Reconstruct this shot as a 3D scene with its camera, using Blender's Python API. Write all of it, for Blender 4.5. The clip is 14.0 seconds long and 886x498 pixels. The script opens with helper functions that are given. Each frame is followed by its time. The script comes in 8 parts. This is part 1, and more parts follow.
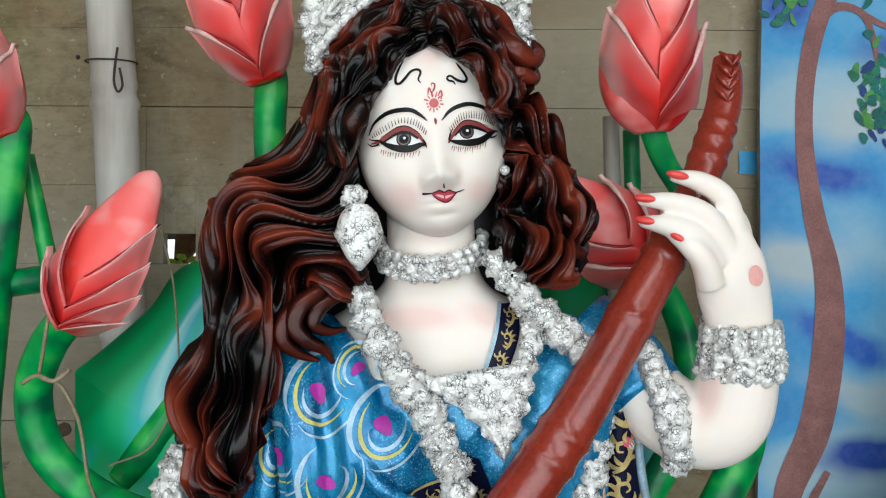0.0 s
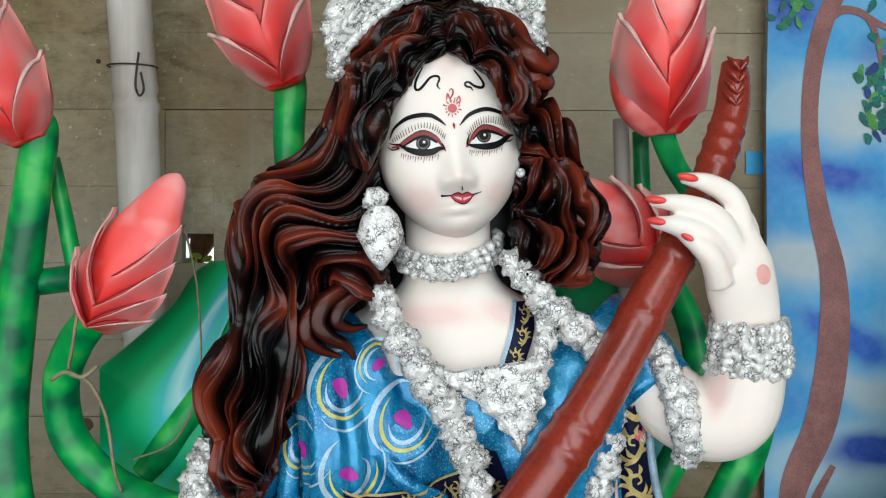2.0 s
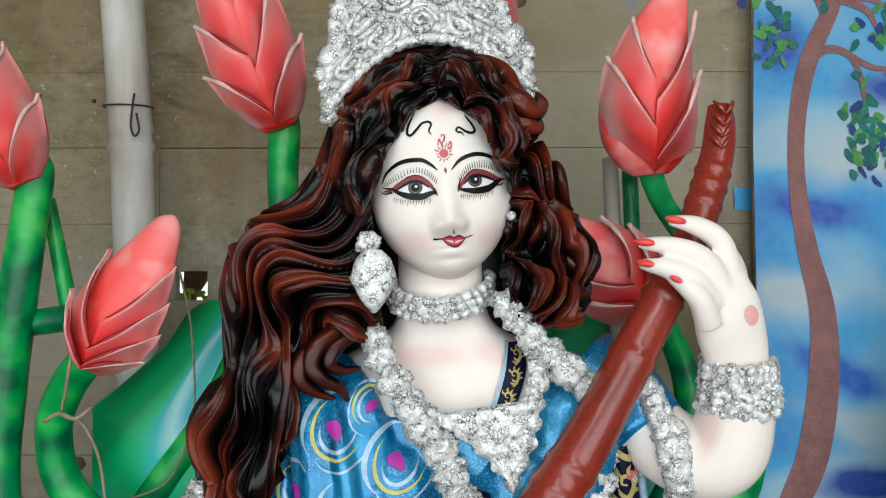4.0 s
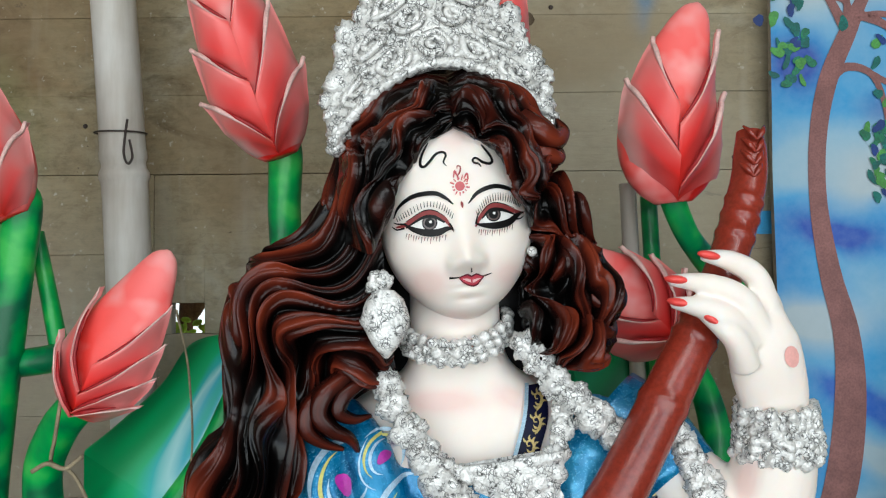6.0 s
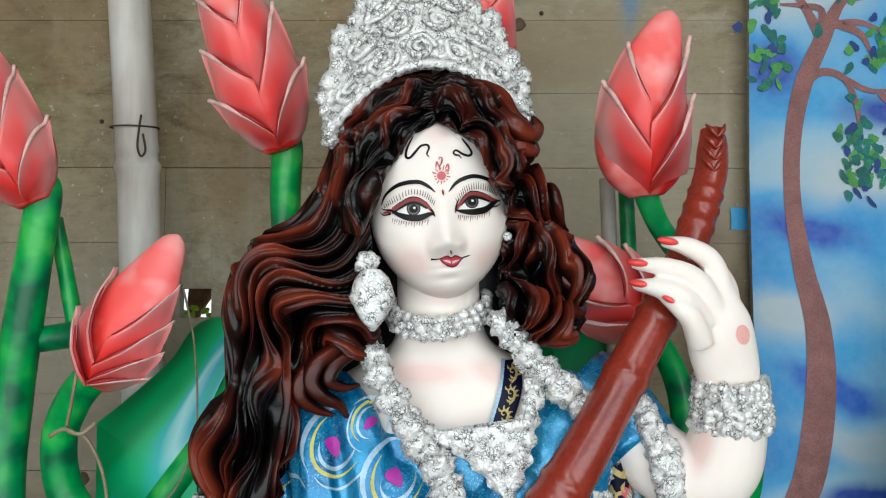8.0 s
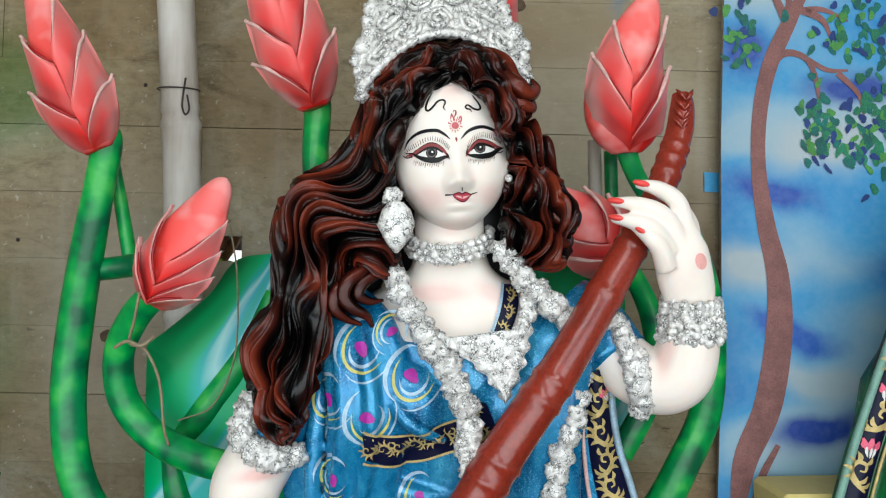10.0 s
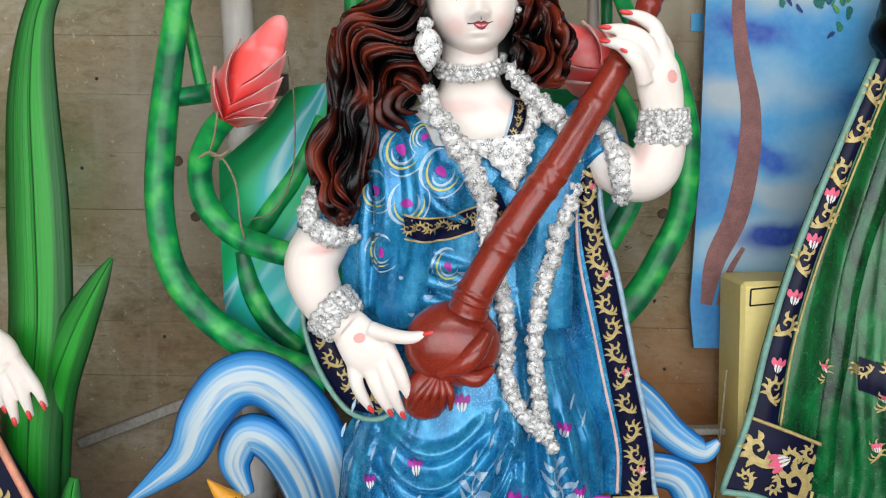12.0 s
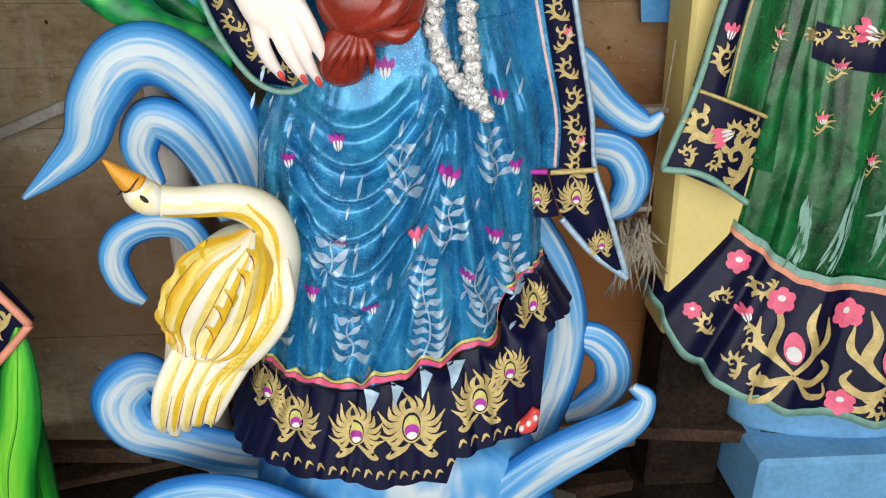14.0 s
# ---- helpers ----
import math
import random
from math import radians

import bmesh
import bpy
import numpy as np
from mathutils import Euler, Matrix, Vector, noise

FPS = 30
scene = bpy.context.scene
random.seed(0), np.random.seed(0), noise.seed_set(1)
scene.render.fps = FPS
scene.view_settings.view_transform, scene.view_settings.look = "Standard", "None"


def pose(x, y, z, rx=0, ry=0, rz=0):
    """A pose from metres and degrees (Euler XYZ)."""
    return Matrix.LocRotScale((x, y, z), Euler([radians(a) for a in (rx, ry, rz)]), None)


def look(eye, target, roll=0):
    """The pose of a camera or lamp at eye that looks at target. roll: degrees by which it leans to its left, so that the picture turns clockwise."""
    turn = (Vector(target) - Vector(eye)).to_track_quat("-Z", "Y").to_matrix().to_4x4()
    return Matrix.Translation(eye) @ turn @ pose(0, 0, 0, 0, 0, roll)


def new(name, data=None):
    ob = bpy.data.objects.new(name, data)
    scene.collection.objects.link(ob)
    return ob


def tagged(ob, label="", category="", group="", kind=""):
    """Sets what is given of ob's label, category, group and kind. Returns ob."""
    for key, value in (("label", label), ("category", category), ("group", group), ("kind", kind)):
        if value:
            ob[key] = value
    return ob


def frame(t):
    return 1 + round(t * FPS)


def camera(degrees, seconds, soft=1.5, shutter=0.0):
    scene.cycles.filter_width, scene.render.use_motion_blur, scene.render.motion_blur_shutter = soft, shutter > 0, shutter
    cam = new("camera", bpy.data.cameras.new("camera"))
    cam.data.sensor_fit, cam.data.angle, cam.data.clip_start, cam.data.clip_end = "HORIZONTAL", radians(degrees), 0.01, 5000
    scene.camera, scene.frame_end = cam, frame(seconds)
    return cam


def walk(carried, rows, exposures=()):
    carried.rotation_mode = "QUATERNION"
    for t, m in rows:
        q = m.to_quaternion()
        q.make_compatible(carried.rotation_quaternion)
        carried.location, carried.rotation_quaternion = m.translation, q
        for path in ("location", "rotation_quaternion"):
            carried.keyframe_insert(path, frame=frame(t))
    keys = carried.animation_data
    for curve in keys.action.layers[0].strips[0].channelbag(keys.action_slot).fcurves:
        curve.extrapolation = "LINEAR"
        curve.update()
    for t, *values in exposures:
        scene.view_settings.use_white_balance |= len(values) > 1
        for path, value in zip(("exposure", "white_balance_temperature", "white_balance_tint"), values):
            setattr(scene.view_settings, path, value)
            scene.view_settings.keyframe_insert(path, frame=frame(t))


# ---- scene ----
cam = camera(57.1, 14.0, 1.2)
PATH = [
    (0, (0.002, -0.008, 1.679), (-0.002, 1.992, 1.679), 0.3),
    (0.5, (-0.001, -0.015, 1.68), (-0.018, 1.985, 1.664), 0.1),
    (1, (-0.004, -0.024, 1.682), (-0.001, 1.976, 1.685), 0.4),
    (1.5, (-0.007, -0.034, 1.683), (-0.006, 1.966, 1.686), -0.0),
    (2, (-0.012, -0.037, 1.681), (-0.026, 1.963, 1.676), 0.2),
    (2.5, (-0.01, -0.034, 1.681), (-0.043, 1.965, 1.687), 0.6),
    (3, (-0.006, -0.035, 1.684), (-0.036, 1.964, 1.703), 0.6),
    (3.5, (-0.011, -0.048, 1.696), (0.003, 1.95, 1.783), 0.6),
    (3.7, (-0.01, -0.051, 1.697), (-0.011, 1.947, 1.77), 0.0),
    (5.8, (-0.029, 0.012, 1.717), (-0.004, 2.012, 1.755), -0.4),
    (6, (-0.031, 0.008, 1.724), (-0.016, 2.005, 1.816), -0.6),
    (6.5, (-0.036, -0.002, 1.735), (-0.039, 1.988, 1.926), 0.3),
    (7, (-0.019, -0.08, 1.724), (-0.054, 1.909, 1.933), 0.5),
    (7.5, (-0.015, -0.071, 1.72), (-0.035, 1.921, 1.899), 0.6),
    (8, (-0.003, -0.067, 1.7), (-0.013, 1.93, 1.801), 0.1),
    (8.5, (0.005, -0.077, 1.672), (-0.019, 1.922, 1.717), 0.2),
    (8.7, (-0.005, -0.083, 1.666), (-0.028, 1.916, 1.704), 0.2),
    (10.8, (-0.026, -0.415, 1.615), (-0.007, 1.582, 1.706), 1.5),
    (11, (-0.02, -0.462, 1.613), (-0.034, 1.536, 1.704), 1.5),
    (11.5, (-0.023, -0.518, 1.58), (-0.034, 1.481, 1.529), 0.8),
    (12, (-0.044, -0.519, 1.537), (-0.058, 1.466, 1.296), 0.7),
    (12.5, (-0.045, -0.516, 1.483), (-0.043, 1.447, 1.1), 0.1),
    (13, (-0.039, -0.504, 1.445), (-0.05, 1.429, 0.933), -0.2),
    (13.5, (-0.03, -0.476, 1.409), (0.005, 1.408, 0.74), -0.1),
    (14, (-0.017, -0.41, 1.386), (0.112, 1.397, 0.539), 0.4),
]
walk(cam, [(t, look(eye, target, roll)) for t, eye, target, roll in PATH],
     exposures=[(0, 0.0, 5950, 3), (8.5, 0.03, 5950, 3), (11, 0.14, 6100, 6), (12.5, 0.17, 6250, 10), (14, 0.26, 6500, 10)])

# ---------------------------------------------------------------- light
world = bpy.data.worlds.new("sky")
scene.world = world
world.use_nodes = True
wn = world.node_tree
sky = wn.nodes.new("ShaderNodeTexSky")
sky.sky_type, sky.sun_disc = "NISHITA", False
sky.sun_elevation, sky.sun_rotation = radians(48), radians(195)
wn.links.new(sky.outputs[0], wn.nodes["Background"].inputs[0])
wn.nodes["Background"].inputs[1].default_value = 0.12

sun_data = bpy.data.lights.new("sun", "SUN")
sun_data.energy, sun_data.angle, sun_data.color = 0.8, radians(12), (1.0, 0.95, 0.88)
sun = new("sun", sun_data)
sun.matrix_world = look((0.9, -3.0, 5.2), (0, 0.9, 1.4))


def area(name, eye, target, w, h, watts, colour):
    d = bpy.data.lights.new(name, "AREA")
    d.shape, d.size, d.size_y, d.energy, d.color = "RECTANGLE", w, h, watts, colour
    o = new(name, d)
    o.matrix_world = look(eye, target)
    return o


# daylight that comes in by the open front of the shed, and an overhead fill lamp added under the closed ceiling
area("front_opening_light", (-0.3, -2.75, 1.40), (0, 1.0, 1.30), 6.2, 2.6, 138, (1.0, 0.99, 0.97))
area("roof_gap_light", (0.3, -0.9, 2.98), (0, 1.0, 1.3), 2.4, 0.6, 26, (1.0, 0.99, 0.96))

# ---------------------------------------------------------------- materials


class Shade:
    """A small helper that wires a procedural material."""

    def __init__(self, name, rough=0.6, metal=0.0, coat=0.0, spec=0.5):
        self.m = bpy.data.materials.new(name)
        self.m.use_nodes = True
        self.t = self.m.node_tree
        self.b = self.t.nodes["Principled BSDF"]
        self.b.inputs["Roughness"].default_value = rough
        self.b.inputs["Metallic"].default_value = metal
        self.b.inputs["Coat Weight"].default_value = coat
        self.b.inputs["Coat Roughness"].default_value = 0.15
        self.b.inputs["Specular IOR Level"].default_value = spec

    def node(self, kind, **values):
        n = self.t.nodes.new(kind)
        for k, v in values.items():
            n.inputs[k].default_value = v
        return n

    def link(self, a, b):
        self.t.links.new(a, b)

    def coords(self, kind="Object", scale=(1, 1, 1), rot=(0, 0, 0)):
        c = self.t.nodes.new("ShaderNodeTexCoord")
        mp = self.node("ShaderNodeMapping", Scale=scale, Rotation=rot)
        self.link(c.outputs[kind], mp.inputs["Vector"])
        return mp.outputs[0]

    def noise(self, scale, detail=4.0, rough=0.6, vec=None, distort=0.0):
        n = self.node("ShaderNodeTexNoise", Scale=scale, Detail=detail, Roughness=rough, Distortion=distort)
        if vec is None:
            vec = self.coords()
        self.link(vec, n.inputs["Vector"])
        return n.outputs["Fac"]

    def ramp(self, fac, *stops):
        r = self.t.nodes.new("ShaderNodeValToRGB")
        while len(r.color_ramp.elements) < len(stops):
            r.color_ramp.elements.new(0.5)
        for e, (p, c) in zip(r.color_ramp.elements, stops):
            e.position = p
            e.color = (*c, 1) if len(c) == 3 else c
        self.link(fac, r.inputs[0])
        return r.outputs[0]

    def mix(self, fac, a, b, kind="MIX"):
        x = self.t.nodes.new("ShaderNodeMix")
        x.data_type, x.blend_type = "RGBA", kind
        for sock, v in ((x.inputs[0], fac), (x.inputs[6], a), (x.inputs[7], b)):
            if isinstance(v, (int, float)):
                sock.default_value = v
            elif isinstance(v, tuple):
                sock.default_value = (*v, 1)
            else:
                self.link(v, sock)
        return x.outputs[2]

    def colour(self, out):
        if isinstance(out, tuple):
            self.b.inputs["Base Color"].default_value = (*out, 1)
        else:
            self.link(out, self.b.inputs["Base Color"])
        return self

    def roughness(self, out):
        self.link(out, self.b.inputs["Roughness"])
        return self

    def bump(self, fac, strength=0.3, dist=0.003):
        bp = self.node("ShaderNodeBump", Strength=strength, Distance=dist)
        self.link(fac, bp.inputs["Height"])
        last = self.b.inputs["Normal"].links
        if last:
            self.link(last[0].from_socket, bp.inputs["Normal"])
        self.link(bp.outputs[0], self.b.inputs["Normal"])
        return self


def soft_spots(s, col, spots, source="Object", warp_by=0.0):
    """Soft-edged spots over a colour: (centre, half axes, tilt about y, strength, colour)."""
    tc = s.t.nodes.new("ShaderNodeTexCoord" if source == "Object" else "ShaderNodeNewGeometry")
    pos = tc.outputs["Object" if source == "Object" else "Position"]
    if warp_by:
        wob = s.t.nodes.new("ShaderNodeTexNoise")
        wob.inputs["Scale"].default_value = 7.0
        s.link(pos, wob.inputs["Vector"])
        warp = s.t.nodes.new("ShaderNodeVectorMath")
        warp.operation = "MULTIPLY_ADD"
        warp.inputs[1].default_value = (warp_by, 0.0, warp_by)
        s.link(wob.outputs["Color"], warp.inputs[0])
        s.link(pos, warp.inputs[2])
        pos = warp.outputs[0]
    for c, r, tilt, strength, colour in spots:
        sub = s.t.nodes.new("ShaderNodeVectorMath")
        sub.operation = "SUBTRACT"
        sub.inputs[1].default_value = (c[0] + warp_by / 2, c[1], c[2] + warp_by / 2)
        s.link(pos, sub.inputs[0])
        mp = s.t.nodes.new("ShaderNodeMapping")
        mp.vector_type = "TEXTURE"
        mp.inputs["Rotation"].default_value = (0, radians(-tilt), 0)
        mp.inputs["Scale"].default_value = r
        s.link(sub.outputs[0], mp.inputs["Vector"])
        g = s.t.nodes.new("ShaderNodeTexGradient")
        g.gradient_type = "QUADRATIC_SPHERE"
        s.link(mp.outputs[0], g.inputs[0])
        col = s.mix(s.ramp(g.outputs["Fac"], (0.0, (0, 0, 0)), (0.42, (strength,) * 3)), col, colour)
    return col


def plain(name, c, rough=0.55, metal=0.0, coat=0.0, vary=0.18, scale=14, bump=0.12, spec=0.5):
    """Painted or bare surface of one colour, with mottling at two scales and a fine relief."""
    s = Shade(name, rough, metal, coat, spec)
    dark = tuple(v * (1 - vary) for v in c)
    lite = tuple(min(1, v * (1 + vary)) for v in c)
    big = s.ramp(s.noise(scale, 5), (0.3, dark), (0.7, lite))
    fine = s.ramp(s.noise(scale * 12, 3), (0.35, (1 - vary,) * 3), (0.6, (1.0, 1.0, 1.0)))
    s.colour(s.mix(1.0, big, fine, "MULTIPLY"))
    if bump:
        s.bump(s.noise(scale * 9, 5), bump, 0.002)
    return s.m




def skin_material():
    """White clay paint with pink airbrushed at cheeks, neck and the bends of the arms."""
    s = Shade("white_clay_paint", 0.58, spec=0.3)
    col = s.ramp(s.noise(9, 5), (0.3, (0.88, 0.78, 0.71)), (0.7, (0.92, 0.83, 0.765)))
    pink = (0.80, 0.36, 0.33)
    col = soft_spots(s, col, [((-0.040, 0.78, 1.728), (0.034, 0.06, 0.024), 0, 0.30, pink), ((0.040, 0.78, 1.735), (0.030, 0.06, 0.022), 0, 0.28, pink), ((-0.015, 0.78, 1.868), (0.030, 0.06, 0.026), 0, 0.25, pink), ((-0.030, 0.83, 1.608), (0.080, 0.06, 0.022), 0, 0.35, pink), ((0.045, 0.83, 1.610), (0.04, 0.06, 0.02), -30, 0.30, pink), ((0.232, 0.83, 1.530), (0.018, 0.06, 0.040), 10, 0.70, pink), ((0.262, 0.79, 1.535), (0.014, 0.05, 0.045), -15, 0.35, pink), ((-0.250, 0.82, 1.372), (0.055, 0.06, 0.016), 10, 0.55, pink), ((-0.222, 0.82, 1.345), (0.014, 0.06, 0.040), -20, 0.50, pink), ((-0.012, 0.80, 1.69), (0.045, 0.06, 0.016), 0, 0.18, pink)])
    s.colour(col)
    s.b.inputs["Subsurface Weight"].default_value = 0.25
    s.b.inputs["Subsurface Radius"].default_value = (0.012, 0.008, 0.006)
    s.b.inputs["Subsurface Scale"].default_value = 1.0
    s.bump(s.noise(80, 5), 0.05, 0.002)
    return s.m


M_SKIN = skin_material()
M_RIM = plain("pale_rim_paint", (0.80, 0.52, 0.48), 0.5, vary=0.20, scale=30)
M_CREASE = plain("dark_red_crease_paint", (0.36, 0.006, 0.010), 0.5, vary=0.3, scale=30)
M_BLUSH = plain("pink_blush_paint", (0.84, 0.42, 0.38), 0.5, vary=0.08, scale=30, bump=0.03)
M_BLACK = plain("black_paint", (0.006, 0.0055, 0.006), 0.35, vary=0.2, spec=0.2)
M_NAIL = plain("coral_nail_paint", (0.80, 0.07, 0.06), 0.3, vary=0.08)
M_LIP = plain("red_lip_paint", (0.52, 0.06, 0.09), 0.35, vary=0.1)
M_BROWMARK = plain("rose_brow_paint", (0.52, 0.10, 0.11), 0.5, vary=0.1)
M_LID = plain("dark_red_eye_paint", (0.26, 0.035, 0.035), 0.5, vary=0.15)
M_LIPLINE = plain("dark_red_lip_line_paint", (0.12, 0.008, 0.02), 0.4, vary=0.15)
M_TEETH = plain("pale_pink_lip_paint", (0.80, 0.50, 0.50), 0.4, vary=0.1)
M_EYEWHITE = plain("eye_white_paint", (0.82, 0.80, 0.77), 0.3, vary=0.03, bump=0)
M_IRIS = plain("grey_brown_iris_paint", (0.12, 0.09, 0.085), 0.25, vary=0.3, scale=200, bump=0)
M_VEENA = plain("red_brown_gloss_paint", (0.26, 0.029, 0.015), 0.24, coat=0.2, vary=0.22, scale=18, bump=0.25)
M_GOLD = plain("dull_gold_paint", (0.60, 0.46, 0.18), 0.45, metal=0.2, vary=0.25, scale=60)
M_NAVY = plain("navy_paint", (0.004, 0.005, 0.030), 0.4, vary=0.3, scale=30, spec=0.2)
M_MAGENTA = plain("magenta_paint", (0.42, 0.022, 0.34), 0.5, vary=0.2, scale=40)
M_PINK = plain("pink_paint", (0.80, 0.12, 0.22), 0.5, vary=0.15, scale=40)
M_PALEBLUE = plain("pale_blue_brush_paint", (0.42, 0.58, 0.72), 0.4, metal=0.2, vary=0.25, scale=60)
M_PALEYELLOW = plain("pale_yellow_brush_paint", (0.62, 0.58, 0.16), 0.5, vary=0.2, scale=60)
M_WHITEP = plain("white_brush_paint", (0.78, 0.76, 0.74), 0.5, vary=0.08, scale=40)
M_PALEGREEN = plain("pale_green_edge_paint", (0.22, 0.42, 0.34), 0.5, vary=0.2, scale=40)
M_ORANGEEDGE = plain("salmon_edge_paint", (0.80, 0.32, 0.20), 0.5, vary=0.15, scale=40)
M_YELLOWBOX = plain("yellow_box_paint", (0.74, 0.60, 0.22), 0.6, vary=0.05, scale=5, bump=0.04)
M_TWINE = plain("jute_twine", (0.30, 0.24, 0.15), 0.9, vary=0.3, scale=80)
M_WIRE = plain("rusty_wire", (0.06, 0.045, 0.04), 0.6, metal=0.5, vary=0.3, scale=80)
M_TAPE = plain("blue_tape", (0.06, 0.33, 0.62), 0.45, vary=0.1, scale=40)
M_TRUNK = plain("brown_mural_paint", (0.26, 0.115, 0.108), 0.7, vary=0.25, scale=25)
M_LEAFG = plain("green_mural_paint", (0.02, 0.20, 0.10), 0.6, vary=0.4, scale=30)
M_LEAFY = plain("light_green_mural_paint", (0.08, 0.30, 0.06), 0.6, vary=0.3, scale=30)
M_LEAFB = plain("dark_blue_mural_paint", (0.01, 0.04, 0.20), 0.6, vary=0.3, scale=30)
M_BEAK = plain("orange_beak_paint", (0.78, 0.34, 0.02), 0.45, vary=0.12, scale=40)
M_BASEBLUE = plain("light_blue_base_paint", (0.16, 0.40, 0.66), 0.6, vary=0.15, scale=6)
M_DARK = plain("dark_earth_and_soot", (0.024, 0.016, 0.011), 0.95, vary=0.5, scale=8, bump=0.6, spec=0.1)


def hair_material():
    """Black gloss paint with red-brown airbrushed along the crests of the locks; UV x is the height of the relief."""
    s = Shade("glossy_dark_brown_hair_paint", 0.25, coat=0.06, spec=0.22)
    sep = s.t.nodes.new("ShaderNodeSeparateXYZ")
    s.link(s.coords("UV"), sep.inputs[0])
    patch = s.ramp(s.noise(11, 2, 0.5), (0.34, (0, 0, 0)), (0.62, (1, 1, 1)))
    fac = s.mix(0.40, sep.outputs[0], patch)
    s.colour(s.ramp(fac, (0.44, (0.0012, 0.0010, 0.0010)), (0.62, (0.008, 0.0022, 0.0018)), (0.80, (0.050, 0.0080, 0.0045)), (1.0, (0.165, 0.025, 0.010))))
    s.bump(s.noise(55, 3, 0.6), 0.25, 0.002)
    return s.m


def sari_material(name, c0, c1, c2, glitter=1.0, metal=0.30, rough=(0.18, 0.36), coat=0.2):
    """Satin metallic paint brushed along cloth folds, with glitter strewn in patches."""
    s = Shade(name, 0.30, metal=metal, coat=coat)
    brush = s.noise(10, 4, 0.6, s.coords("Object", (2.0, 2.0, 0.8)), 0.9)
    col = s.ramp(brush, (0.30, c0), (0.50, c1), (0.74, c2))
    spark = s.ramp(s.noise(520, 1), (0.60, (0, 0, 0)), (0.67, (1, 1, 1)))
    where = s.ramp(s.noise(7, 2), (0.40, (0.08, 0.08, 0.08)), (0.56, (0.9 * glitter,) * 3))
    lit = s.mix(1.0, spark, where, "MULTIPLY")
    s.colour(s.mix(lit, col, tuple(min(1, v * 1.3 + 0.25) for v in c2)))
    s.roughness(s.ramp(s.noise(60, 2), (0.3, (rough[0],) * 3), (0.7, (rough[1],) * 3)))
    s.bump(s.noise(420, 1), 0.06, 0.002)
    s.bump(s.noise(30, 3, 0.5, s.coords("Object", (1.6, 1.6, 0.7)), 0.6), 0.18, 0.006)
    return s.m


def foil_material():
    """Crumpled foil pressed on white paper: bright facets, with the shade of the creases put into the colour."""
    s = Shade("crumpled_silver_foil", 0.36, metal=0.25)
    warp = s.node("ShaderNodeTexNoise", Scale=70.0, Detail=2.0)
    s.link(s.coords(), warp.inputs["Vector"])
    add = s.t.nodes.new("ShaderNodeVectorMath")
    add.operation = "MULTIPLY_ADD"
    add.inputs[1].default_value = (0.016, 0.016, 0.016)
    s.link(warp.outputs["Color"], add.inputs[0])
    s.link(s.coords(), add.inputs[2])
    vor = s.node("ShaderNodeTexVoronoi", Scale=235.0)
    vor.feature = "DISTANCE_TO_EDGE"
    s.link(add.outputs[0], vor.inputs["Vector"])
    cell = s.node("ShaderNodeTexVoronoi", Scale=480.0)
    s.link(add.outputs[0], cell.inputs["Vector"])
    # crease shade painted in as thin dark lines along the cell edges
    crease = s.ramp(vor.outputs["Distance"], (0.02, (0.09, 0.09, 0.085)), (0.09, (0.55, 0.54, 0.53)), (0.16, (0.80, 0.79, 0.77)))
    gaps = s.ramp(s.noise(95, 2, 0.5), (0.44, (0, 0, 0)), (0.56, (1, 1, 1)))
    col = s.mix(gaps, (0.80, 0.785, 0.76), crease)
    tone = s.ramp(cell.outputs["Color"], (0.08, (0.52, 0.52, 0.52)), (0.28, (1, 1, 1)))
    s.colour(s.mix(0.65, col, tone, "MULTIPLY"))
    s.bump(vor.outputs["Distance"], 0.4, 0.003)
    s.bump(s.noise(240, 2, 0.6), 0.22, 0.003)
    s.bump(s.noise(60, 3, 0.6), 0.4, 0.006)
    return s.m


def across_material(name, stops, rough=0.45, coat=0.1, along=2.0, across=3.0, jitter=0.35, bump=0.25):
    """Colours that run across a blade or scroll, drawn out along its length like airbrushed streaks."""
    s = Shade(name, rough, coat=coat)
    uv = s.coords("UV")
    sep = s.t.nodes.new("ShaderNodeSeparateXYZ")
    s.link(uv, sep.inputs[0])
    n = s.noise(1.0, 3, 0.6, s.coords("UV", (across * 4, along * 4, 1)), 0.5)
    off = s.node("ShaderNodeMath")
    off.operation = "SUBTRACT"
    s.link(n, off.inputs[0])
    off.inputs[1].default_value = 0.5
    mul = s.node("ShaderNodeMath")
    mul.operation = "MULTIPLY_ADD"
    s.link(off.outputs[0], mul.inputs[0])
    mul.inputs[1].default_value = jitter * 2
    s.link(sep.outputs[0], mul.inputs[2])
    s.colour(s.ramp(mul.outputs[0], *stops))
    s.bump(s.noise(1.0, 4, 0.6, s.coords("UV", (across * 14, along * 5, 1))), bump, 0.003)
    return s.m


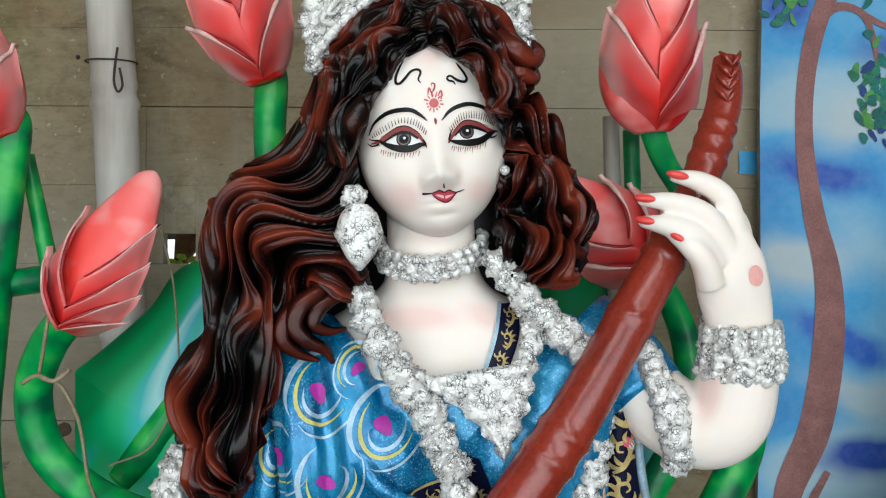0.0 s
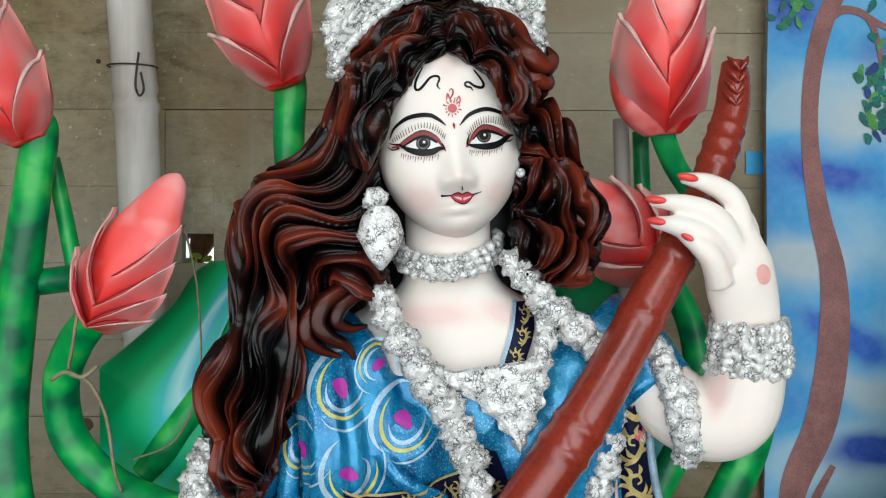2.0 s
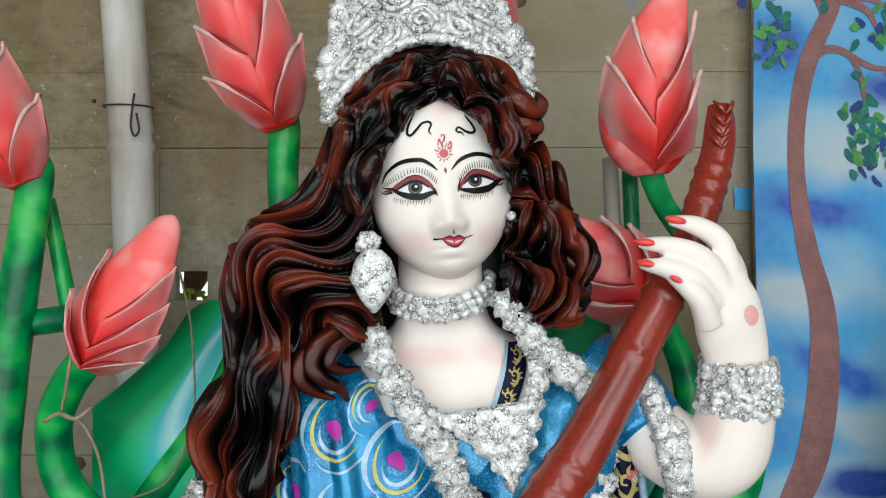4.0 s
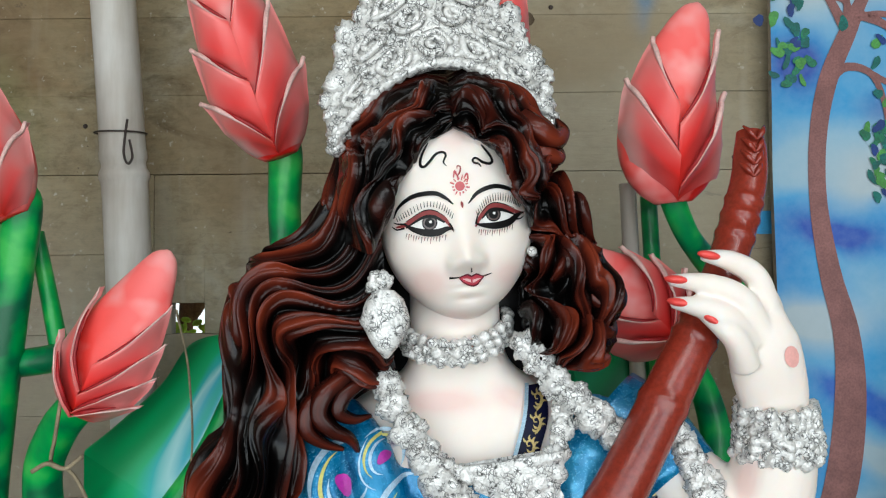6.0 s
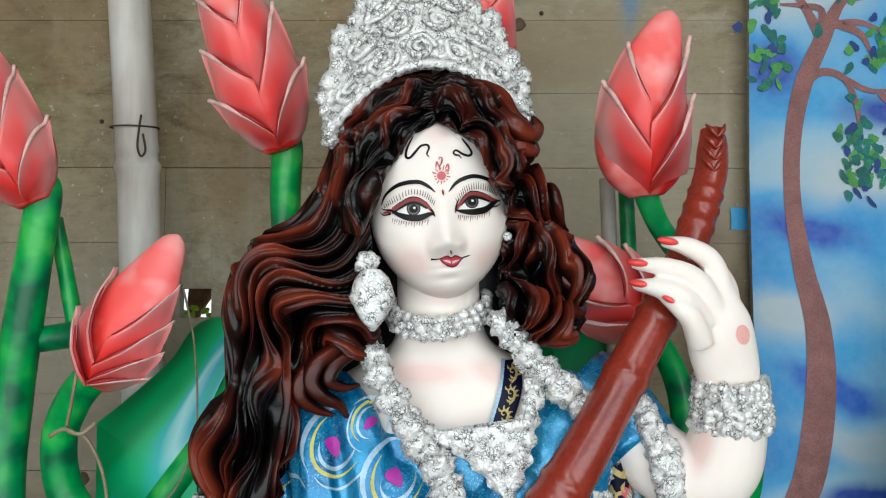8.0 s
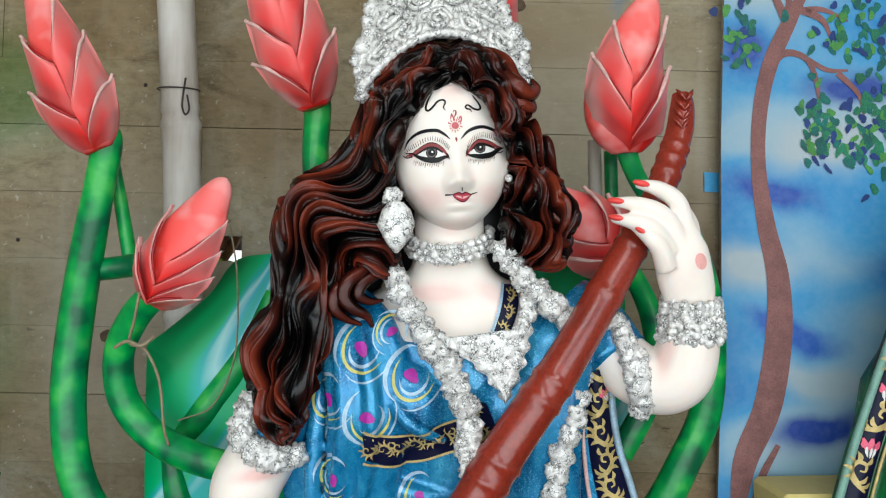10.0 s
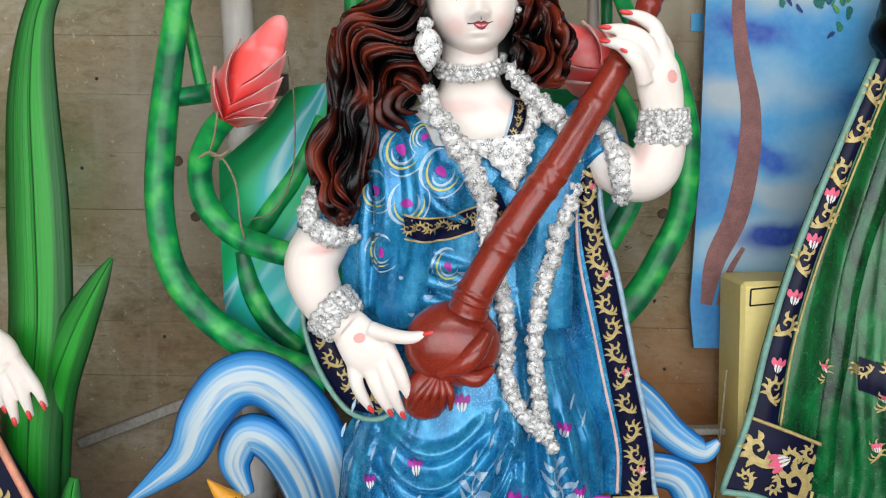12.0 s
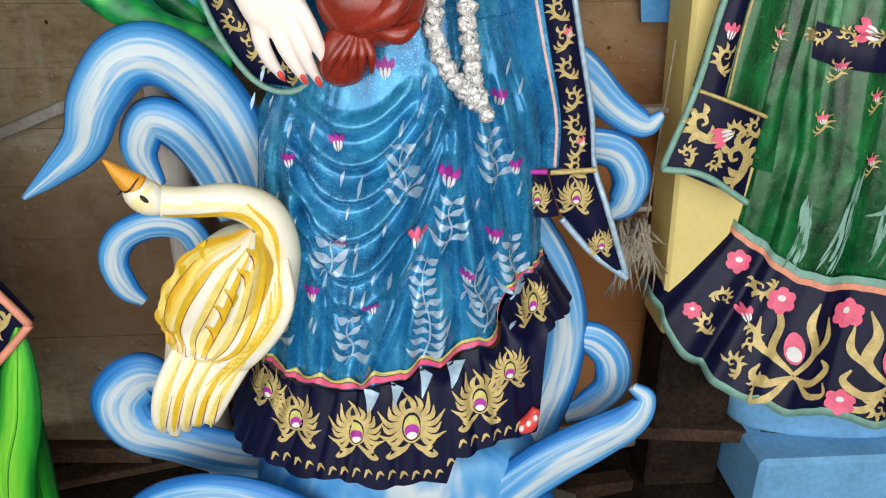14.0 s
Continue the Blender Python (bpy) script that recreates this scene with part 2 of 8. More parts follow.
def petal_material():
    """Airbrushed petal: pale by the rim, pink below it, deep red in the crease and towards the spine."""
    s = Shade("airbrushed_pink_petal", 0.42, coat=0.12)
    sep = s.t.nodes.new("ShaderNodeSeparateXYZ")
    s.link(s.coords("UV"), sep.inputs[0])
    wob = s.noise(18, 2, 0.5)
    a = s.mix(0.22, sep.outputs[0], wob)
    b = s.mix(0.22, sep.outputs[1], wob)
    down = s.ramp(a, (0.13, (0.90, 0.46, 0.43)), (0.19, (0.90, 0.26, 0.25)), (0.32, (0.86, 0.11, 0.11)), (0.46, (0.70, 0.020, 0.022)), (0.58, (0.26, 0.004, 0.006)))
    spine = s.ramp(b, (0.14, (0.80, 0.022, 0.012)), (0.36, (0.86, 0.075, 0.065)), (0.62, (0.90, 0.20, 0.19)), (0.86, (0.88, 0.42, 0.40)))
    col = s.mix(s.ramp(b, (0.12, (0.60, 0.60, 0.60)), (0.50, (0.28, 0.28, 0.28)), (0.85, (0.45, 0.45, 0.45))), down, spine)
    smoke = s.mix(1.0, s.ramp(s.noise(13, 2, 0.5), (0.52, (0, 0, 0)), (0.68, (0.6, 0.6, 0.6))), s.ramp(b, (0.58, (0, 0, 0)), (0.84, (1, 1, 1))), "MULTIPLY")
    s.colour(s.mix(smoke, col, (0.42, 0.34, 0.31)))
    s.bump(s.noise(90, 3, 0.6), 0.10, 0.002)
    return s.m


def bud_material():
    """The body under the petals: red at the heart, pink to the tip, greyed at the sides."""
    s = Shade("airbrushed_bud_body", 0.45, coat=0.1)
    sep = s.t.nodes.new("ShaderNodeSeparateXYZ")
    s.link(s.coords("UV"), sep.inputs[0])
    wob = s.noise(14, 2)
    u = s.mix(0.14, sep.outputs[0], wob)
    v = s.mix(0.20, sep.outputs[1], wob)
    up = s.ramp(v, (0.18, (0.70, 0.008, 0.006)), (0.40, (0.85, 0.050, 0.038)), (0.62, (0.90, 0.14, 0.13)), (0.85, (0.90, 0.25, 0.24)))
    up = s.mix(s.ramp(s.noise(20, 2, 0.5), (0.46, (0, 0, 0)), (0.68, (0.7, 0.7, 0.7))), up, (0.90, 0.42, 0.40))
    sides = s.ramp(u, (0.30, (1, 1, 1)), (0.40, (0, 0, 0)), (0.62, (0, 0, 0)), (0.72, (1, 1, 1)))
    smoke = s.mix(1.0, sides, s.ramp(s.noise(9, 2, 0.5), (0.46, (0, 0, 0)), (0.66, (0.7, 0.7, 0.7))), "MULTIPLY")
    s.colour(s.mix(smoke, up, (0.46, 0.32, 0.30)))
    s.bump(s.noise(80, 3), 0.12, 0.002)
    return s.m


def stem_material():
    s = Shade("mottled_green_stem_paint", 0.42, coat=0.12, spec=0.4)
    a = s.ramp(s.noise(26, 2, 0.4), (0.34, (0.003, 0.11, 0.040)), (0.44, (0.005, 0.22, 0.055)), (0.58, (0.012, 0.34, 0.060)), (0.70, (0.06, 0.46, 0.08)))
    s.colour(s.mix(s.ramp(s.noise(7, 2), (0.55, (0, 0, 0)), (0.8, (0.6, 0.6, 0.6))), a, (0.01, 0.14, 0.10)))
    s.bump(s.noise(60, 4), 0.25, 0.003)
    return s.m


def wood_material():
    """Weathered planks, greyed and drip-stained, with grain along the board and blotches that run across boards."""
    s = Shade("weathered_wood_plank", 0.85, spec=0.25)
    info = s.t.nodes.new("ShaderNodeObjectInfo")
    geo = s.t.nodes.new("ShaderNodeNewGeometry")

    def world(scale):
        mp = s.node("ShaderNodeMapping", Scale=scale)
        s.link(geo.outputs["Position"], mp.inputs["Vector"])
        return mp.outputs[0]

    add = s.t.nodes.new("ShaderNodeVectorMath")
    add.operation = "ADD"
    s.link(s.coords("Object", (1.2, 1.2, 9)), add.inputs[0])
    mulv = s.t.nodes.new("ShaderNodeVectorMath")
    mulv.operation = "SCALE"
    mulv.inputs[0].default_value = (7.3, 3.1, 5.7)
    s.link(info.outputs["Random"], mulv.inputs["Scale"])
    s.link(mulv.outputs[0], add.inputs[1])
    grain = s.noise(7, 7, 0.65, add.outputs[0], 0.7)
    fine = s.noise(30, 5, 0.7, add.outputs[0], 0.3)
    c = s.ramp(s.mix(0.35, grain, fine), (0.30, (0.135, 0.095, 0.052)), (0.5, (0.245, 0.190, 0.112)), (0.72, (0.35, 0.29, 0.195)))
    blot = s.ramp(s.noise(2.1, 5, 0.62, world((1.0, 1, 1.5)), 0.8), (0.32, (0.19, 0.110, 0.055)), (0.44, (0.27, 0.21, 0.120)), (0.56, (0.33, 0.29, 0.195)), (0.68, (0.47, 0.455, 0.38)))
    col = s.mix(0.68, c, blot)
    rough_ = s.ramp(s.noise(38, 7, 0.78, world((1, 1, 1.6)), 0.4), (0.30, (0.62, 0.60, 0.57)), (0.50, (1, 1, 1)), (0.72, (1.22, 1.20, 1.16)))
    col = s.mix(0.85, col, s.mix(1.0, col, rough_, "MULTIPLY"))
    fleck = s.ramp(s.noise(75, 3, 0.6, world((1, 1, 1))), (0.66, (0, 0, 0)), (0.72, (0.7, 0.7, 0.7)))
    col = s.mix(fleck, col, (0.52, 0.49, 0.42))
    chip = s.ramp(s.noise(17, 4, 0.7, world((0.8, 1, 1.5)), 0.8), (0.685, (0, 0, 0)), (0.70, (0.85, 0.85, 0.85)))
    col = s.mix(chip, col, (0.075, 0.055, 0.038))
    drip = s.ramp(s.noise(9, 3, 0.6, world((2.2, 1, 0.22))), (0.56, (0, 0, 0)), (0.74, (0.5, 0.5, 0.5)))
    col = s.mix(drip, col, (0.40, 0.37, 0.31))
    tone = s.ramp(info.outputs["Random"], (0.0, (0.90, 0.88, 0.86)), (1.0, (1.06, 1.05, 1.04)))
    col = s.mix(1.0, col, tone, "MULTIPLY")
    dirt = s.ramp(s.noise(6.5, 6, 0.7, world((1, 1, 1.8)), 1.0), (0.30, (0.45, 0.40, 0.34)), (0.46, (1, 1, 1)))
    col = s.mix(0.8, col, s.mix(1.0, col, dirt, "MULTIPLY"))
    # soft patches by place: brown, darker near pole and board, paler, blue and green
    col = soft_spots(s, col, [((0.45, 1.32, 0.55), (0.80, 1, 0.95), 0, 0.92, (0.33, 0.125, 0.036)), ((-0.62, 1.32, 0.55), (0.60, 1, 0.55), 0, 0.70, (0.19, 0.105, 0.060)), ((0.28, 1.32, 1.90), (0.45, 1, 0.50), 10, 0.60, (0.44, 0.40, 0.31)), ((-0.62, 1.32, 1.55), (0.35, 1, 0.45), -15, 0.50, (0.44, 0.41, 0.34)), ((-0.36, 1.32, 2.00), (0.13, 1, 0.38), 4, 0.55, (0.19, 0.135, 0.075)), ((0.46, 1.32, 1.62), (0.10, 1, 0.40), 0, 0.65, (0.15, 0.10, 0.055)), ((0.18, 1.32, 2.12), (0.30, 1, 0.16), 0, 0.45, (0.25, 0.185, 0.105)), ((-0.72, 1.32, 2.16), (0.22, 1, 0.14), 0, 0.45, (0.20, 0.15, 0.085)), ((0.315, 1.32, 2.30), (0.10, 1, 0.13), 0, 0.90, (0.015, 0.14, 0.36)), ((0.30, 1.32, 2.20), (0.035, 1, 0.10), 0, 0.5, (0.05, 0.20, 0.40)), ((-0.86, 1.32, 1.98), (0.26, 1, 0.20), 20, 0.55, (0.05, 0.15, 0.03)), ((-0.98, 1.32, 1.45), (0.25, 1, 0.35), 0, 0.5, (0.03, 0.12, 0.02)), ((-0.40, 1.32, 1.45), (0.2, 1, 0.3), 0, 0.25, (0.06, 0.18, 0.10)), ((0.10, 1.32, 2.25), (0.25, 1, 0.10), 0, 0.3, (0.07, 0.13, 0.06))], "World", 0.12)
    s.colour(col)
    s.bump(grain, 0.45, 0.004)
    s.bump(s.noise(120, 3), 0.25, 0.001)
    return s.m


def bamboo_material():
    s = Shade("whitewashed_bamboo", 0.6)
    g = s.noise(22, 5, 0.6, s.coords("Object", (3, 3, 0.35)))
    st = s.noise(5, 4, 0.6)
    s.colour(s.mix(0.4, s.ramp(g, (0.3, (0.42, 0.38, 0.33)), (0.7, (0.60, 0.57, 0.53))), s.ramp(st, (0.35, (0.36, 0.30, 0.23)), (0.65, (0.64, 0.62, 0.59)))))
    s.bump(g, 0.2, 0.002)
    return s.m


def mural_sky_material():
    """Sprayed sky of the painted board: pale blue, with soft white clouds and dark blue strokes."""
    s = Shade("sprayed_mural_sky", 0.55)
    a = s.noise(2.6, 2, 0.4, s.coords("Object", (1, 1, 1.6), (0, radians(-22), 0)), 0.3)
    col = s.ramp(a, (0.38, (0.018, 0.20, 0.52)), (0.52, (0.045, 0.30, 0.60)), (0.64, (0.26, 0.44, 0.58)), (0.80, (0.36, 0.48, 0.56)))
    spots = [(0.70, 1.90, 0.20, 0.09, 10, (0.40, 0.48, 0.53)), (0.56, 1.66, 0.13, 0.07, 0, (0.40, 0.48, 0.53)), (0.70, 1.45, 0.20, 0.05, -15, (0.36, 0.47, 0.54)), (0.60, 2.18, 0.18, 0.06, 0, (0.38, 0.48, 0.54)), (0.548, 2.08, 0.09, 0.07, -25, (0.008, 0.06, 0.36)), (0.60, 1.80, 0.15, 0.045, -20, (0.008, 0.07, 0.40)), (0.76, 2.01, 0.15, 0.05, 5, (0.006, 0.05, 0.32)), (0.88, 2.06, 0.10, 0.06, -35, (0.006, 0.05, 0.32)), (0.63, 1.54, 0.15, 0.04, -15, (0.01, 0.10, 0.46)), (0.68, 1.36, 0.13, 0.05, 15, (0.006, 0.05, 0.34)), (0.60, 2.28, 0.14, 0.05, -5, (0.008, 0.08, 0.42)), (0.88, 1.62, 0.16, 0.07, -20, (0.01, 0.12, 0.40))]
    col = soft_spots(s, col, [((x, 1.285, z), (rx, 1.0, rz), tilt, 1.0, c) for x, z, rx, rz, tilt, c in spots], "Object", 0.09)
    s.colour(s.mix(s.ramp(s.noise(60, 3), (0.3, (0, 0, 0)), (0.8, (0.10, 0.10, 0.10))), col, (0.6, 0.66, 0.7)))
    s.bump(s.noise(160, 3), 0.15, 0.001)
    return s.m


def bigleaf_material():
    s = Shade("airbrushed_teal_leaf_board", 0.5)
    lean = s.node("ShaderNodeMapping", Scale=(3.2, 1, 0.7))
    s.link(s.coords("Object", (1, 1, 1), (0, radians(-34), 0)), lean.inputs["Vector"])
    v = s.noise(2.6, 2, 0.45, lean.outputs[0], 0.9)
    s.colour(s.ramp(v, (0.26, (0.003, 0.10, 0.035)), (0.36, (0.006, 0.32, 0.09)), (0.46, (0.012, 0.44, 0.16)), (0.52, (0.03, 0.44, 0.44)), (0.565, (0.36, 0.66, 0.66)), (0.60, (0.05, 0.42, 0.52)), (0.66, (0.01, 0.44, 0.13)), (0.78, (0.004, 0.20, 0.06))))
    s.bump(s.noise(60, 3), 0.2, 0.002)
    return s.m


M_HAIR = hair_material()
M_SARI = sari_material("blue_glitter_sari_paint", (0.004, 0.075, 0.21), (0.012, 0.20, 0.42), (0.06, 0.38, 0.62), 0.6)
M_GREENSARI = sari_material("green_gloss_sari_paint", (0.0004, 0.018, 0.006), (0.0012, 0.085, 0.019), (0.005, 0.20, 0.045), 0.2, 0.08, (0.14, 0.30), 0.08)
M_GREENSHEEN = plain("thin_grey_green_brush_paint", (0.10, 0.24, 0.15), 0.4, vary=0.3, scale=40)
M_FOIL = foil_material()
M_PETAL = petal_material()
M_BUD = bud_material()
M_STEM = stem_material()
M_WOOD = wood_material()
M_BAMBOO = bamboo_material()
M_MURAL = mural_sky_material()
M_BIGLEAF = bigleaf_material()
M_WAVE = across_material("blue_and_white_wave_paint", [(0.22, (0.008, 0.10, 0.40)), (0.33, (0.018, 0.22, 0.60)), (0.41, (0.10, 0.36, 0.68)), (0.46, (0.50, 0.62, 0.68)), (0.54, (0.60, 0.67, 0.69)), (0.60, (0.12, 0.38, 0.68)), (0.68, (0.018, 0.22, 0.60)), (0.78, (0.008, 0.10, 0.40))], along=0.45, across=2.6, jitter=0.28)
M_SWAN = across_material("white_and_yellow_feather_paint", [(0.10, (0.76, 0.44, 0.02)), (0.18, (0.82, 0.64, 0.18)), (0.27, (0.86, 0.80, 0.56)), (0.42, (0.86, 0.83, 0.72)), (0.50, (0.86, 0.74, 0.32)), (0.58, (0.86, 0.83, 0.72)), (0.72, (0.86, 0.80, 0.60)), (0.82, (0.82, 0.62, 0.14)), (0.90, (0.76, 0.44, 0.02))], along=0.8, across=3, jitter=0.14)
M_PALEGOLD = plain("pale_gold_brush_paint", (0.82, 0.66, 0.16), 0.5, vary=0.15, scale=40)
M_YELLOW = plain("yellow_brush_paint", (0.78, 0.50, 0.02), 0.5, vary=0.15, scale=40)
M_BLADE = across_material("bright_green_blade_paint", [(0.28, (0.002, 0.045, 0.006)), (0.38, (0.005, 0.13, 0.010)), (0.48, (0.012, 0.26, 0.014)), (0.54, (0.018, 0.32, 0.016)), (0.60, (0.006, 0.15, 0.010)), (0.72, (0.002, 0.05, 0.008))], coat=0.02, along=0.5, across=5, jitter=0.12, bump=0.6)
M_LIME = across_material("lime_green_blade_paint", [(0.28, (0.004, 0.12, 0.02)), (0.40, (0.03, 0.36, 0.02)), (0.50, (0.24, 0.70, 0.05)), (0.58, (0.05, 0.46, 0.03)), (0.70, (0.006, 0.16, 0.02))], coat=0.05, along=0.4, across=2, jitter=0.15, bump=0.3)
M_OLDWOOD = plain("dark_old_timber", (0.060, 0.036, 0.022), 0.9, vary=0.45, scale=9, bump=0.5, spec=0.15)
M_GREYWOOD = plain("grey_bare_timber", (0.34, 0.31, 0.27), 0.85, vary=0.25, scale=12, bump=0.4, spec=0.2)

# ---------------------------------------------------------------- shaping helpers
from mathutils.bvhtree import BVHTree

FRONT = Vector((0, -1, 0))


def spline(pts, n):
    """n points along a smooth curve through pts (tuples of any length)."""
    p = np.array(pts, float)
    if len(p) == 2:
        return [p[0] + (p[1] - p[0]) * i / (n - 1) for i in range(n)]
    p = np.vstack([2 * p[0] - p[1], p, 2 * p[-1] - p[-2]])
    seg = len(p) - 3
    out = []
    for i in range(n):
        s = min(i * seg / (n - 1), seg - 1e-9)
        k, f = int(s), s - int(s)
        a, b, c, d = p[k:k + 4]
        out.append(0.5 * (2 * b + (c - a) * f + (2 * a - 5 * b + 4 * c - d) * f * f + (3 * b - a - 3 * c + d) * f ** 3))
    return out


class Shape:
    """Collects faces with materials and UVs, and becomes one mesh."""

    def __init__(self):
        self.v, self.f, self.m, self.uv, self.slots = [], [], [], [], []

    def slot(self, mat):
        if mat not in self.slots:
            self.slots.append(mat)
        return self.slots.index(mat)

    def grid(self, rows, mat, wrap=False, uvs=None, flip=False):
        """rows: a list of rows of points, all of one length."""
        base, nv = len(self.v), len(rows[0])
        s = self.slot(mat)
        for i, r in enumerate(rows):
            for j, p in enumerate(r):
                self.v.append(tuple(p))
        for i in range(len(rows) - 1):
            for j in range(nv if wrap else nv - 1):
                k = (j + 1) % nv
                q = [base + i * nv + j, base + i * nv + k, base + (i + 1) * nv + k, base + (i + 1) * nv + j]
                w = [(j / nv, i), ((j + 1) / nv, i), ((j + 1) / nv, i + 1), (j / nv, i + 1)]
                if uvs:
                    w = [(a, uvs[int(b)]) for a, b in w]
                else:
                    w = [(a, b / (len(rows) - 1)) for a, b in w]
                if flip:
                    q, w = q[::-1], w[::-1]
                self.f.append(q), self.m.append(s), self.uv.append(w)
        return base

    def sheet(self, rows, uvs, mat):
        """A grid whose points carry their own UVs."""
        base, nv, s = len(self.v), len(rows[0]), self.slot(mat)
        self.v += [tuple(p) for r in rows for p in r]
        for i in range(len(rows) - 1):
            for j in range(nv - 1):
                c = ((i, j), (i + 1, j), (i + 1, j + 1), (i, j + 1))
                self.f.append([base + a * nv + b for a, b in c]), self.m.append(s), self.uv.append([uvs[a][b] for a, b in c])

    def take(self, other):
        """Adds the faces of another shape."""
        b0 = len(self.v)
        self.v += other.v
        for f, mi, w in zip(other.f, other.m, other.uv):
            self.f.append([i + b0 for i in f]), self.m.append(self.slot(other.slots[mi])), self.uv.append(w)

    def fan(self, ids, mat, flip=False):
        c = np.mean([self.v[i] for i in ids], axis=0)
        self.v.append(tuple(c))
        k, s = len(self.v) - 1, self.slot(mat)
        for a, b in zip(ids, ids[1:] + ids[:1]):
            self.f.append([b, a, k] if not flip else [a, b, k])
            self.m.append(s), self.uv.append([(0.5, 0.0)] * 3)

    def tube(self, pts, radii, mat, n=10, steps=None, depth=1.0, front=FRONT, groove=None, metres_uv=False, twist=0.0):
        """A tube along a smooth curve. depth: how thick it is along the front direction, as a share of its width.
        groove(angle, s): a share by which the radius changes."""
        steps = steps or max(6, 5 * len(pts))
        line = [Vector(p) for p in spline(pts, steps)]
        rad = [float(r[0]) for r in spline([(r,) for r in radii], steps)] if len(radii) > 1 else [radii[0]] * steps
        rows, length, uvs = [], 0.0, []
        for i, p in enumerate(line):
            t = (line[min(i + 1, steps - 1)] - line[max(i - 1, 0)]).normalized()
            side = t.cross(front)
            side = side.normalized() if side.length > 1e-4 else Vector((1, 0, 0))
            fr = side.cross(t).normalized()
            s = i / (steps - 1)
            row = []
            for j in range(n):
                a = 2 * math.pi * j / n
                g = 1 + (groove(a, s) if groove else 0)
                b = a + twist * s
                row.append(p + rad[i] * g * (math.sin(b) * side + depth * -math.cos(b) * fr))
            rows.append(row)
            if i:
                length += (p - line[i - 1]).length
            uvs.append(length if metres_uv else s)
        base = self.grid(rows, mat, True, uvs)
        self.fan([base + j for j in range(n)], mat)
        self.fan([base + (steps - 1) * n + j for j in range(n)], mat, True)

    def ball(self, c, r, mat, n=12, rings=8, m=None, rough=0.0, seed=0):
        """An egg with half axes r, turned by m and roughened."""
        rows = []
        for i in range(rings + 1):
            la = math.pi * (i / rings - 0.5)
            row = []
            for j in range(n):
                lo = 2 * math.pi * j / n + math.pi / 2
                d = Vector((math.cos(la) * math.cos(lo), math.cos(la) * math.sin(lo), math.sin(la)))
                k = 1 + rough * (noise.noise(d * 2.3 + Vector((seed, seed * 1.7, 0))) if rough else 0)
                p = Vector((d.x * r[0], d.y * r[1], d.z * r[2])) * k
                row.append(Vector(c) + (m @ p if m else p))
            rows.append(row)
        self.grid(rows, mat, True)

    def tree(self):
        return BVHTree.FromPolygons([Vector(p) for p in self.v], self.f)

    def make(self, name, parent=None, smooth=True):
        me = bpy.data.meshes.new(name)
        me.from_pydata(self.v, [], self.f)
        me.polygons.foreach_set("material_index", self.m)
        me.polygons.foreach_set("use_smooth", [smooth] * len(self.f))
        lay = me.uv_layers.new(name="uv")
        lay.data.foreach_set("uv", [c for w in self.uv for p in w for c in p])
        for mt in self.slots:
            me.materials.append(mt)
        me.update()
        o = new(name, me)
        if parent:
            o.parent = parent
        return o


def melt(src, voxel, mat, relax):
    """Runs the closed forms of a shape together into one smooth skin."""
    o = src.make("melting")
    m = o.modifiers.new("melt", "REMESH")
    m.mode, m.voxel_size = "VOXEL", voxel
    sm = o.modifiers.new("smooth", "SMOOTH")
    sm.factor, sm.iterations = 0.5, relax
    ev = o.evaluated_get(bpy.context.evaluated_depsgraph_get())
    me = ev.to_mesh()
    out = Shape()
    out.v = [tuple(v.co) for v in me.vertices]
    out.f = [list(p.vertices) for p in me.polygons]
    out.m = [out.slot(mat)] * len(out.f)
    out.uv = [[(0.5, 0.5)] * len(f) for f in out.f]
    ev.to_mesh_clear()
    old = o.data
    bpy.data.objects.remove(o)
    bpy.data.meshes.remove(old)
    return out


class Brush:
    """Paints thin strokes and patches on to a shape, seen from the front, just proud of it."""

    def __init__(self, shape, target=None, lift=0.0012, y0=-1.0):
        self.s, self.bvh, self.lift, self.y0 = target or shape, shape.tree(), lift, y0
        self.last = 0.85

    def on(self, x, z, extra=0.0):
        hit, nor, _, _ = self.bvh.ray_cast(Vector((x, self.y0, z)), Vector((0, 1, 0)))
        if hit is not None:
            self.last = hit.y
        return (x, self.last - self.lift - extra, z)

    def stroke(self, pts, widths, mat, steps=None, extra=0.0):
        steps = steps or 4 * len(pts)
        line = spline(pts, steps)
        wd = [float(w[0]) for w in spline([(w,) for w in widths], steps)] if len(widths) > 1 else [widths[0]] * steps
        rows = []
        for i in range(steps):
            d = line[min(i + 1, steps - 1)] - line[max(i - 1, 0)]
            d = d / (np.hypot(*d) + 1e-9)
            nx, nz = -d[1], d[0]
            rows.append([self.on(line[i][0] + nx * wd[i] * k, line[i][1] + nz * wd[i] * k, extra) for k in (-0.5, 0.0, 0.5)])
        self.s.grid(rows, mat)

    def patch(self, x, z, rx, rz, mat, rot=0.0, n=16, rings=3, extra=0.0, shape=None):
        rows = []
        for i in range(rings + 1):
            k = i / rings
            row = []
            for j in range(n):
                a = 2 * math.pi * j / n
                r = k * (shape(a) if shape else 1)
                px, pz = r * rx * math.cos(a), r * rz * math.sin(a)
                row.append(self.on(x + px * math.cos(rot) - pz * math.sin(rot), z + px * math.sin(rot) + pz * math.cos(rot), extra))
            rows.append(row)
        self.s.grid(rows, mat, True)

    def band(self, top, low, mat, steps=16, across=4, extra=0.0):
        """The area between two curves."""
        a, b = spline(top, steps), spline(low, steps)
        self.s.grid([[self.on(*(a[i] + (b[i] - a[i]) * k / across), extra) for k in range(across + 1)] for i in range(steps)], mat)


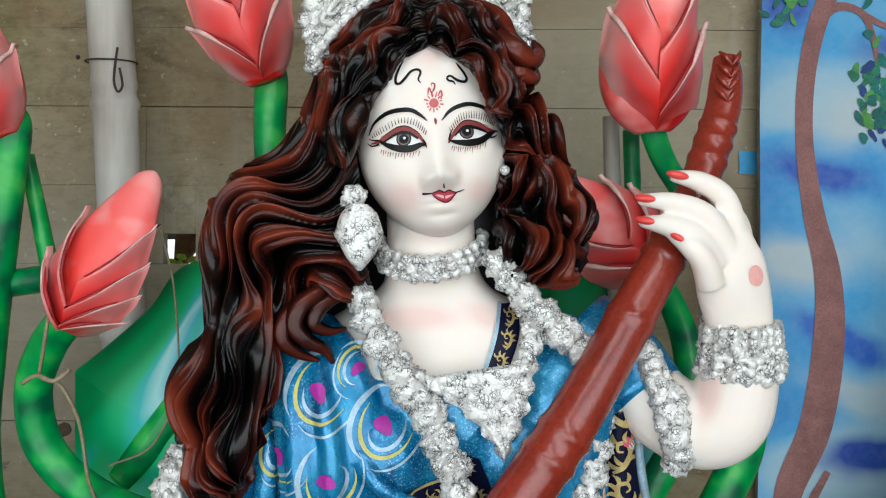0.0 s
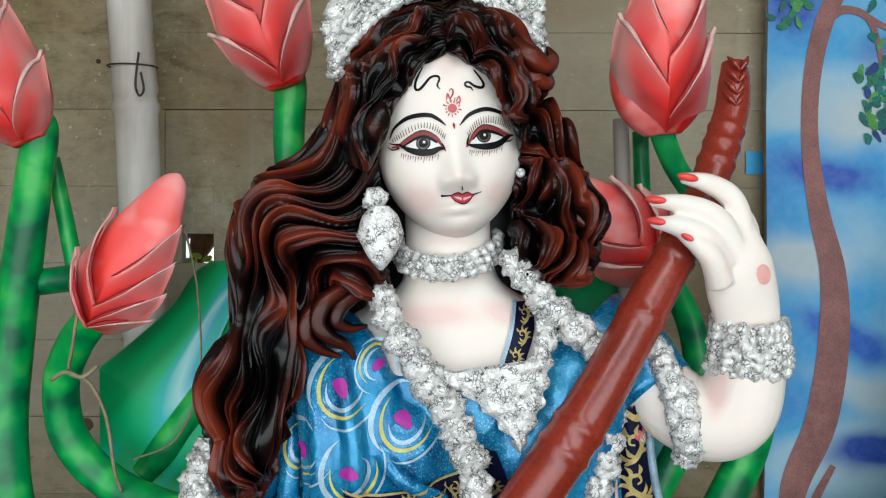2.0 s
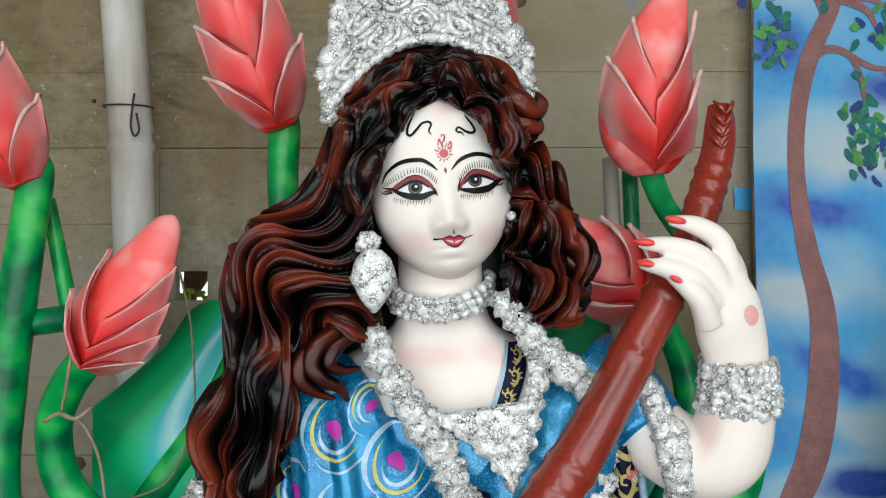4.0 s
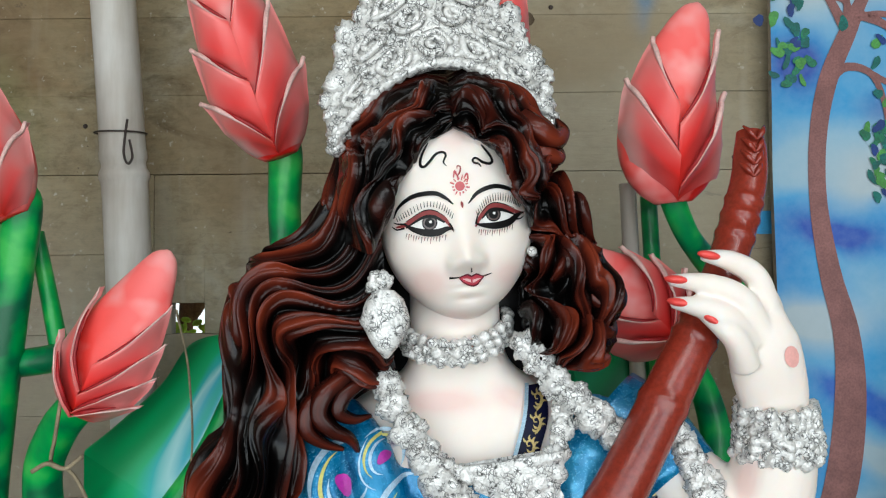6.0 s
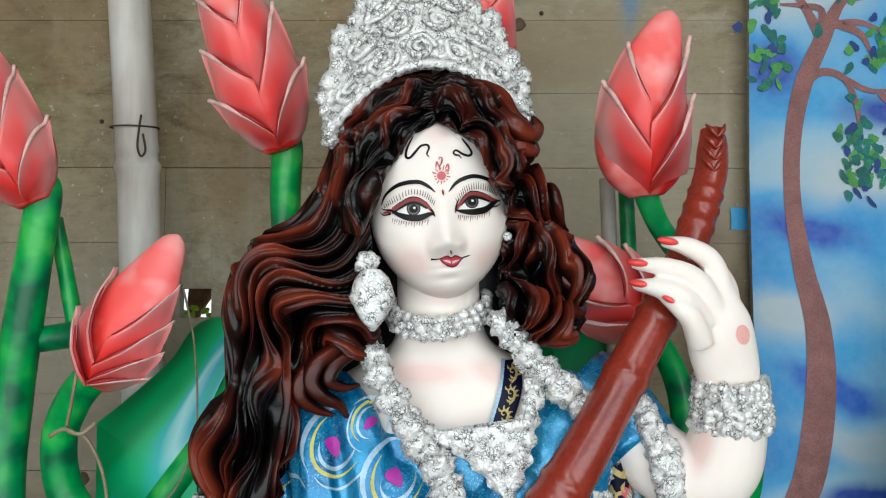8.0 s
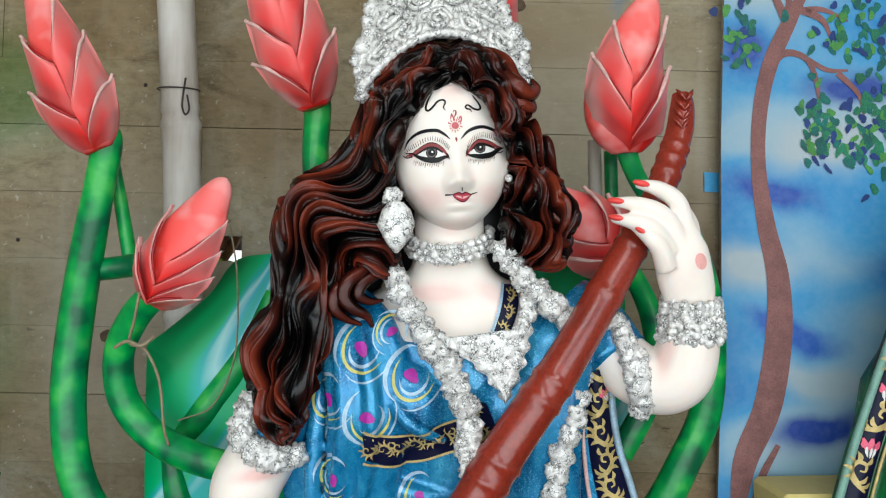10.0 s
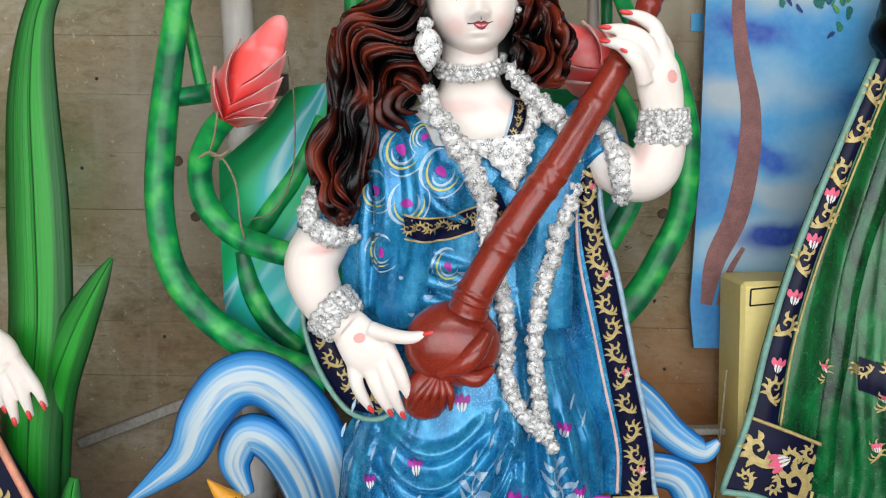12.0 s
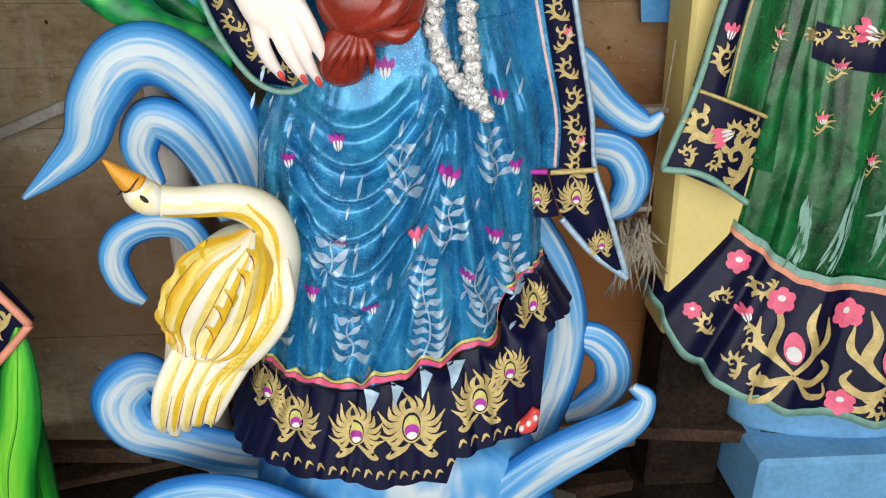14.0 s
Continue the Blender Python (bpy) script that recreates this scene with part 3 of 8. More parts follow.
def empty(name, at, label, category, group="", kind=""):
    o = new(name)
    o.empty_display_size = 0.05
    o.location = at
    return tagged(o, label, category, group, kind)


def part(name, shape, parent, label="", smooth=True):
    o = shape.make(name, smooth=smooth)
    o.parent = parent
    p, off = parent, Vector((0, 0, 0))
    while p:
        off += Vector(p.location)
        p = p.parent
    o.location = -off
    return tagged(o, label) if label else o


def box_mesh(name, w, d, h, bevel, mat):
    """A bevelled box about its centre."""
    bm = bmesh.new()
    bmesh.ops.create_cube(bm, size=1.0)
    bmesh.ops.scale(bm, vec=(w, d, h), verts=bm.verts)
    if bevel:
        bmesh.ops.bevel(bm, geom=bm.edges[:], offset=bevel, segments=1, affect="EDGES")
    me = bpy.data.meshes.new(name)
    bm.to_mesh(me)
    bm.free()
    me.materials.append(mat)
    return me


def slab(name, x0, x1, y0, y1, z0, z1, mat, bevel=0.0, parent=None):
    o = new(name, box_mesh(name, x1 - x0, y1 - y0, z1 - z0, bevel, mat))
    o.location = ((x0 + x1) / 2, (y0 + y1) / 2, (z0 + z1) / 2)
    if parent:
        o.parent = parent
        o.location -= parent.location
    return o


# ---------------------------------------------------------------- the shed
WALL = 1.325
floor = tagged(slab("floor", -3.2, 3.2, -3.0, 1.6, -0.12, 0.0, M_DARK), "dark trodden earth floor of a workshop shed", "floor", kind="structure")
M_SHED = plain("dusty_bamboo_mat_wall", (0.32, 0.27, 0.21), 0.9, vary=0.3, scale=5)
# side walls and ceiling are added out of view; their tone sets bounced light
tagged(slab("wall_west", -3.3, -3.2, -3.0, 1.6, 0, 3.0, M_SHED), "brown mat wall added out of view to close the shed", "wall", kind="structure")
tagged(slab("wall_east", 3.2, 3.3, -3.0, 1.6, 0, 3.0, M_SHED), "brown mat wall added out of view to close the shed", "wall", kind="structure")
tagged(slab("ceiling", -3.3, 3.3, -3.0, 1.6, 3.05, 3.12, M_SHED), "brown thatch ceiling added out of view to close the shed", "ceiling", kind="structure")

# ---------------------------------------------------------------- the painted statue
HEAD = Vector((-0.0125, 0.838, 1.785))
HTURN = Euler((radians(2), radians(-6.5), radians(4))).to_matrix()


def head_point(x, y, z):
    return HEAD + HTURN @ Vector((x, y, z))


def bell(x, w):
    return math.exp(-(x / w) ** 2)


def face_depth(x, z):
    """Forward relief of the face over its egg: nose, lips, chin, eye hollows, cheeks."""
    rise = min(1.0, max(0.0, (0.034 - z) / 0.066))
    drop = min(1.0, max(0.0, (z + 0.054) / 0.021))
    drop = drop * drop * (3 - 2 * drop)
    d = (0.002 + 0.0090 * rise) * bell(x, 0.0115 + 0.0025 * rise) * min(1.0, rise * 3) * drop
    d += 0.0074 * bell(x, 0.0110) * bell(z + 0.0325, 0.0115)
    d += 0.0050 * bell(abs(x) - 0.0130, 0.0056) * bell(z + 0.0375, 0.0070) - 0.0008 * bell(abs(x) - 0.0215, 0.0035) * bell(z + 0.038, 0.0080)
    d += 0.0022 * bell(x, 0.018) * bell(z + 0.0560, 0.0050) + 0.0036 * bell(x, 0.014) * bell(z + 0.0645, 0.0050)
    d -= 0.0012 * bell(x, 0.016) * bell(z + 0.0600, 0.0016)
    d -= 0.0016 * bell(x, 0.015) * bell(z + 0.0715, 0.0030)
    d += 0.0050 * bell(x, 0.022) * bell(z + 0.082, 0.012)
    for sx in (-1, 1):
        d -= 0.0050 * bell(x - sx * 0.029, 0.018) * bell(z + 0.001, 0.013)
        d += 0.0046 * bell(x - sx * 0.029, 0.015) * bell(z + 0.001, 0.0090)
        d += 0.0022 * bell(x - sx * 0.032, 0.022) * bell(z - 0.020, 0.010)
        d += 0.0045 * bell(x - sx * 0.040, 0.024) * bell(z + 0.036, 0.024)
    return d


def build_face(s):
    rows = []
    nz, na = 120, 240
    for i in range(nz + 1):
        v = i / nz
        z = -0.0955 + 0.2035 * v
        k = max(0.0, 1 - (z / 0.0957) ** 2) if z < 0 else max(0.0, 1 - (z / 0.116) ** 2)
        w = 0.0762 * k ** (0.62 if z < 0 else 0.48)
        dp = 0.073 * k ** (0.40 if z < 0 else 0.30)
        row = []
        for j in range(na):
            a = 2 * math.pi * j / na
            x, y = w * math.sin(a), -dp * math.copysign(abs(math.cos(a)) ** 0.70, math.cos(a))
            if y > 0:
                y *= 0.9
            elif k > 0:
                y -= face_depth(x, z) * min(1, (-y / 0.04)) * min(1, k * 6)
            row.append(head_point(x, y, z))
        rows.append(row)
    s.grid(rows, M_SKIN, True)


statue = Shape()
face = Shape()
build_face(face)
build_face(statue)

def loft(s, rings, mat, n=48, wob=None):
    """rings: (cx, cy, z, half width, half depth). Returns nothing."""
    rows = []
    sp = spline(rings, 4 * len(rings))
    for i, (cx, cy, z, a, b) in enumerate(sp):
        v = i / (len(sp) - 1)
        row = []
        for j in range(n):
            t = 2 * math.pi * j / n - math.pi
            k = 1 + (wob(t, v) if wob else 0)
            row.append((cx + a * k * math.sin(t), cy - b * k * math.cos(t), z))
        rows.append(row)
    base = s.grid(rows, mat, True)
    s.fan([base + j for j in range(n)], mat)
    s.fan([base + (len(rows) - 1) * n + j for j in range(n)], mat, True)


# neck and bare chest in one sweep
loft(statue, [(-0.014, 0.866, 1.745, 0.047, 0.046), (-0.013, 0.868, 1.70, 0.047, 0.047), (-0.011, 0.872, 1.662, 0.049, 0.047), (-0.008, 0.880, 1.638, 0.060, 0.050), (-0.004, 0.890, 1.618, 0.092, 0.056), (0.0, 0.898, 1.598, 0.132, 0.064), (0.003, 0.902, 1.575, 0.158, 0.074), (0.004, 0.905, 1.54, 0.165, 0.086), (0.004, 0.905, 1.49, 0.150, 0.090), (0.004, 0.91, 1.45, 0.14, 0.085)], M_SKIN, 72)
blouse = Shape()
loft(blouse, [(0.004, 0.905, 1.545, 0.168, 0.087), (0.004, 0.905, 1.49, 0.155, 0.094), (0.004, 0.91, 1.42, 0.142, 0.088), (0.01, 0.915, 1.34, 0.130, 0.084), (0.015, 0.915, 1.27, 0.136, 0.088), (0.02, 0.915, 1.18, 0.165, 0.095)], M_SARI, 64,
     lambda t, v: 0.012 * math.sin(9 * t + 14 * v) * v)
for sx, bx in ((-1, -0.068), (1, 0.075)):
    blouse.ball((bx, 0.845, 1.465), (0.066, 0.052, 0.062), M_SARI, 24, 16)
# sash across the shoulder
blouse.tube([(-0.150, 0.87, 1.585), (-0.125, 0.835, 1.54), (-0.11, 0.82, 1.46), (-0.12, 0.835, 1.36), (-0.13, 0.85, 1.24)], [0.042, 0.055, 0.055, 0.048, 0.05], M_SARI, 20, 30, 0.55, groove=lambda a, s: 0.05 * math.sin(5 * a))
blouse.tube([(0.145, 0.88, 1.595), (0.13, 0.84, 1.54), (0.12, 0.83, 1.46), (0.12, 0.84, 1.36), (0.12, 0.85, 1.24)], [0.045, 0.055, 0.05, 0.048, 0.05], M_SARI, 20, 30, 0.5, groove=lambda a, s: 0.05 * math.sin(5 * a))


# gathers: across the waist, down the sash, and round the bust
for pts, r in (([(-0.150, 0.858, 1.385), (-0.075, 0.836, 1.352), (0.0, 0.838, 1.340), (0.080, 0.846, 1.352)], 0.011), ([(-0.150, 0.850, 1.350), (-0.075, 0.836, 1.318), (0.0, 0.836, 1.300), (0.080, 0.842, 1.305)], 0.010), ([(-0.160, 0.850, 1.315), (-0.085, 0.836, 1.288), (-0.02, 0.834, 1.268), (0.07, 0.838, 1.262)], 0.012), ([(-0.160, 0.848, 1.270), (-0.10, 0.834, 1.250), (-0.03, 0.830, 1.232), (0.06, 0.834, 1.220)], 0.011),
               ([(-0.165, 0.850, 1.590), (-0.150, 0.812, 1.530), (-0.142, 0.800, 1.450), (-0.150, 0.812, 1.360), (-0.160, 0.830, 1.26)], 0.012), ([(-0.135, 0.835, 1.590), (-0.118, 0.800, 1.530), (-0.106, 0.788, 1.455), (-0.116, 0.806, 1.370), (-0.130, 0.826, 1.27)], 0.010), ([(-0.190, 0.860, 1.540), (-0.182, 0.838, 1.46), (-0.186, 0.838, 1.37), (-0.186, 0.840, 1.27)], 0.012), ([(-0.100, 0.810, 1.500), (-0.060, 0.790, 1.445), (-0.012, 0.806, 1.420)], 0.008)):
    blouse.tube(pts, [r * 0.6, r, r, r * 0.6], M_SARI, 12, 30, 0.9)
blouse.tube([(-0.170, 0.890, 1.47), (-0.182, 0.885, 1.37), (-0.172, 0.880, 1.27), (-0.160, 0.875, 1.17)], [0.046, 0.050, 0.050, 0.050], M_SARI, 20, 24, 0.6, groove=lambda a, s: 0.06 * math.sin(7 * a + 2 * s))


blouse = melt(blouse, 0.0032, M_SARI, 3)


# skirt
def hem_top(x):
    """Height at which the border of the skirt begins, across its front."""
    return float(np.interp(x, [-0.27, -0.193, -0.078, 0.069, 0.180, 0.192, 0.27], [0.580, 0.556, 0.555, 0.606, 0.640, 0.728, 0.750]))


def hem_low(x):
    """Height of the hem: it rises in tiers towards one side."""
    return float(np.interp(x, [-0.28, -0.259, -0.086, 0.070, 0.084, 0.212, 0.224, 0.28], [0.430, 0.402, 0.394, 0.388, 0.445, 0.450, 0.645, 0.660]))


FOLDS = [(-1.45 + 0.15 * i + random.uniform(-0.05, 0.05), random.uniform(0.035, 0.075), random.uniform(0.35, 1.0)) for i in range(20)]


# ridges of cloth: swags slung from one hip, and falls that fan out to the hem (x, z)
SWAGS = [([(-0.160, 1.075), (-0.100, 1.030), (-0.040, 1.035), (0.020, 1.085)], 0.016, 0.014), ([(-0.168, 1.030), (-0.105, 0.975), (-0.040, 0.980), (0.030, 1.050)], 0.020, 0.013), ([(-0.172, 0.985), (-0.112, 0.918), (-0.042, 0.925), (0.030, 1.010), (0.060, 1.06)], 0.024, 0.014), ([(-0.176, 0.935), (-0.118, 0.855), (-0.050, 0.862), (0.026, 0.955), (0.070, 1.04)], 0.026, 0.015), ([(-0.178, 0.880), (-0.118, 0.790), (-0.050, 0.795), (0.022, 0.890), (0.066, 0.99)], 0.024, 0.015), ([(-0.160, 0.800), (-0.105, 0.728), (-0.045, 0.735), (0.018, 0.820)], 0.014, 0.015)]
DROPS = [([(-0.205, 0.585), (-0.178, 0.80), (-0.186, 1.05)], 0.022, 0.013), ([(-0.165, 0.585), (-0.152, 0.70), (-0.150, 0.80)], 0.018, 0.012), ([(-0.115, 0.585), (-0.108, 0.66), (-0.118, 0.72)], 0.014, 0.013), ([(-0.075, 0.590), (-0.020, 0.72), (0.030, 0.88), (0.066, 1.08)], 0.022, 0.013), ([(0.150, 0.64), (0.112, 0.82), (0.078, 1.08)], 0.026, 0.015), ([(0.200, 0.66), (0.170, 0.80), (0.118, 1.09)], 0.024, 0.014), ([(0.066, 0.61), (0.066, 0.80), (0.070, 1.0)], 0.018, 0.014), ([(0.232, 0.75), (0.205, 0.90), (0.152, 1.10)], 0.020, 0.013), ([(-0.240, 0.59), (-0.226, 0.75), (-0.212, 0.98)], 0.016, 0.011), ([(0.000, 0.585), (0.015, 0.68), (0.036, 0.78)], 0.012, 0.015)]


SWAGS = [(np.array(spline(p, 40)).T, h, w) for p, h, w in SWAGS]
DROPS = [(np.array(spline(p, 40)).T, h, w) for p, h, w in DROPS]


def skirt_point(t, v):
    xs = 0.275 * math.sin(t)
    mid, low = (hem_top(xs), hem_low(xs) + 0.006 * math.sin(13 * t)) if math.cos(t) > -0.1 else (0.70, 0.52)
    z = 1.22 + (mid - 1.22) * v / BAND if v <= BAND else mid + (low - mid) * (v - BAND) / (1 - BAND)
    a = np.interp(v, [0, 0.12, 0.3, 0.55, 0.8, 1.0], [0.150, 0.185, 0.240, 0.252, 0.262, 0.285])
    b = np.interp(v, [0, 0.12, 0.3, 0.55, 0.8, 1.0], [0.100, 0.115, 0.125, 0.135, 0.148, 0.160])
    cx = np.interp(v, [0, 0.3, 0.7, 1.0], [0.02, 0.005, -0.004, -0.008])
    cy = 0.925
    k = -0.010
    for c, w, h in FOLDS:
        drift = c + 0.35 * (0.75 - v) * (0.25 - c)
        k += 0.022 * h * bell(t - drift, w) * min(1, 0.15 + v * 1.5)
        k -= 0.022 * h * bell(t - drift - 1.25 * w, 0.020 + 0.012 * v) * min(1, 0.1 + v * 1.6)
    swag = 0.0
    if math.cos(t) > 0:
        x = cx + a * math.sin(t)
        k *= 1 - 0.75 * bell(x + 0.06, 0.12) * min(1, max(0, (z - 0.72) / 0.12))
        for line_, h, w in SWAGS:
            xs_ = line_[0]
            if xs_[0] - 0.03 < x < xs_[-1] + 0.03:
                d = z - float(np.interp(x, xs_, line_[1]))
                ends = min(1.0, max(0.0, (x - xs_[0] + 0.03) / 0.05), max(0.0, (xs_[-1] + 0.03 - x) / 0.05))
                swag += ends * h * (bell(d, w) - 0.5 * bell(d + 2.0 * w, w))
        for line_, h, w in DROPS:
            zs_ = line_[1]
            if zs_[0] - 0.03 < z < zs_[-1] + 0.04:
                d = x - float(np.interp(z, zs_, line_[0]))
                ends = min(1.0, max(0.0, (z - zs_[0] + 0.03) / 0.03), max(0.0, (zs_[-1] + 0.04 - z) / 0.08))
                swag += ends * h * (bell(d, w) - 0.7 * bell(d - 1.9 * w, 0.8 * w) - 0.3 * bell(d + 2.0 * w, w))
    return (cx + a * (1 + k) * math.sin(t), cy - (b * (1 + 1.5 * k) + swag) * math.cos(t), z)


skirt = Shape()
NV, NT, BAND = 150, 640, 0.775
rows = [[skirt_point(2 * math.pi * j / NT - math.pi, BAND * i / NV) for j in range(NT)] for i in range(NV + 1)]
skirt.grid(rows, M_SARI, True)


def band_point(t, v):
    x, y, z = skirt_point(t, v)
    out = 0.012 + 0.03 * (v - BAND) / (1 - BAND)
    return (x + out * math.sin(t), y - out * math.cos(t), z)


rows = [[band_point(2 * math.pi * j / NT - math.pi, BAND - 0.004 + (1 - BAND + 0.004) * i / 24) for j in range(NT)] for i in range(25)]
skirt.grid(rows, M_NAVY, True)
# ribbon between skirt and border
for dv, mt, wd in ((-0.012, M_PINK, 0.006), (-0.024, M_PALEYELLOW, 0.004)):
    rows = [[tuple(Vector(skirt_point(2 * math.pi * j / NT - math.pi, BAND + dv + wd * k)) + Vector((math.sin(2 * math.pi * j / NT - math.pi), -math.cos(2 * math.pi * j / NT - math.pi), 0)) * 0.004) for j in range(NT)] for k in (-1, 1)]
    skirt.grid(rows, mt, True)

# arms: one reaches down to the instrument, the other is raised
arms = Shape()
arms.tube([(-0.165, 0.895, 1.575), (-0.20, 0.88, 1.52), (-0.235, 0.87, 1.44), (-0.262, 0.862, 1.385)], [0.052, 0.055, 0.051, 0.047], M_SARI, 20, 20)
arms.tube([(0.150, 0.90, 1.59), (0.182, 0.885, 1.562), (0.214, 0.86, 1.520)], [0.05, 0.054, 0.050], M_SARI, 20, 14)
limbs, nails = Shape(), Shape()
limbs.tube([(-0.235, 0.868, 1.43), (-0.258, 0.862, 1.385), (-0.277, 0.85, 1.342), (-0.264, 0.83, 1.300), (-0.235, 0.80, 1.268), (-0.205, 0.79, 1.245)], [0.044, 0.046, 0.046, 0.042, 0.035, 0.030], M_SKIN, 22, 34)
limbs.tube([(0.200, 0.868, 1.545), (0.232, 0.848, 1.512), (0.264, 0.828, 1.497), (0.288, 0.818, 1.510), (0.297, 0.813, 1.545), (0.300, 0.808, 1.585), (0.299, 0.805, 1.602)], [0.040, 0.042, 0.042, 0.042, 0.040, 0.034, 0.031], M_SKIN, 22, 40)


def hand(s, palm, rpalm, fingers, thumb, paint, flat=0.60):
    """A sculpted hand: a palm that broadens from the wrist, and tapering fingers with painted nails."""
    s.tube(palm, rpalm, M_SKIN, 24, 30, flat)
    for k, pts in enumerate(fingers + [thumb]):
        s.tube(pts, [0.0140, 0.0122, 0.0104, 0.0058], M_SKIN, 16, 26)
        a, b = Vector(pts[-2]), Vector(pts[-1])
        d = (b - a).normalized()
        m = d.to_track_quat("Z", "Y").to_matrix()
        paint.ball(b - d * 0.006 + Vector((0, -0.0050, 0.001)), (0.0062, 0.0042, 0.0115), M_NAIL, 12, 8, m)


hand(limbs, [(0.298, 0.806, 1.592), (0.293, 0.799, 1.618), (0.284, 0.791, 1.648), (0.280, 0.786, 1.678), (0.283, 0.786, 1.704)], [0.031, 0.0345, 0.036, 0.031, 0.016], [
    [(0.286, 0.788, 1.688), (0.273, 0.781, 1.728), (0.248, 0.778, 1.745), (0.219, 0.776, 1.751)],
    [(0.274, 0.780, 1.680), (0.252, 0.770, 1.711), (0.221, 0.770, 1.724), (0.188, 0.778, 1.728)],
    [(0.262, 0.776, 1.665), (0.239, 0.765, 1.692), (0.214, 0.765, 1.702), (0.189, 0.776, 1.707)],
    [(0.258, 0.774, 1.645), (0.245, 0.760, 1.670), (0.232, 0.758, 1.683), (0.217, 0.766, 1.694)]],
    [(0.298, 0.81, 1.67), (0.302, 0.822, 1.70), (0.297, 0.836, 1.722), (0.291, 0.845, 1.738)], nails)
hand(limbs, [(-0.214, 0.793, 1.258), (-0.196, 0.786, 1.236), (-0.176, 0.780, 1.210), (-0.160, 0.778, 1.186)], [0.030, 0.037, 0.041, 0.030], [
    [(-0.199, 0.790, 1.216), (-0.194, 0.779, 1.165), (-0.184, 0.782, 1.135), (-0.168, 0.793, 1.105)],
    [(-0.181, 0.786, 1.212), (-0.164, 0.773, 1.164), (-0.151, 0.776, 1.134), (-0.135, 0.788, 1.101)],
    [(-0.160, 0.784, 1.214), (-0.141, 0.769, 1.165), (-0.129, 0.772, 1.133), (-0.114, 0.784, 1.098)],
    [(-0.146, 0.786, 1.222), (-0.123, 0.765, 1.184), (-0.112, 0.764, 1.157), (-0.101, 0.773, 1.127)]],
    [(-0.170, 0.774, 1.248), (-0.132, 0.762, 1.240), (-0.100, 0.756, 1.239), (-0.068, 0.753, 1.249)], nails, 0.50)
arms.take(melt(limbs, 0.0024, M_SKIN, 10))
arms.take(nails)

# ---------------------------------------------------------------- hair
hair = Shape()
wisps = Shape()
# cap over the skull, and the dark mass behind the falls
hair.ball(HEAD + Vector((-0.006, 0.030, 0.050)), (0.092, 0.083, 0.092), M_BLACK, 32, 20)
hair.tube([(-0.09, 0.90, 1.85), (-0.115, 0.90, 1.75), (-0.15, 0.90, 1.65), (-0.19, 0.90, 1.55), (-0.22, 0.89, 1.50)], [0.04, 0.055, 0.055, 0.045, 0.03], M_BLACK, 20, 24, 0.5)
hair.tube([(0.05, 0.91, 1.86), (0.075, 0.91, 1.77), (0.088, 0.91, 1.70), (0.09, 0.905, 1.66)], [0.03, 0.038, 0.044, 0.024], M_BLACK, 20, 20, 0.5)
hair.ball((-0.010, 0.905, 1.70), (0.105, 0.025, 0.12), M_BLACK, 24, 16)


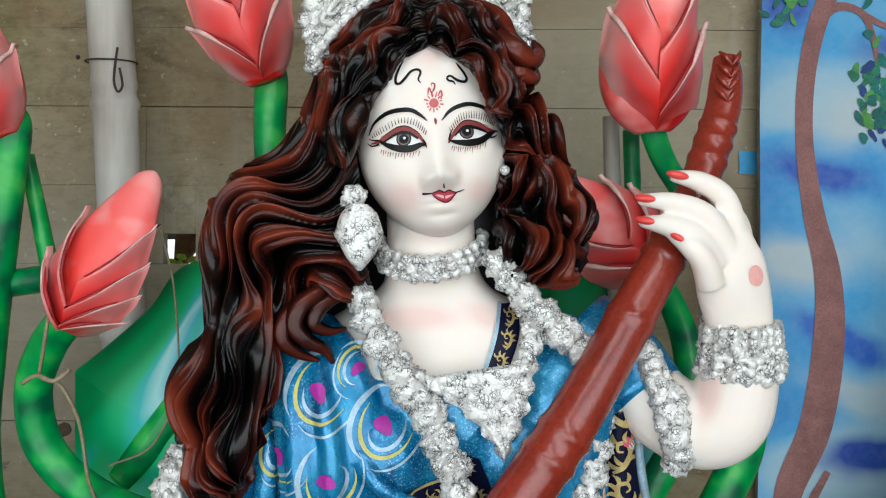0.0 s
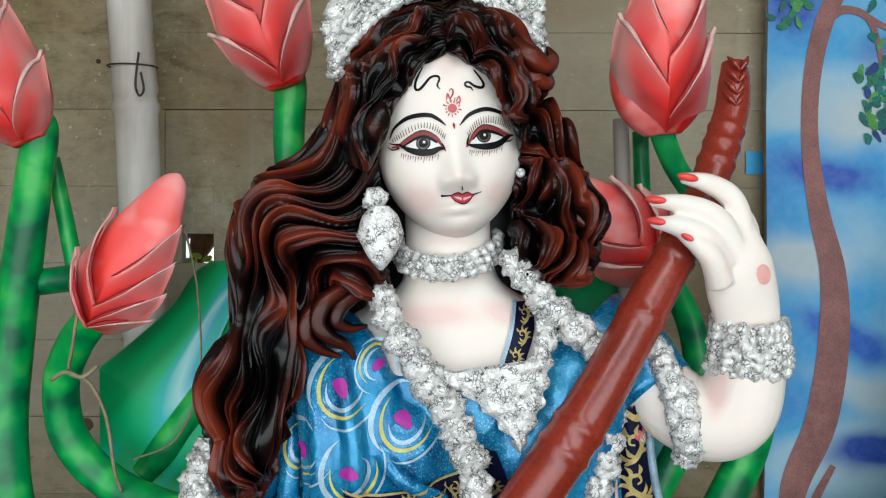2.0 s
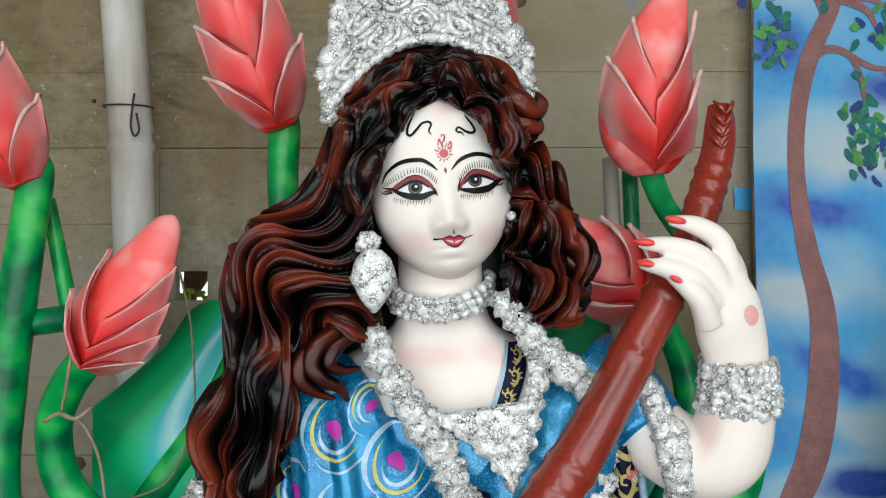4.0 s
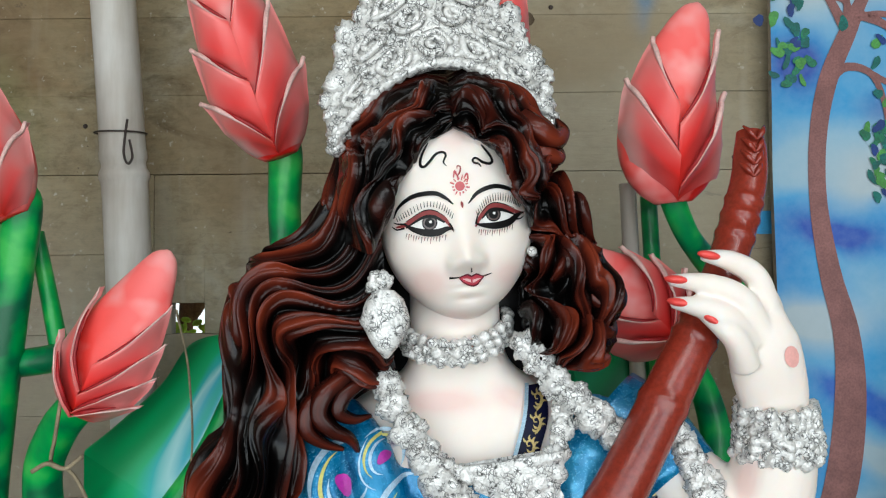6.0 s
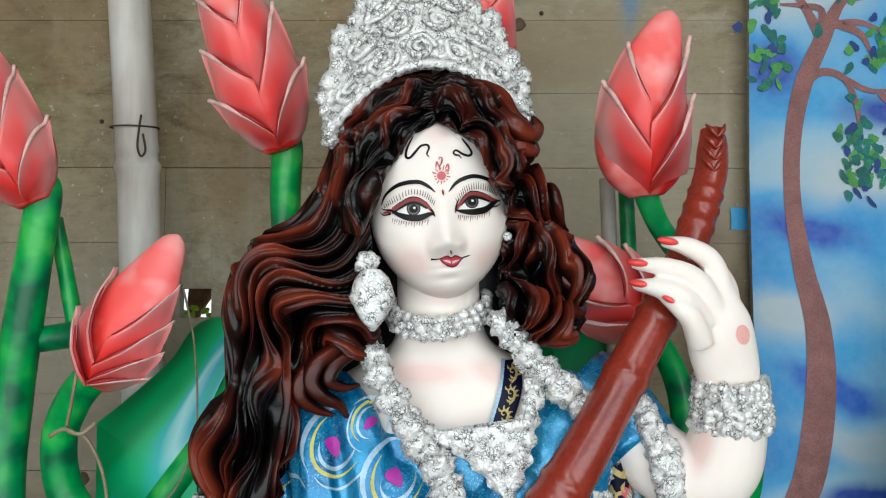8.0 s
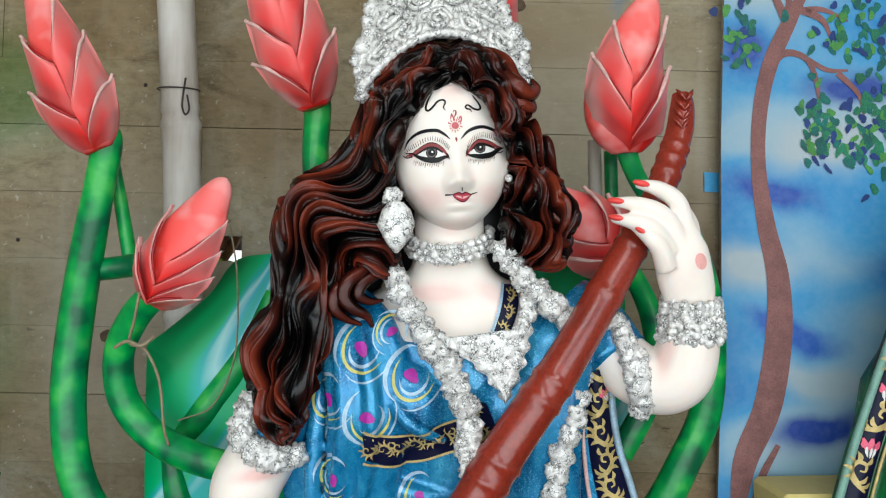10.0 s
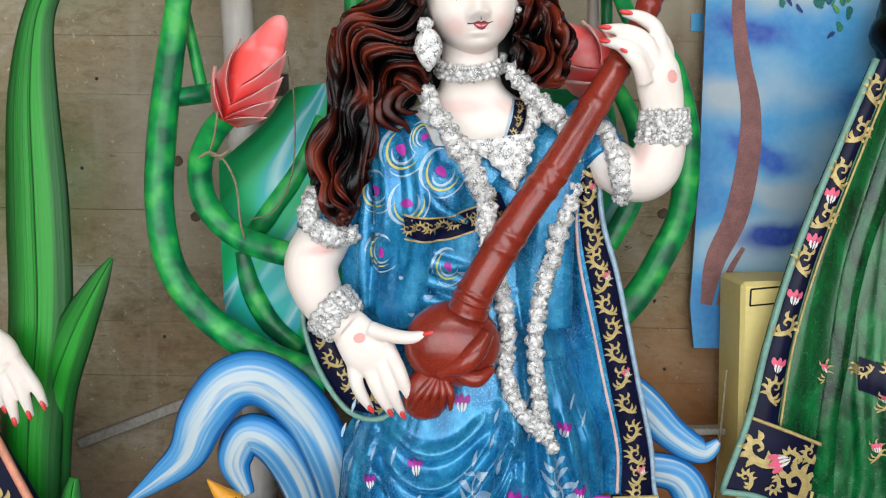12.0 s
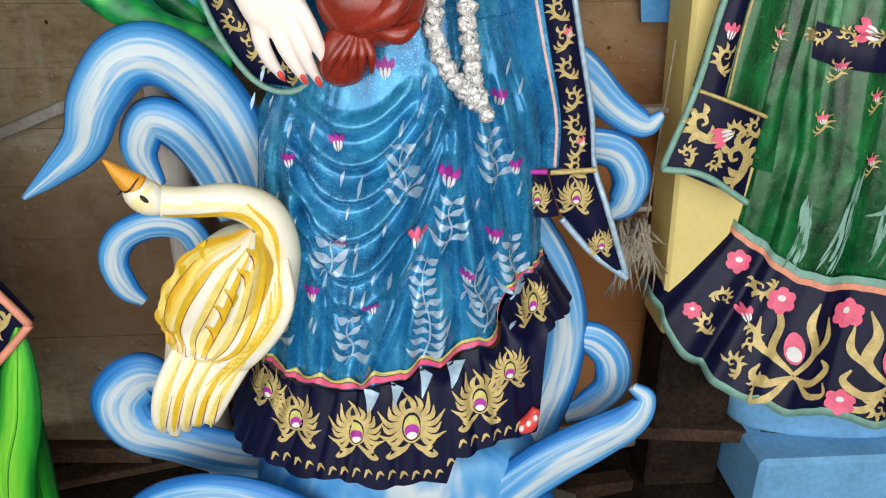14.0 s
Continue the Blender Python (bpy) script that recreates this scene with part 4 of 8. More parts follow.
def tress(guides, ridges, seed, relief=0.012, nu=110, nv=170, wave=0.010, waves=3.0, back=0.045, flow=0.9, sway=0.004, turn=0.0008, curl=0.18):
    """A sculpted fall of hair: a thick sheet laid through guide strands [(depth, [(x, z), ...]), ...],
    cut by deep grooves that run and merge along the strands."""
    lines = [np.array([(x, y, z) for x, z in pts]) for y, pts in guides]
    lines = [np.array(spline([tuple(p) for p in l], nv)) for l in lines]
    base = np.array([spline([tuple(l[i]) for l in lines], nu) for i in range(nv)])
    for _ in range(round(turn * nv * nv)):
        base[1:-1] = 0.25 * base[:-2] + 0.5 * base[1:-1] + 0.25 * base[2:]
    across = base[:, -1] - base[:, 0]
    across /= np.linalg.norm(across, axis=1, keepdims=True) + 1e-9
    for i in range(nv):
        f = i / (nv - 1)
        for j in range(nu):
            u = j / (nu - 1)
            base[i, j] += sway * math.sin(2 * math.pi * (waves * f + 0.8 * u) + seed + 1.2) * min(1, 4 * f) * (1 - f ** 3) * across[i] * math.sin(math.pi * (0.15 + 0.7 * u))
            base[i, j, 1] += wave * math.sin(2 * math.pi * (waves * f + 1.3 * u) + seed) * min(1, 4 * f) - 0.012 * math.sin(math.pi * u)
    du, dv = np.gradient(base, axis=1), np.gradient(base, axis=0)
    nrm = np.cross(du, dv)
    nrm /= np.linalg.norm(nrm, axis=2, keepdims=True) + 1e-9
    nrm[nrm[:, :, 1] > 0] *= -1
    rows, uvs = [], []
    for i in range(nv):
        f = i / (nv - 1)
        row, uv = [], []
        for j in range(nu):
            u = j / (nu - 1)
            ph = ridges * u + flow * noise.noise(Vector((u * 3.0, f * 4.5, seed))) + curl * math.sin(2 * math.pi * (2.3 * f + 0.7 * u) + seed) + 0.4 * curl * math.sin(2 * math.pi * (4.1 * f - 1.2 * u) + 2 * seed)
            k = math.floor(ph)
            big = abs(math.sin(math.pi * ph)) ** 0.85
            amp = 0.75 + 0.55 * noise.noise(Vector((k * 1.7, f * 4.0, seed + 5)))
            small = abs(math.sin(math.pi * (3.2 * ph + 0.6 * noise.noise(Vector((u * 9, f * 8, seed + 9))))))
            h = amp * big + 0.36 * small * big
            edge = min(1.0, u * 9, (1 - u) * 9)
            ends = min(1.0, 0.25 + f * 8, (1 - f) * 7)
            row.append(base[i, j] + nrm[i, j] * relief * h * (0.35 + 0.65 * edge) * ends)
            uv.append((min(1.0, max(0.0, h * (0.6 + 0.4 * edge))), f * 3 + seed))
        for at, first in ((0, True), (-1, False)):
            p, q = row[at], base[i, 3 if first else nu - 4]
            rim = [p * 0.55 + q * 0.45 + np.array((0, back, 0)), p + np.array((0, back * 0.45, 0))]
            row, uv = (rim + row, [(0.0, f), (0.15, f)] + uv) if first else (row + rim[::-1], uv + [(0.15, f), (0.0, f)])
        rows.append(row), uvs.append(uv)
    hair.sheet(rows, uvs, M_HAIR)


# the long fall over one shoulder: strands run out from the face, turn at the edge and hang in waves
tress([(0.838, [(-0.127, 1.871), (-0.139, 1.825), (-0.166, 1.777), (-0.214, 1.765), (-0.226, 1.734), (-0.239, 1.690), (-0.242, 1.631), (-0.246, 1.585), (-0.275, 1.542), (-0.268, 1.500), (-0.275, 1.467), (-0.255, 1.431), (-0.229, 1.406)]),
       (0.815, [(-0.106, 1.833), (-0.128, 1.776), (-0.162, 1.748), (-0.201, 1.733), (-0.212, 1.701), (-0.220, 1.656), (-0.220, 1.610), (-0.223, 1.573), (-0.250, 1.535), (-0.246, 1.495), (-0.249, 1.464), (-0.234, 1.431), (-0.221, 1.411)]),
       (0.805, [(-0.086, 1.792), (-0.104, 1.741), (-0.149, 1.715), (-0.188, 1.710), (-0.202, 1.684), (-0.207, 1.639), (-0.205, 1.599), (-0.204, 1.560), (-0.228, 1.526), (-0.226, 1.489), (-0.231, 1.459), (-0.221, 1.430), (-0.214, 1.413)]),
       (0.802, [(-0.081, 1.730), (-0.096, 1.687), (-0.137, 1.687), (-0.173, 1.684), (-0.193, 1.659), (-0.197, 1.622), (-0.189, 1.586), (-0.189, 1.550), (-0.207, 1.519), (-0.211, 1.482), (-0.218, 1.454), (-0.214, 1.429), (-0.209, 1.414)]),
       (0.818, [(-0.078, 1.674), (-0.095, 1.645), (-0.126, 1.662), (-0.160, 1.657), (-0.183, 1.633), (-0.188, 1.600), (-0.178, 1.566), (-0.177, 1.538), (-0.193, 1.506), (-0.202, 1.475), (-0.212, 1.447), (-0.211, 1.426), (-0.208, 1.411)]),
       (0.822, [(-0.074, 1.645), (-0.091, 1.619), (-0.120, 1.633), (-0.154, 1.621), (-0.174, 1.604), (-0.175, 1.581), (-0.166, 1.555), (-0.169, 1.526), (-0.187, 1.499), (-0.202, 1.473), (-0.211, 1.443), (-0.212, 1.421), (-0.211, 1.405)])], 6.2, 2.3, 0.020, 200, 300, 0.008, 3.2, flow=1.1, sway=0.006, turn=0.0016, curl=0.60)
# the shorter fall on the other side
tress([(0.852, [(0.079, 1.844), (0.103, 1.824), (0.122, 1.793), (0.133, 1.758), (0.152, 1.721), (0.151, 1.686), (0.135, 1.654), (0.108, 1.640)]),
       (0.835, [(0.074, 1.826), (0.091, 1.806), (0.107, 1.774), (0.115, 1.739), (0.129, 1.707), (0.130, 1.677), (0.115, 1.654), (0.095, 1.644)]),
       (0.825, [(0.070, 1.810), (0.080, 1.784), (0.093, 1.755), (0.097, 1.723), (0.107, 1.695), (0.107, 1.671), (0.094, 1.654), (0.079, 1.648)]),
       (0.825, [(0.066, 1.798), (0.072, 1.770), (0.079, 1.741), (0.080, 1.712), (0.086, 1.686), (0.085, 1.666), (0.076, 1.654), (0.068, 1.652)]),
       (0.838, [(0.063, 1.791), (0.062, 1.762), (0.059, 1.733), (0.056, 1.706), (0.058, 1.683), (0.062, 1.665), (0.064, 1.658), (0.062, 1.655)])], 4.6, 7.1, 0.019, 130, 190, 0.011, 2.6, flow=1.3, sway=0.006, turn=0.0012, curl=0.30)
# waves over the brow, swept back from the parting on both sides
tress([(0.850, [(-0.018, 1.966), (-0.067, 1.955), (-0.100, 1.930), (-0.126, 1.897), (-0.134, 1.857), (-0.141, 1.817), (-0.152, 1.782)]),
       (0.818, [(-0.018, 1.926), (-0.053, 1.920), (-0.083, 1.901), (-0.103, 1.876), (-0.112, 1.845), (-0.120, 1.806), (-0.130, 1.773)]),
       (0.784, [(-0.016, 1.908), (-0.044, 1.905), (-0.068, 1.886), (-0.083, 1.861), (-0.095, 1.837), (-0.102, 1.801), (-0.108, 1.761)]),
       (0.770, [(-0.015, 1.890), (-0.033, 1.893), (-0.050, 1.879), (-0.063, 1.855), (-0.078, 1.830), (-0.089, 1.801), (-0.091, 1.755)]),
       (0.776, [(-0.014, 1.876), (-0.025, 1.871), (-0.040, 1.862), (-0.049, 1.847), (-0.066, 1.825), (-0.078, 1.807), (-0.083, 1.777)])], 5.0, 4.6, 0.013, 120, 170, 0.006, 2.2)
tress([(0.850, [(-0.022, 1.966), (0.014, 1.963), (0.046, 1.945), (0.066, 1.914), (0.090, 1.882), (0.088, 1.858), (0.075, 1.829)]),
       (0.818, [(-0.019, 1.928), (0.014, 1.929), (0.041, 1.913), (0.057, 1.890), (0.072, 1.865), (0.072, 1.843), (0.067, 1.813)]),
       (0.784, [(-0.018, 1.909), (0.011, 1.908), (0.034, 1.893), (0.047, 1.871), (0.059, 1.849), (0.063, 1.829), (0.063, 1.802)]),
       (0.770, [(-0.016, 1.891), (0.005, 1.891), (0.025, 1.879), (0.038, 1.859), (0.050, 1.836), (0.057, 1.815), (0.060, 1.791)]),
       (0.776, [(-0.015, 1.877), (0.000, 1.868), (0.015, 1.862), (0.033, 1.849), (0.047, 1.829), (0.055, 1.810), (0.059, 1.780)])], 5.0, 9.2, 0.013, 120, 170, 0.006, 2.0)
# free locks that curl over the shoulder and out at the temple
for pts, r in (([(-0.118, 0.812, 1.640), (-0.140, 0.800, 1.622), (-0.146, 0.798, 1.602), (-0.134, 0.800, 1.587), (-0.117, 0.806, 1.577), (-0.109, 0.818, 1.560)], 0.0105), ([(-0.135, 0.812, 1.630), (-0.156, 0.802, 1.608), (-0.158, 0.80, 1.588), (-0.144, 0.804, 1.574), (-0.124, 0.812, 1.566)], 0.0095), ([(-0.100, 0.815, 1.636), (-0.122, 0.803, 1.620), (-0.127, 0.80, 1.604), (-0.113, 0.805, 1.596), (-0.097, 0.815, 1.598)], 0.0085),
               ([(0.046, 0.792, 1.892), (0.068, 0.786, 1.874), (0.084, 0.794, 1.866), (0.095, 0.808, 1.876), (0.090, 0.815, 1.890)], 0.012), ([(0.058, 0.80, 1.868), (0.076, 0.795, 1.852), (0.090, 0.805, 1.850), (0.094, 0.818, 1.862)], 0.010),
               ([(0.110, 0.836, 1.735), (0.128, 0.822, 1.712), (0.146, 0.826, 1.704), (0.156, 0.842, 1.716), (0.150, 0.850, 1.730)], 0.012), ([(0.108, 0.838, 1.700), (0.126, 0.826, 1.682), (0.142, 0.832, 1.676), (0.152, 0.848, 1.686)], 0.011), ([(0.092, 0.842, 1.668), (0.112, 0.832, 1.652), (0.130, 0.838, 1.646), (0.142, 0.852, 1.652)], 0.010)):
    wisps.tube(pts, [r * 0.8, r, r * 0.9, r * 0.6, 0.002], M_HAIR, 18, 40, 0.85, groove=lambda q, t: 0.10 * math.sin(5 * q + 3 * t))
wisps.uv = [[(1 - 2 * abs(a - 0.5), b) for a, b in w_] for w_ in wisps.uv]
hair.take(wisps)

# ---------------------------------------------------------------- crown
crown = Shape()


def crown_half(h):
    """Half width of the crown at a share h of its height."""
    steps = [(0.0, 0.110), (0.22, 0.108), (0.40, 0.096), (0.55, 0.080), (0.70, 0.058), (0.84, 0.040), (0.95, 0.020), (1.0, 0.006)]
    for (a, wa), (b, wb) in zip(steps, steps[1:]):
        if h <= b:
            return wa + (wb - wa) * (h - a) / (b - a)
    return 0.005


CTURN = Euler((radians(-4), radians(-7), radians(3))).to_matrix()


def crown_at(u, h, out=0.0):
    """A place on the crown's curved front: u from -1 to 1 across, h up."""
    w = crown_half(h) * (1 + 0.05 * math.sin(h * 60))
    low = 1.905 - 1.785 - 0.062 * u * u
    x = w * u
    return HEAD + CTURN @ Vector((x, -0.052 + 0.55 * abs(x) ** 1.35 - out + 0.03 * h, low + 0.032 + (0.178 - 0.01) * h + 0.05 * u * u * (h)))


rows = [[crown_at(-1 + 2 * j / 40, i / 36, 0.004) for j in range(41)] for i in range(37)]
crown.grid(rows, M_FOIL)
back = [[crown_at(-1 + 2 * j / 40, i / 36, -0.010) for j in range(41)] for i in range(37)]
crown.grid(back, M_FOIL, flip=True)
for e in (0, 40):
    crown.grid([[r[e] for r in rows], [r[e] for r in back]], M_FOIL)
crown_root = empty("crown", HEAD + Vector((0, 0, 0.12)), "tall pointed silver foil crown with raised scrolls, on the statue's head", "crown")
part("plate", crown, crown_root)
rnd = random.Random(3)


def knob(at, r, seed, name="knob", lump=0.5):
    s_ = Shape()
    s_.ball(at, (r, r * 0.8, r), M_FOIL, 14, 10, None, lump, seed)
    part(name, s_, crown_root)


for i in range(13):
    for u in (-1, 1):
        knob(crown_at(u * 0.99, i / 13, 0.002), 0.0135 if i % 3 == 1 else 0.0095, rnd.random() * 9)
knob(crown_at(0, 1.0, 0.0), 0.016, 4.0, "finial")
knob(crown_at(0.25, 0.97, 0.0), 0.012, 5.0, "finial")


def scroll(at, c, r, turns, hand_, thick, steps=26):
    """A raised spiral on the curved front."""
    s_ = Shape()
    pts = []
    for i in range(steps):
        f = i / (steps - 1)
        a = hand_ * f * turns * 2 * math.pi
        k = r * (1 - 0.8 * f)
        pts.append(tuple(at(c[0] + k[0] * math.cos(a), c[1] + k[1] * math.sin(a))))
    s_.tube(pts, [thick * 0.7, thick, thick * 0.6], M_FOIL, 8, steps * 2, 0.9)
    part("scroll", s_, crown_root)


for c, r, hd in (((-0.72, 0.12), (0.16, 0.08), 1), ((-0.38, 0.13), (0.16, 0.09), -1), ((0.0, 0.13), (0.15, 0.09), 1), ((0.38, 0.13), (0.16, 0.09), 1), ((0.72, 0.12), (0.16, 0.08), -1), ((-0.60, 0.31), (0.20, 0.08), 1), ((-0.22, 0.33), (0.17, 0.08), -1), ((0.22, 0.33), (0.17, 0.08), 1), ((0.60, 0.31), (0.20, 0.08), -1), ((-0.45, 0.50), (0.24, 0.08), -1), ((0.45, 0.50), (0.24, 0.08), 1), ((0.0, 0.52), (0.18, 0.07), 1), ((-0.3, 0.66), (0.26, 0.06), 1), ((0.3, 0.66), (0.26, 0.06), -1), ((0.0, 0.80), (0.35, 0.06), 1)):
    scroll(lambda u, h: crown_at(u, max(0, min(1, h)), 0.008), c, np.array(r), 1.8, hd, 0.0040)
for pts, th in (([tuple(crown_at(-1 + 2 * i / 20, 0.01, 0.007)) for i in range(21)], 0.006), ([tuple(crown_at(0, 0.93, 0.009)), tuple(crown_at(-0.55, 0.72, 0.009)), tuple(crown_at(-0.62, 0.56, 0.009))], 0.0042), ([tuple(crown_at(0, 0.93, 0.009)), tuple(crown_at(0.55, 0.72, 0.009)), tuple(crown_at(0.62, 0.56, 0.009))], 0.0042)):
    s_ = Shape()
    s_.tube(pts, [th], M_FOIL, 8, 60, groove=lambda q, t: 0.25 * math.sin(t * 120))
    part("moulding", s_, crown_root)
grain = Shape()
for k in range(70):
    u, h = rnd.uniform(-0.97, 0.97), rnd.uniform(0.03, 0.97)
    grain.ball(crown_at(u, h, 0.0055), (0.0048, 0.0042, 0.0048), M_FOIL, 7, 5, None, 0.5, k)
tagged(part("foil_grain", grain, crown_root), "fine raised grains of silver foil", kind="stuff")

# ---------------------------------------------------------------- silver ornaments


def foil_ball(c, r, squash, seed, mat=None):
    """One crumpled rosette of foil: creased and knobbed all over."""
    sh = Shape()
    n, rings = 32, 20
    rows = []
    off = Vector((seed * 1.3, seed * 0.7, seed * 2.1))
    for i in range(rings + 1):
        la = math.pi * (i / rings - 0.5)
        row = []
        for j in range(n):
            lo = 2 * math.pi * j / n
            d = Vector((math.cos(la) * math.cos(lo), math.cos(la) * math.sin(lo), math.sin(la)))
            k = 0.90 + 0.30 * noise.noise(d * 1.7 + off) + 0.34 * abs(noise.noise(d * 3.3 + off)) - 0.26 * abs(noise.noise(d * 6.5 - off))
            row.append(Vector(c) + Vector((d.x * r, d.y * r * squash, d.z * r)) * k)
        rows.append(row)
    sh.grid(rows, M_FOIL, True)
    return sh


def lump_string(name, pts, radii, step, seed, label, category, group="", squash=0.8, more=()):
    """A string of crumpled foil balls, each a part."""
    rnd = random.Random(seed)
    root = empty(name, pts[0], label, category, group)
    dense = spline(pts, 400)
    rr = spline([(r,) for r in radii], 400)
    last = None
    for p, r in zip(dense, rr):
        r = float(r[0]) * rnd.uniform(0.92, 1.1)
        if last is None or np.linalg.norm(p - last) > step * r:
            last = p
            q = Vector(p) + Vector((rnd.uniform(-1, 1), rnd.uniform(-1, 1), 0)) * r * 0.12
            part("foil_ball", foil_ball(q, r, squash, rnd.random() * 50), root)
    for c, r in more:
        part("foil_ball", foil_ball(c, r, squash, rnd.random() * 50), root)
    return root


lump_string("garland", [(-0.082, 0.815, 1.628), (-0.066, 0.80, 1.595), (-0.046, 0.795, 1.562), (-0.011, 0.785, 1.512), (0.012, 0.772, 1.462), (0.018, 0.77, 1.40), (0.028, 0.79, 1.35), (0.043, 0.80, 1.311), (0.055, 0.80, 1.235), (0.052, 0.80, 1.177), (0.073, 0.795, 1.118), (0.120, 0.80, 1.062)], [0.017, 0.0205, 0.0195, 0.0165, 0.0155, 0.0145], 1.35, 5, "long garland of crumpled silver foil balls", "garland", "silver garlands")
lump_string("garland", [(0.054, 0.82, 1.665), (0.084, 0.81, 1.631), (0.118, 0.81, 1.598), (0.148, 0.815, 1.565), (0.158, 0.83, 1.52), (0.153, 0.82, 1.464), (0.138, 0.81, 1.41), (0.118, 0.805, 1.332), (0.100, 0.80, 1.236), (0.108, 0.795, 1.14), (0.124, 0.80, 1.062), (0.140, 0.80, 1.035)], [0.016, 0.0195, 0.0185, 0.0165, 0.0150, 0.0130], 1.35, 8, "silver foil ball garland that ends in a point", "garland", "silver garlands")

choker = empty("choker", (-0.012, 0.81, 1.65), "three-row silver foil choker round the statue's neck", "necklace")
for dz in (0.0, 0.0085, 0.017):
    sh = Shape()
    pts = []
    for i in range(21):
        a = -1.75 + 3.5 * i / 20
        pts.append((-0.012 + 0.055 * math.sin(a), 0.868 - 0.057 * math.cos(a), 1.650 + dz + 0.022 * (1 - math.cos(a)) ** 0.9 + 0.004 * math.sin(a)))
    sh.tube(pts, [0.0052], M_FOIL, 10, 120, groove=lambda q, t: 0.30 * math.sin(t * 110 + dz * 300) + 0.2 * math.sin(t * 57 + 2 * q))
    part("strand", sh, choker)

bib = lump_string("necklace", [(-0.030, 0.80, 1.558), (-0.012, 0.795, 1.546), (0.015, 0.79, 1.540), (0.05, 0.795, 1.545), (0.082, 0.80, 1.566), (0.092, 0.815, 1.60), (0.085, 0.82, 1.63)], [0.008, 0.010, 0.010, 0.010, 0.012, 0.009], 1.1, 12, "broad silver foil bib necklace coming to a point", "necklace", "", 0.6)
plate = Shape()
edge_l = spline([(-0.012, 1.552), (0.004, 1.532), (0.028, 1.512), (0.046, 1.492), (0.060, 1.472)], 40)
edge_r = spline([(0.094, 1.568), (0.090, 1.545), (0.084, 1.520), (0.074, 1.496), (0.062, 1.472)], 40)
fronts, backs = [], []
for i in range(40):
    for out_, y_ in ((fronts, 0), (backs, 1)):
        row = []
        for j in range(31):
            k = j / 30
            ruffle = 0.003 * math.sin(i * 0.75) * (2 * k - 1) ** 3
            x = edge_l[i][0] + (edge_r[i][0] - edge_l[i][0]) * k + ruffle
            z = edge_l[i][1] + (edge_r[i][1] - edge_l[i][1]) * k
            n_ = noise.noise(Vector((x * 90, z * 90, 3.0))) + 0.8 * abs(noise.noise(Vector((x * 190, z * 190, 7.0))))
            row.append((x, 0.800 - (0.016 * math.sin(math.pi * (0.1 + 0.8 * k)) ** 0.6 + 0.0045 * n_ if not y_ else -0.004), z))
        out_.append(row)
plate.grid(fronts, M_FOIL, flip=True)
plate.grid(backs, M_FOIL)
for e_ in (0, 30):
    plate.grid([[r[e_] for r in fronts], [r[e_] for r in backs]], M_FOIL)
part("pendant_plate", plate, bib)

ear = empty("earring", (-0.080, 0.768, 1.738), "large drop earring of crumpled silver foil", "earring")
part("top_ball", foil_ball((-0.085, 0.768, 1.728), 0.0125, 0.7, 3), ear)
sh = Shape()
rows = []
for i in range(17):
    f = i / 16
    w = np.interp(f, [0, 0.12, 0.45, 0.8, 1.0], [0.009, 0.017, 0.0235, 0.013, 0.002])
    rows.append([(-0.080 + 0.001 * f + w * math.sin(a) * (1 + 0.10 * noise.noise(Vector((f * 9, a * 2, 1)))), 0.768 - (0.010 + 0.004 * noise.noise(Vector((f * 14, math.sin(a) * 5, 4)))) * math.cos(a) * min(1, w / 0.01), 1.721 - 0.063 * f) for a in [2 * math.pi * j / 28 for j in range(28)]])
sh.grid(rows, M_FOIL, True)
part("drop", sh, ear)
stud = Shape()
stud.ball((0.061, 0.795, 1.757), (0.005,) * 3, M_FOIL, 10, 8)
tagged(stud.make("earring"), "tiny silver stud at the statue's other ear", "earring")


def bangles(a, b, r0, r1, count, thick, label, seed):
    """A stack of crinkled rings round a limb from a to b."""
    root = empty("bracelet", a, label, "bracelet")
    a, b = Vector(a), Vector(b)
    d = (b - a).normalized()
    u = d.cross(FRONT).normalized()
    w = d.cross(u)
    rnd = random.Random(seed)
    for k in range(count):
        s = Shape()
        f = k / max(1, count - 1)
        c, r, ph = a + (b - a) * f, r0 + (r1 - r0) * f, rnd.uniform(0, 6)
        pts = [tuple(c + (r + 0.002 * math.sin(9 * q + ph)) * (math.cos(q) * u + math.sin(q) * w) + d * 0.0025 * math.sin(12 * q + ph)) for q in [2 * math.pi * i / 40 for i in range(41)]]
        s.tube(pts, [thick], M_FOIL, 9, 130, front=d, groove=lambda q, t: 0.28 * math.sin(t * 150 + ph) + 0.15 * math.sin(t * 67 + 2 * q))
        part("bangle", s, root)
    return root


bangles((0.300, 0.812, 1.560), (0.299, 0.806, 1.603), 0.0375, 0.0335, 6, 0.0056, "stack of crinkled silver bangles on the raised wrist", 1)
bangles((-0.238, 0.802, 1.275), (-0.216, 0.794, 1.257), 0.041, 0.036, 4, 0.0068, "stack of crinkled silver bangles on the lowered wrist", 2)
lump_string("sleeve_trim", [(-0.268, 0.835, 1.462), (-0.274, 0.815, 1.430), (-0.252, 0.808, 1.400), (-0.217, 0.815, 1.395), (-0.20, 0.83, 1.40)], [0.018, 0.022, 0.019], 0.85, 21, "ruffled silver foil trim round the lowered sleeve", "armlet")
lump_string("sleeve_trim", [(0.209, 0.835, 1.572), (0.221, 0.812, 1.541), (0.231, 0.800, 1.507), (0.238, 0.805, 1.475), (0.240, 0.82, 1.460)], [0.015, 0.020, 0.014], 0.75, 22, "ruffled silver foil trim round the raised sleeve", "armlet")

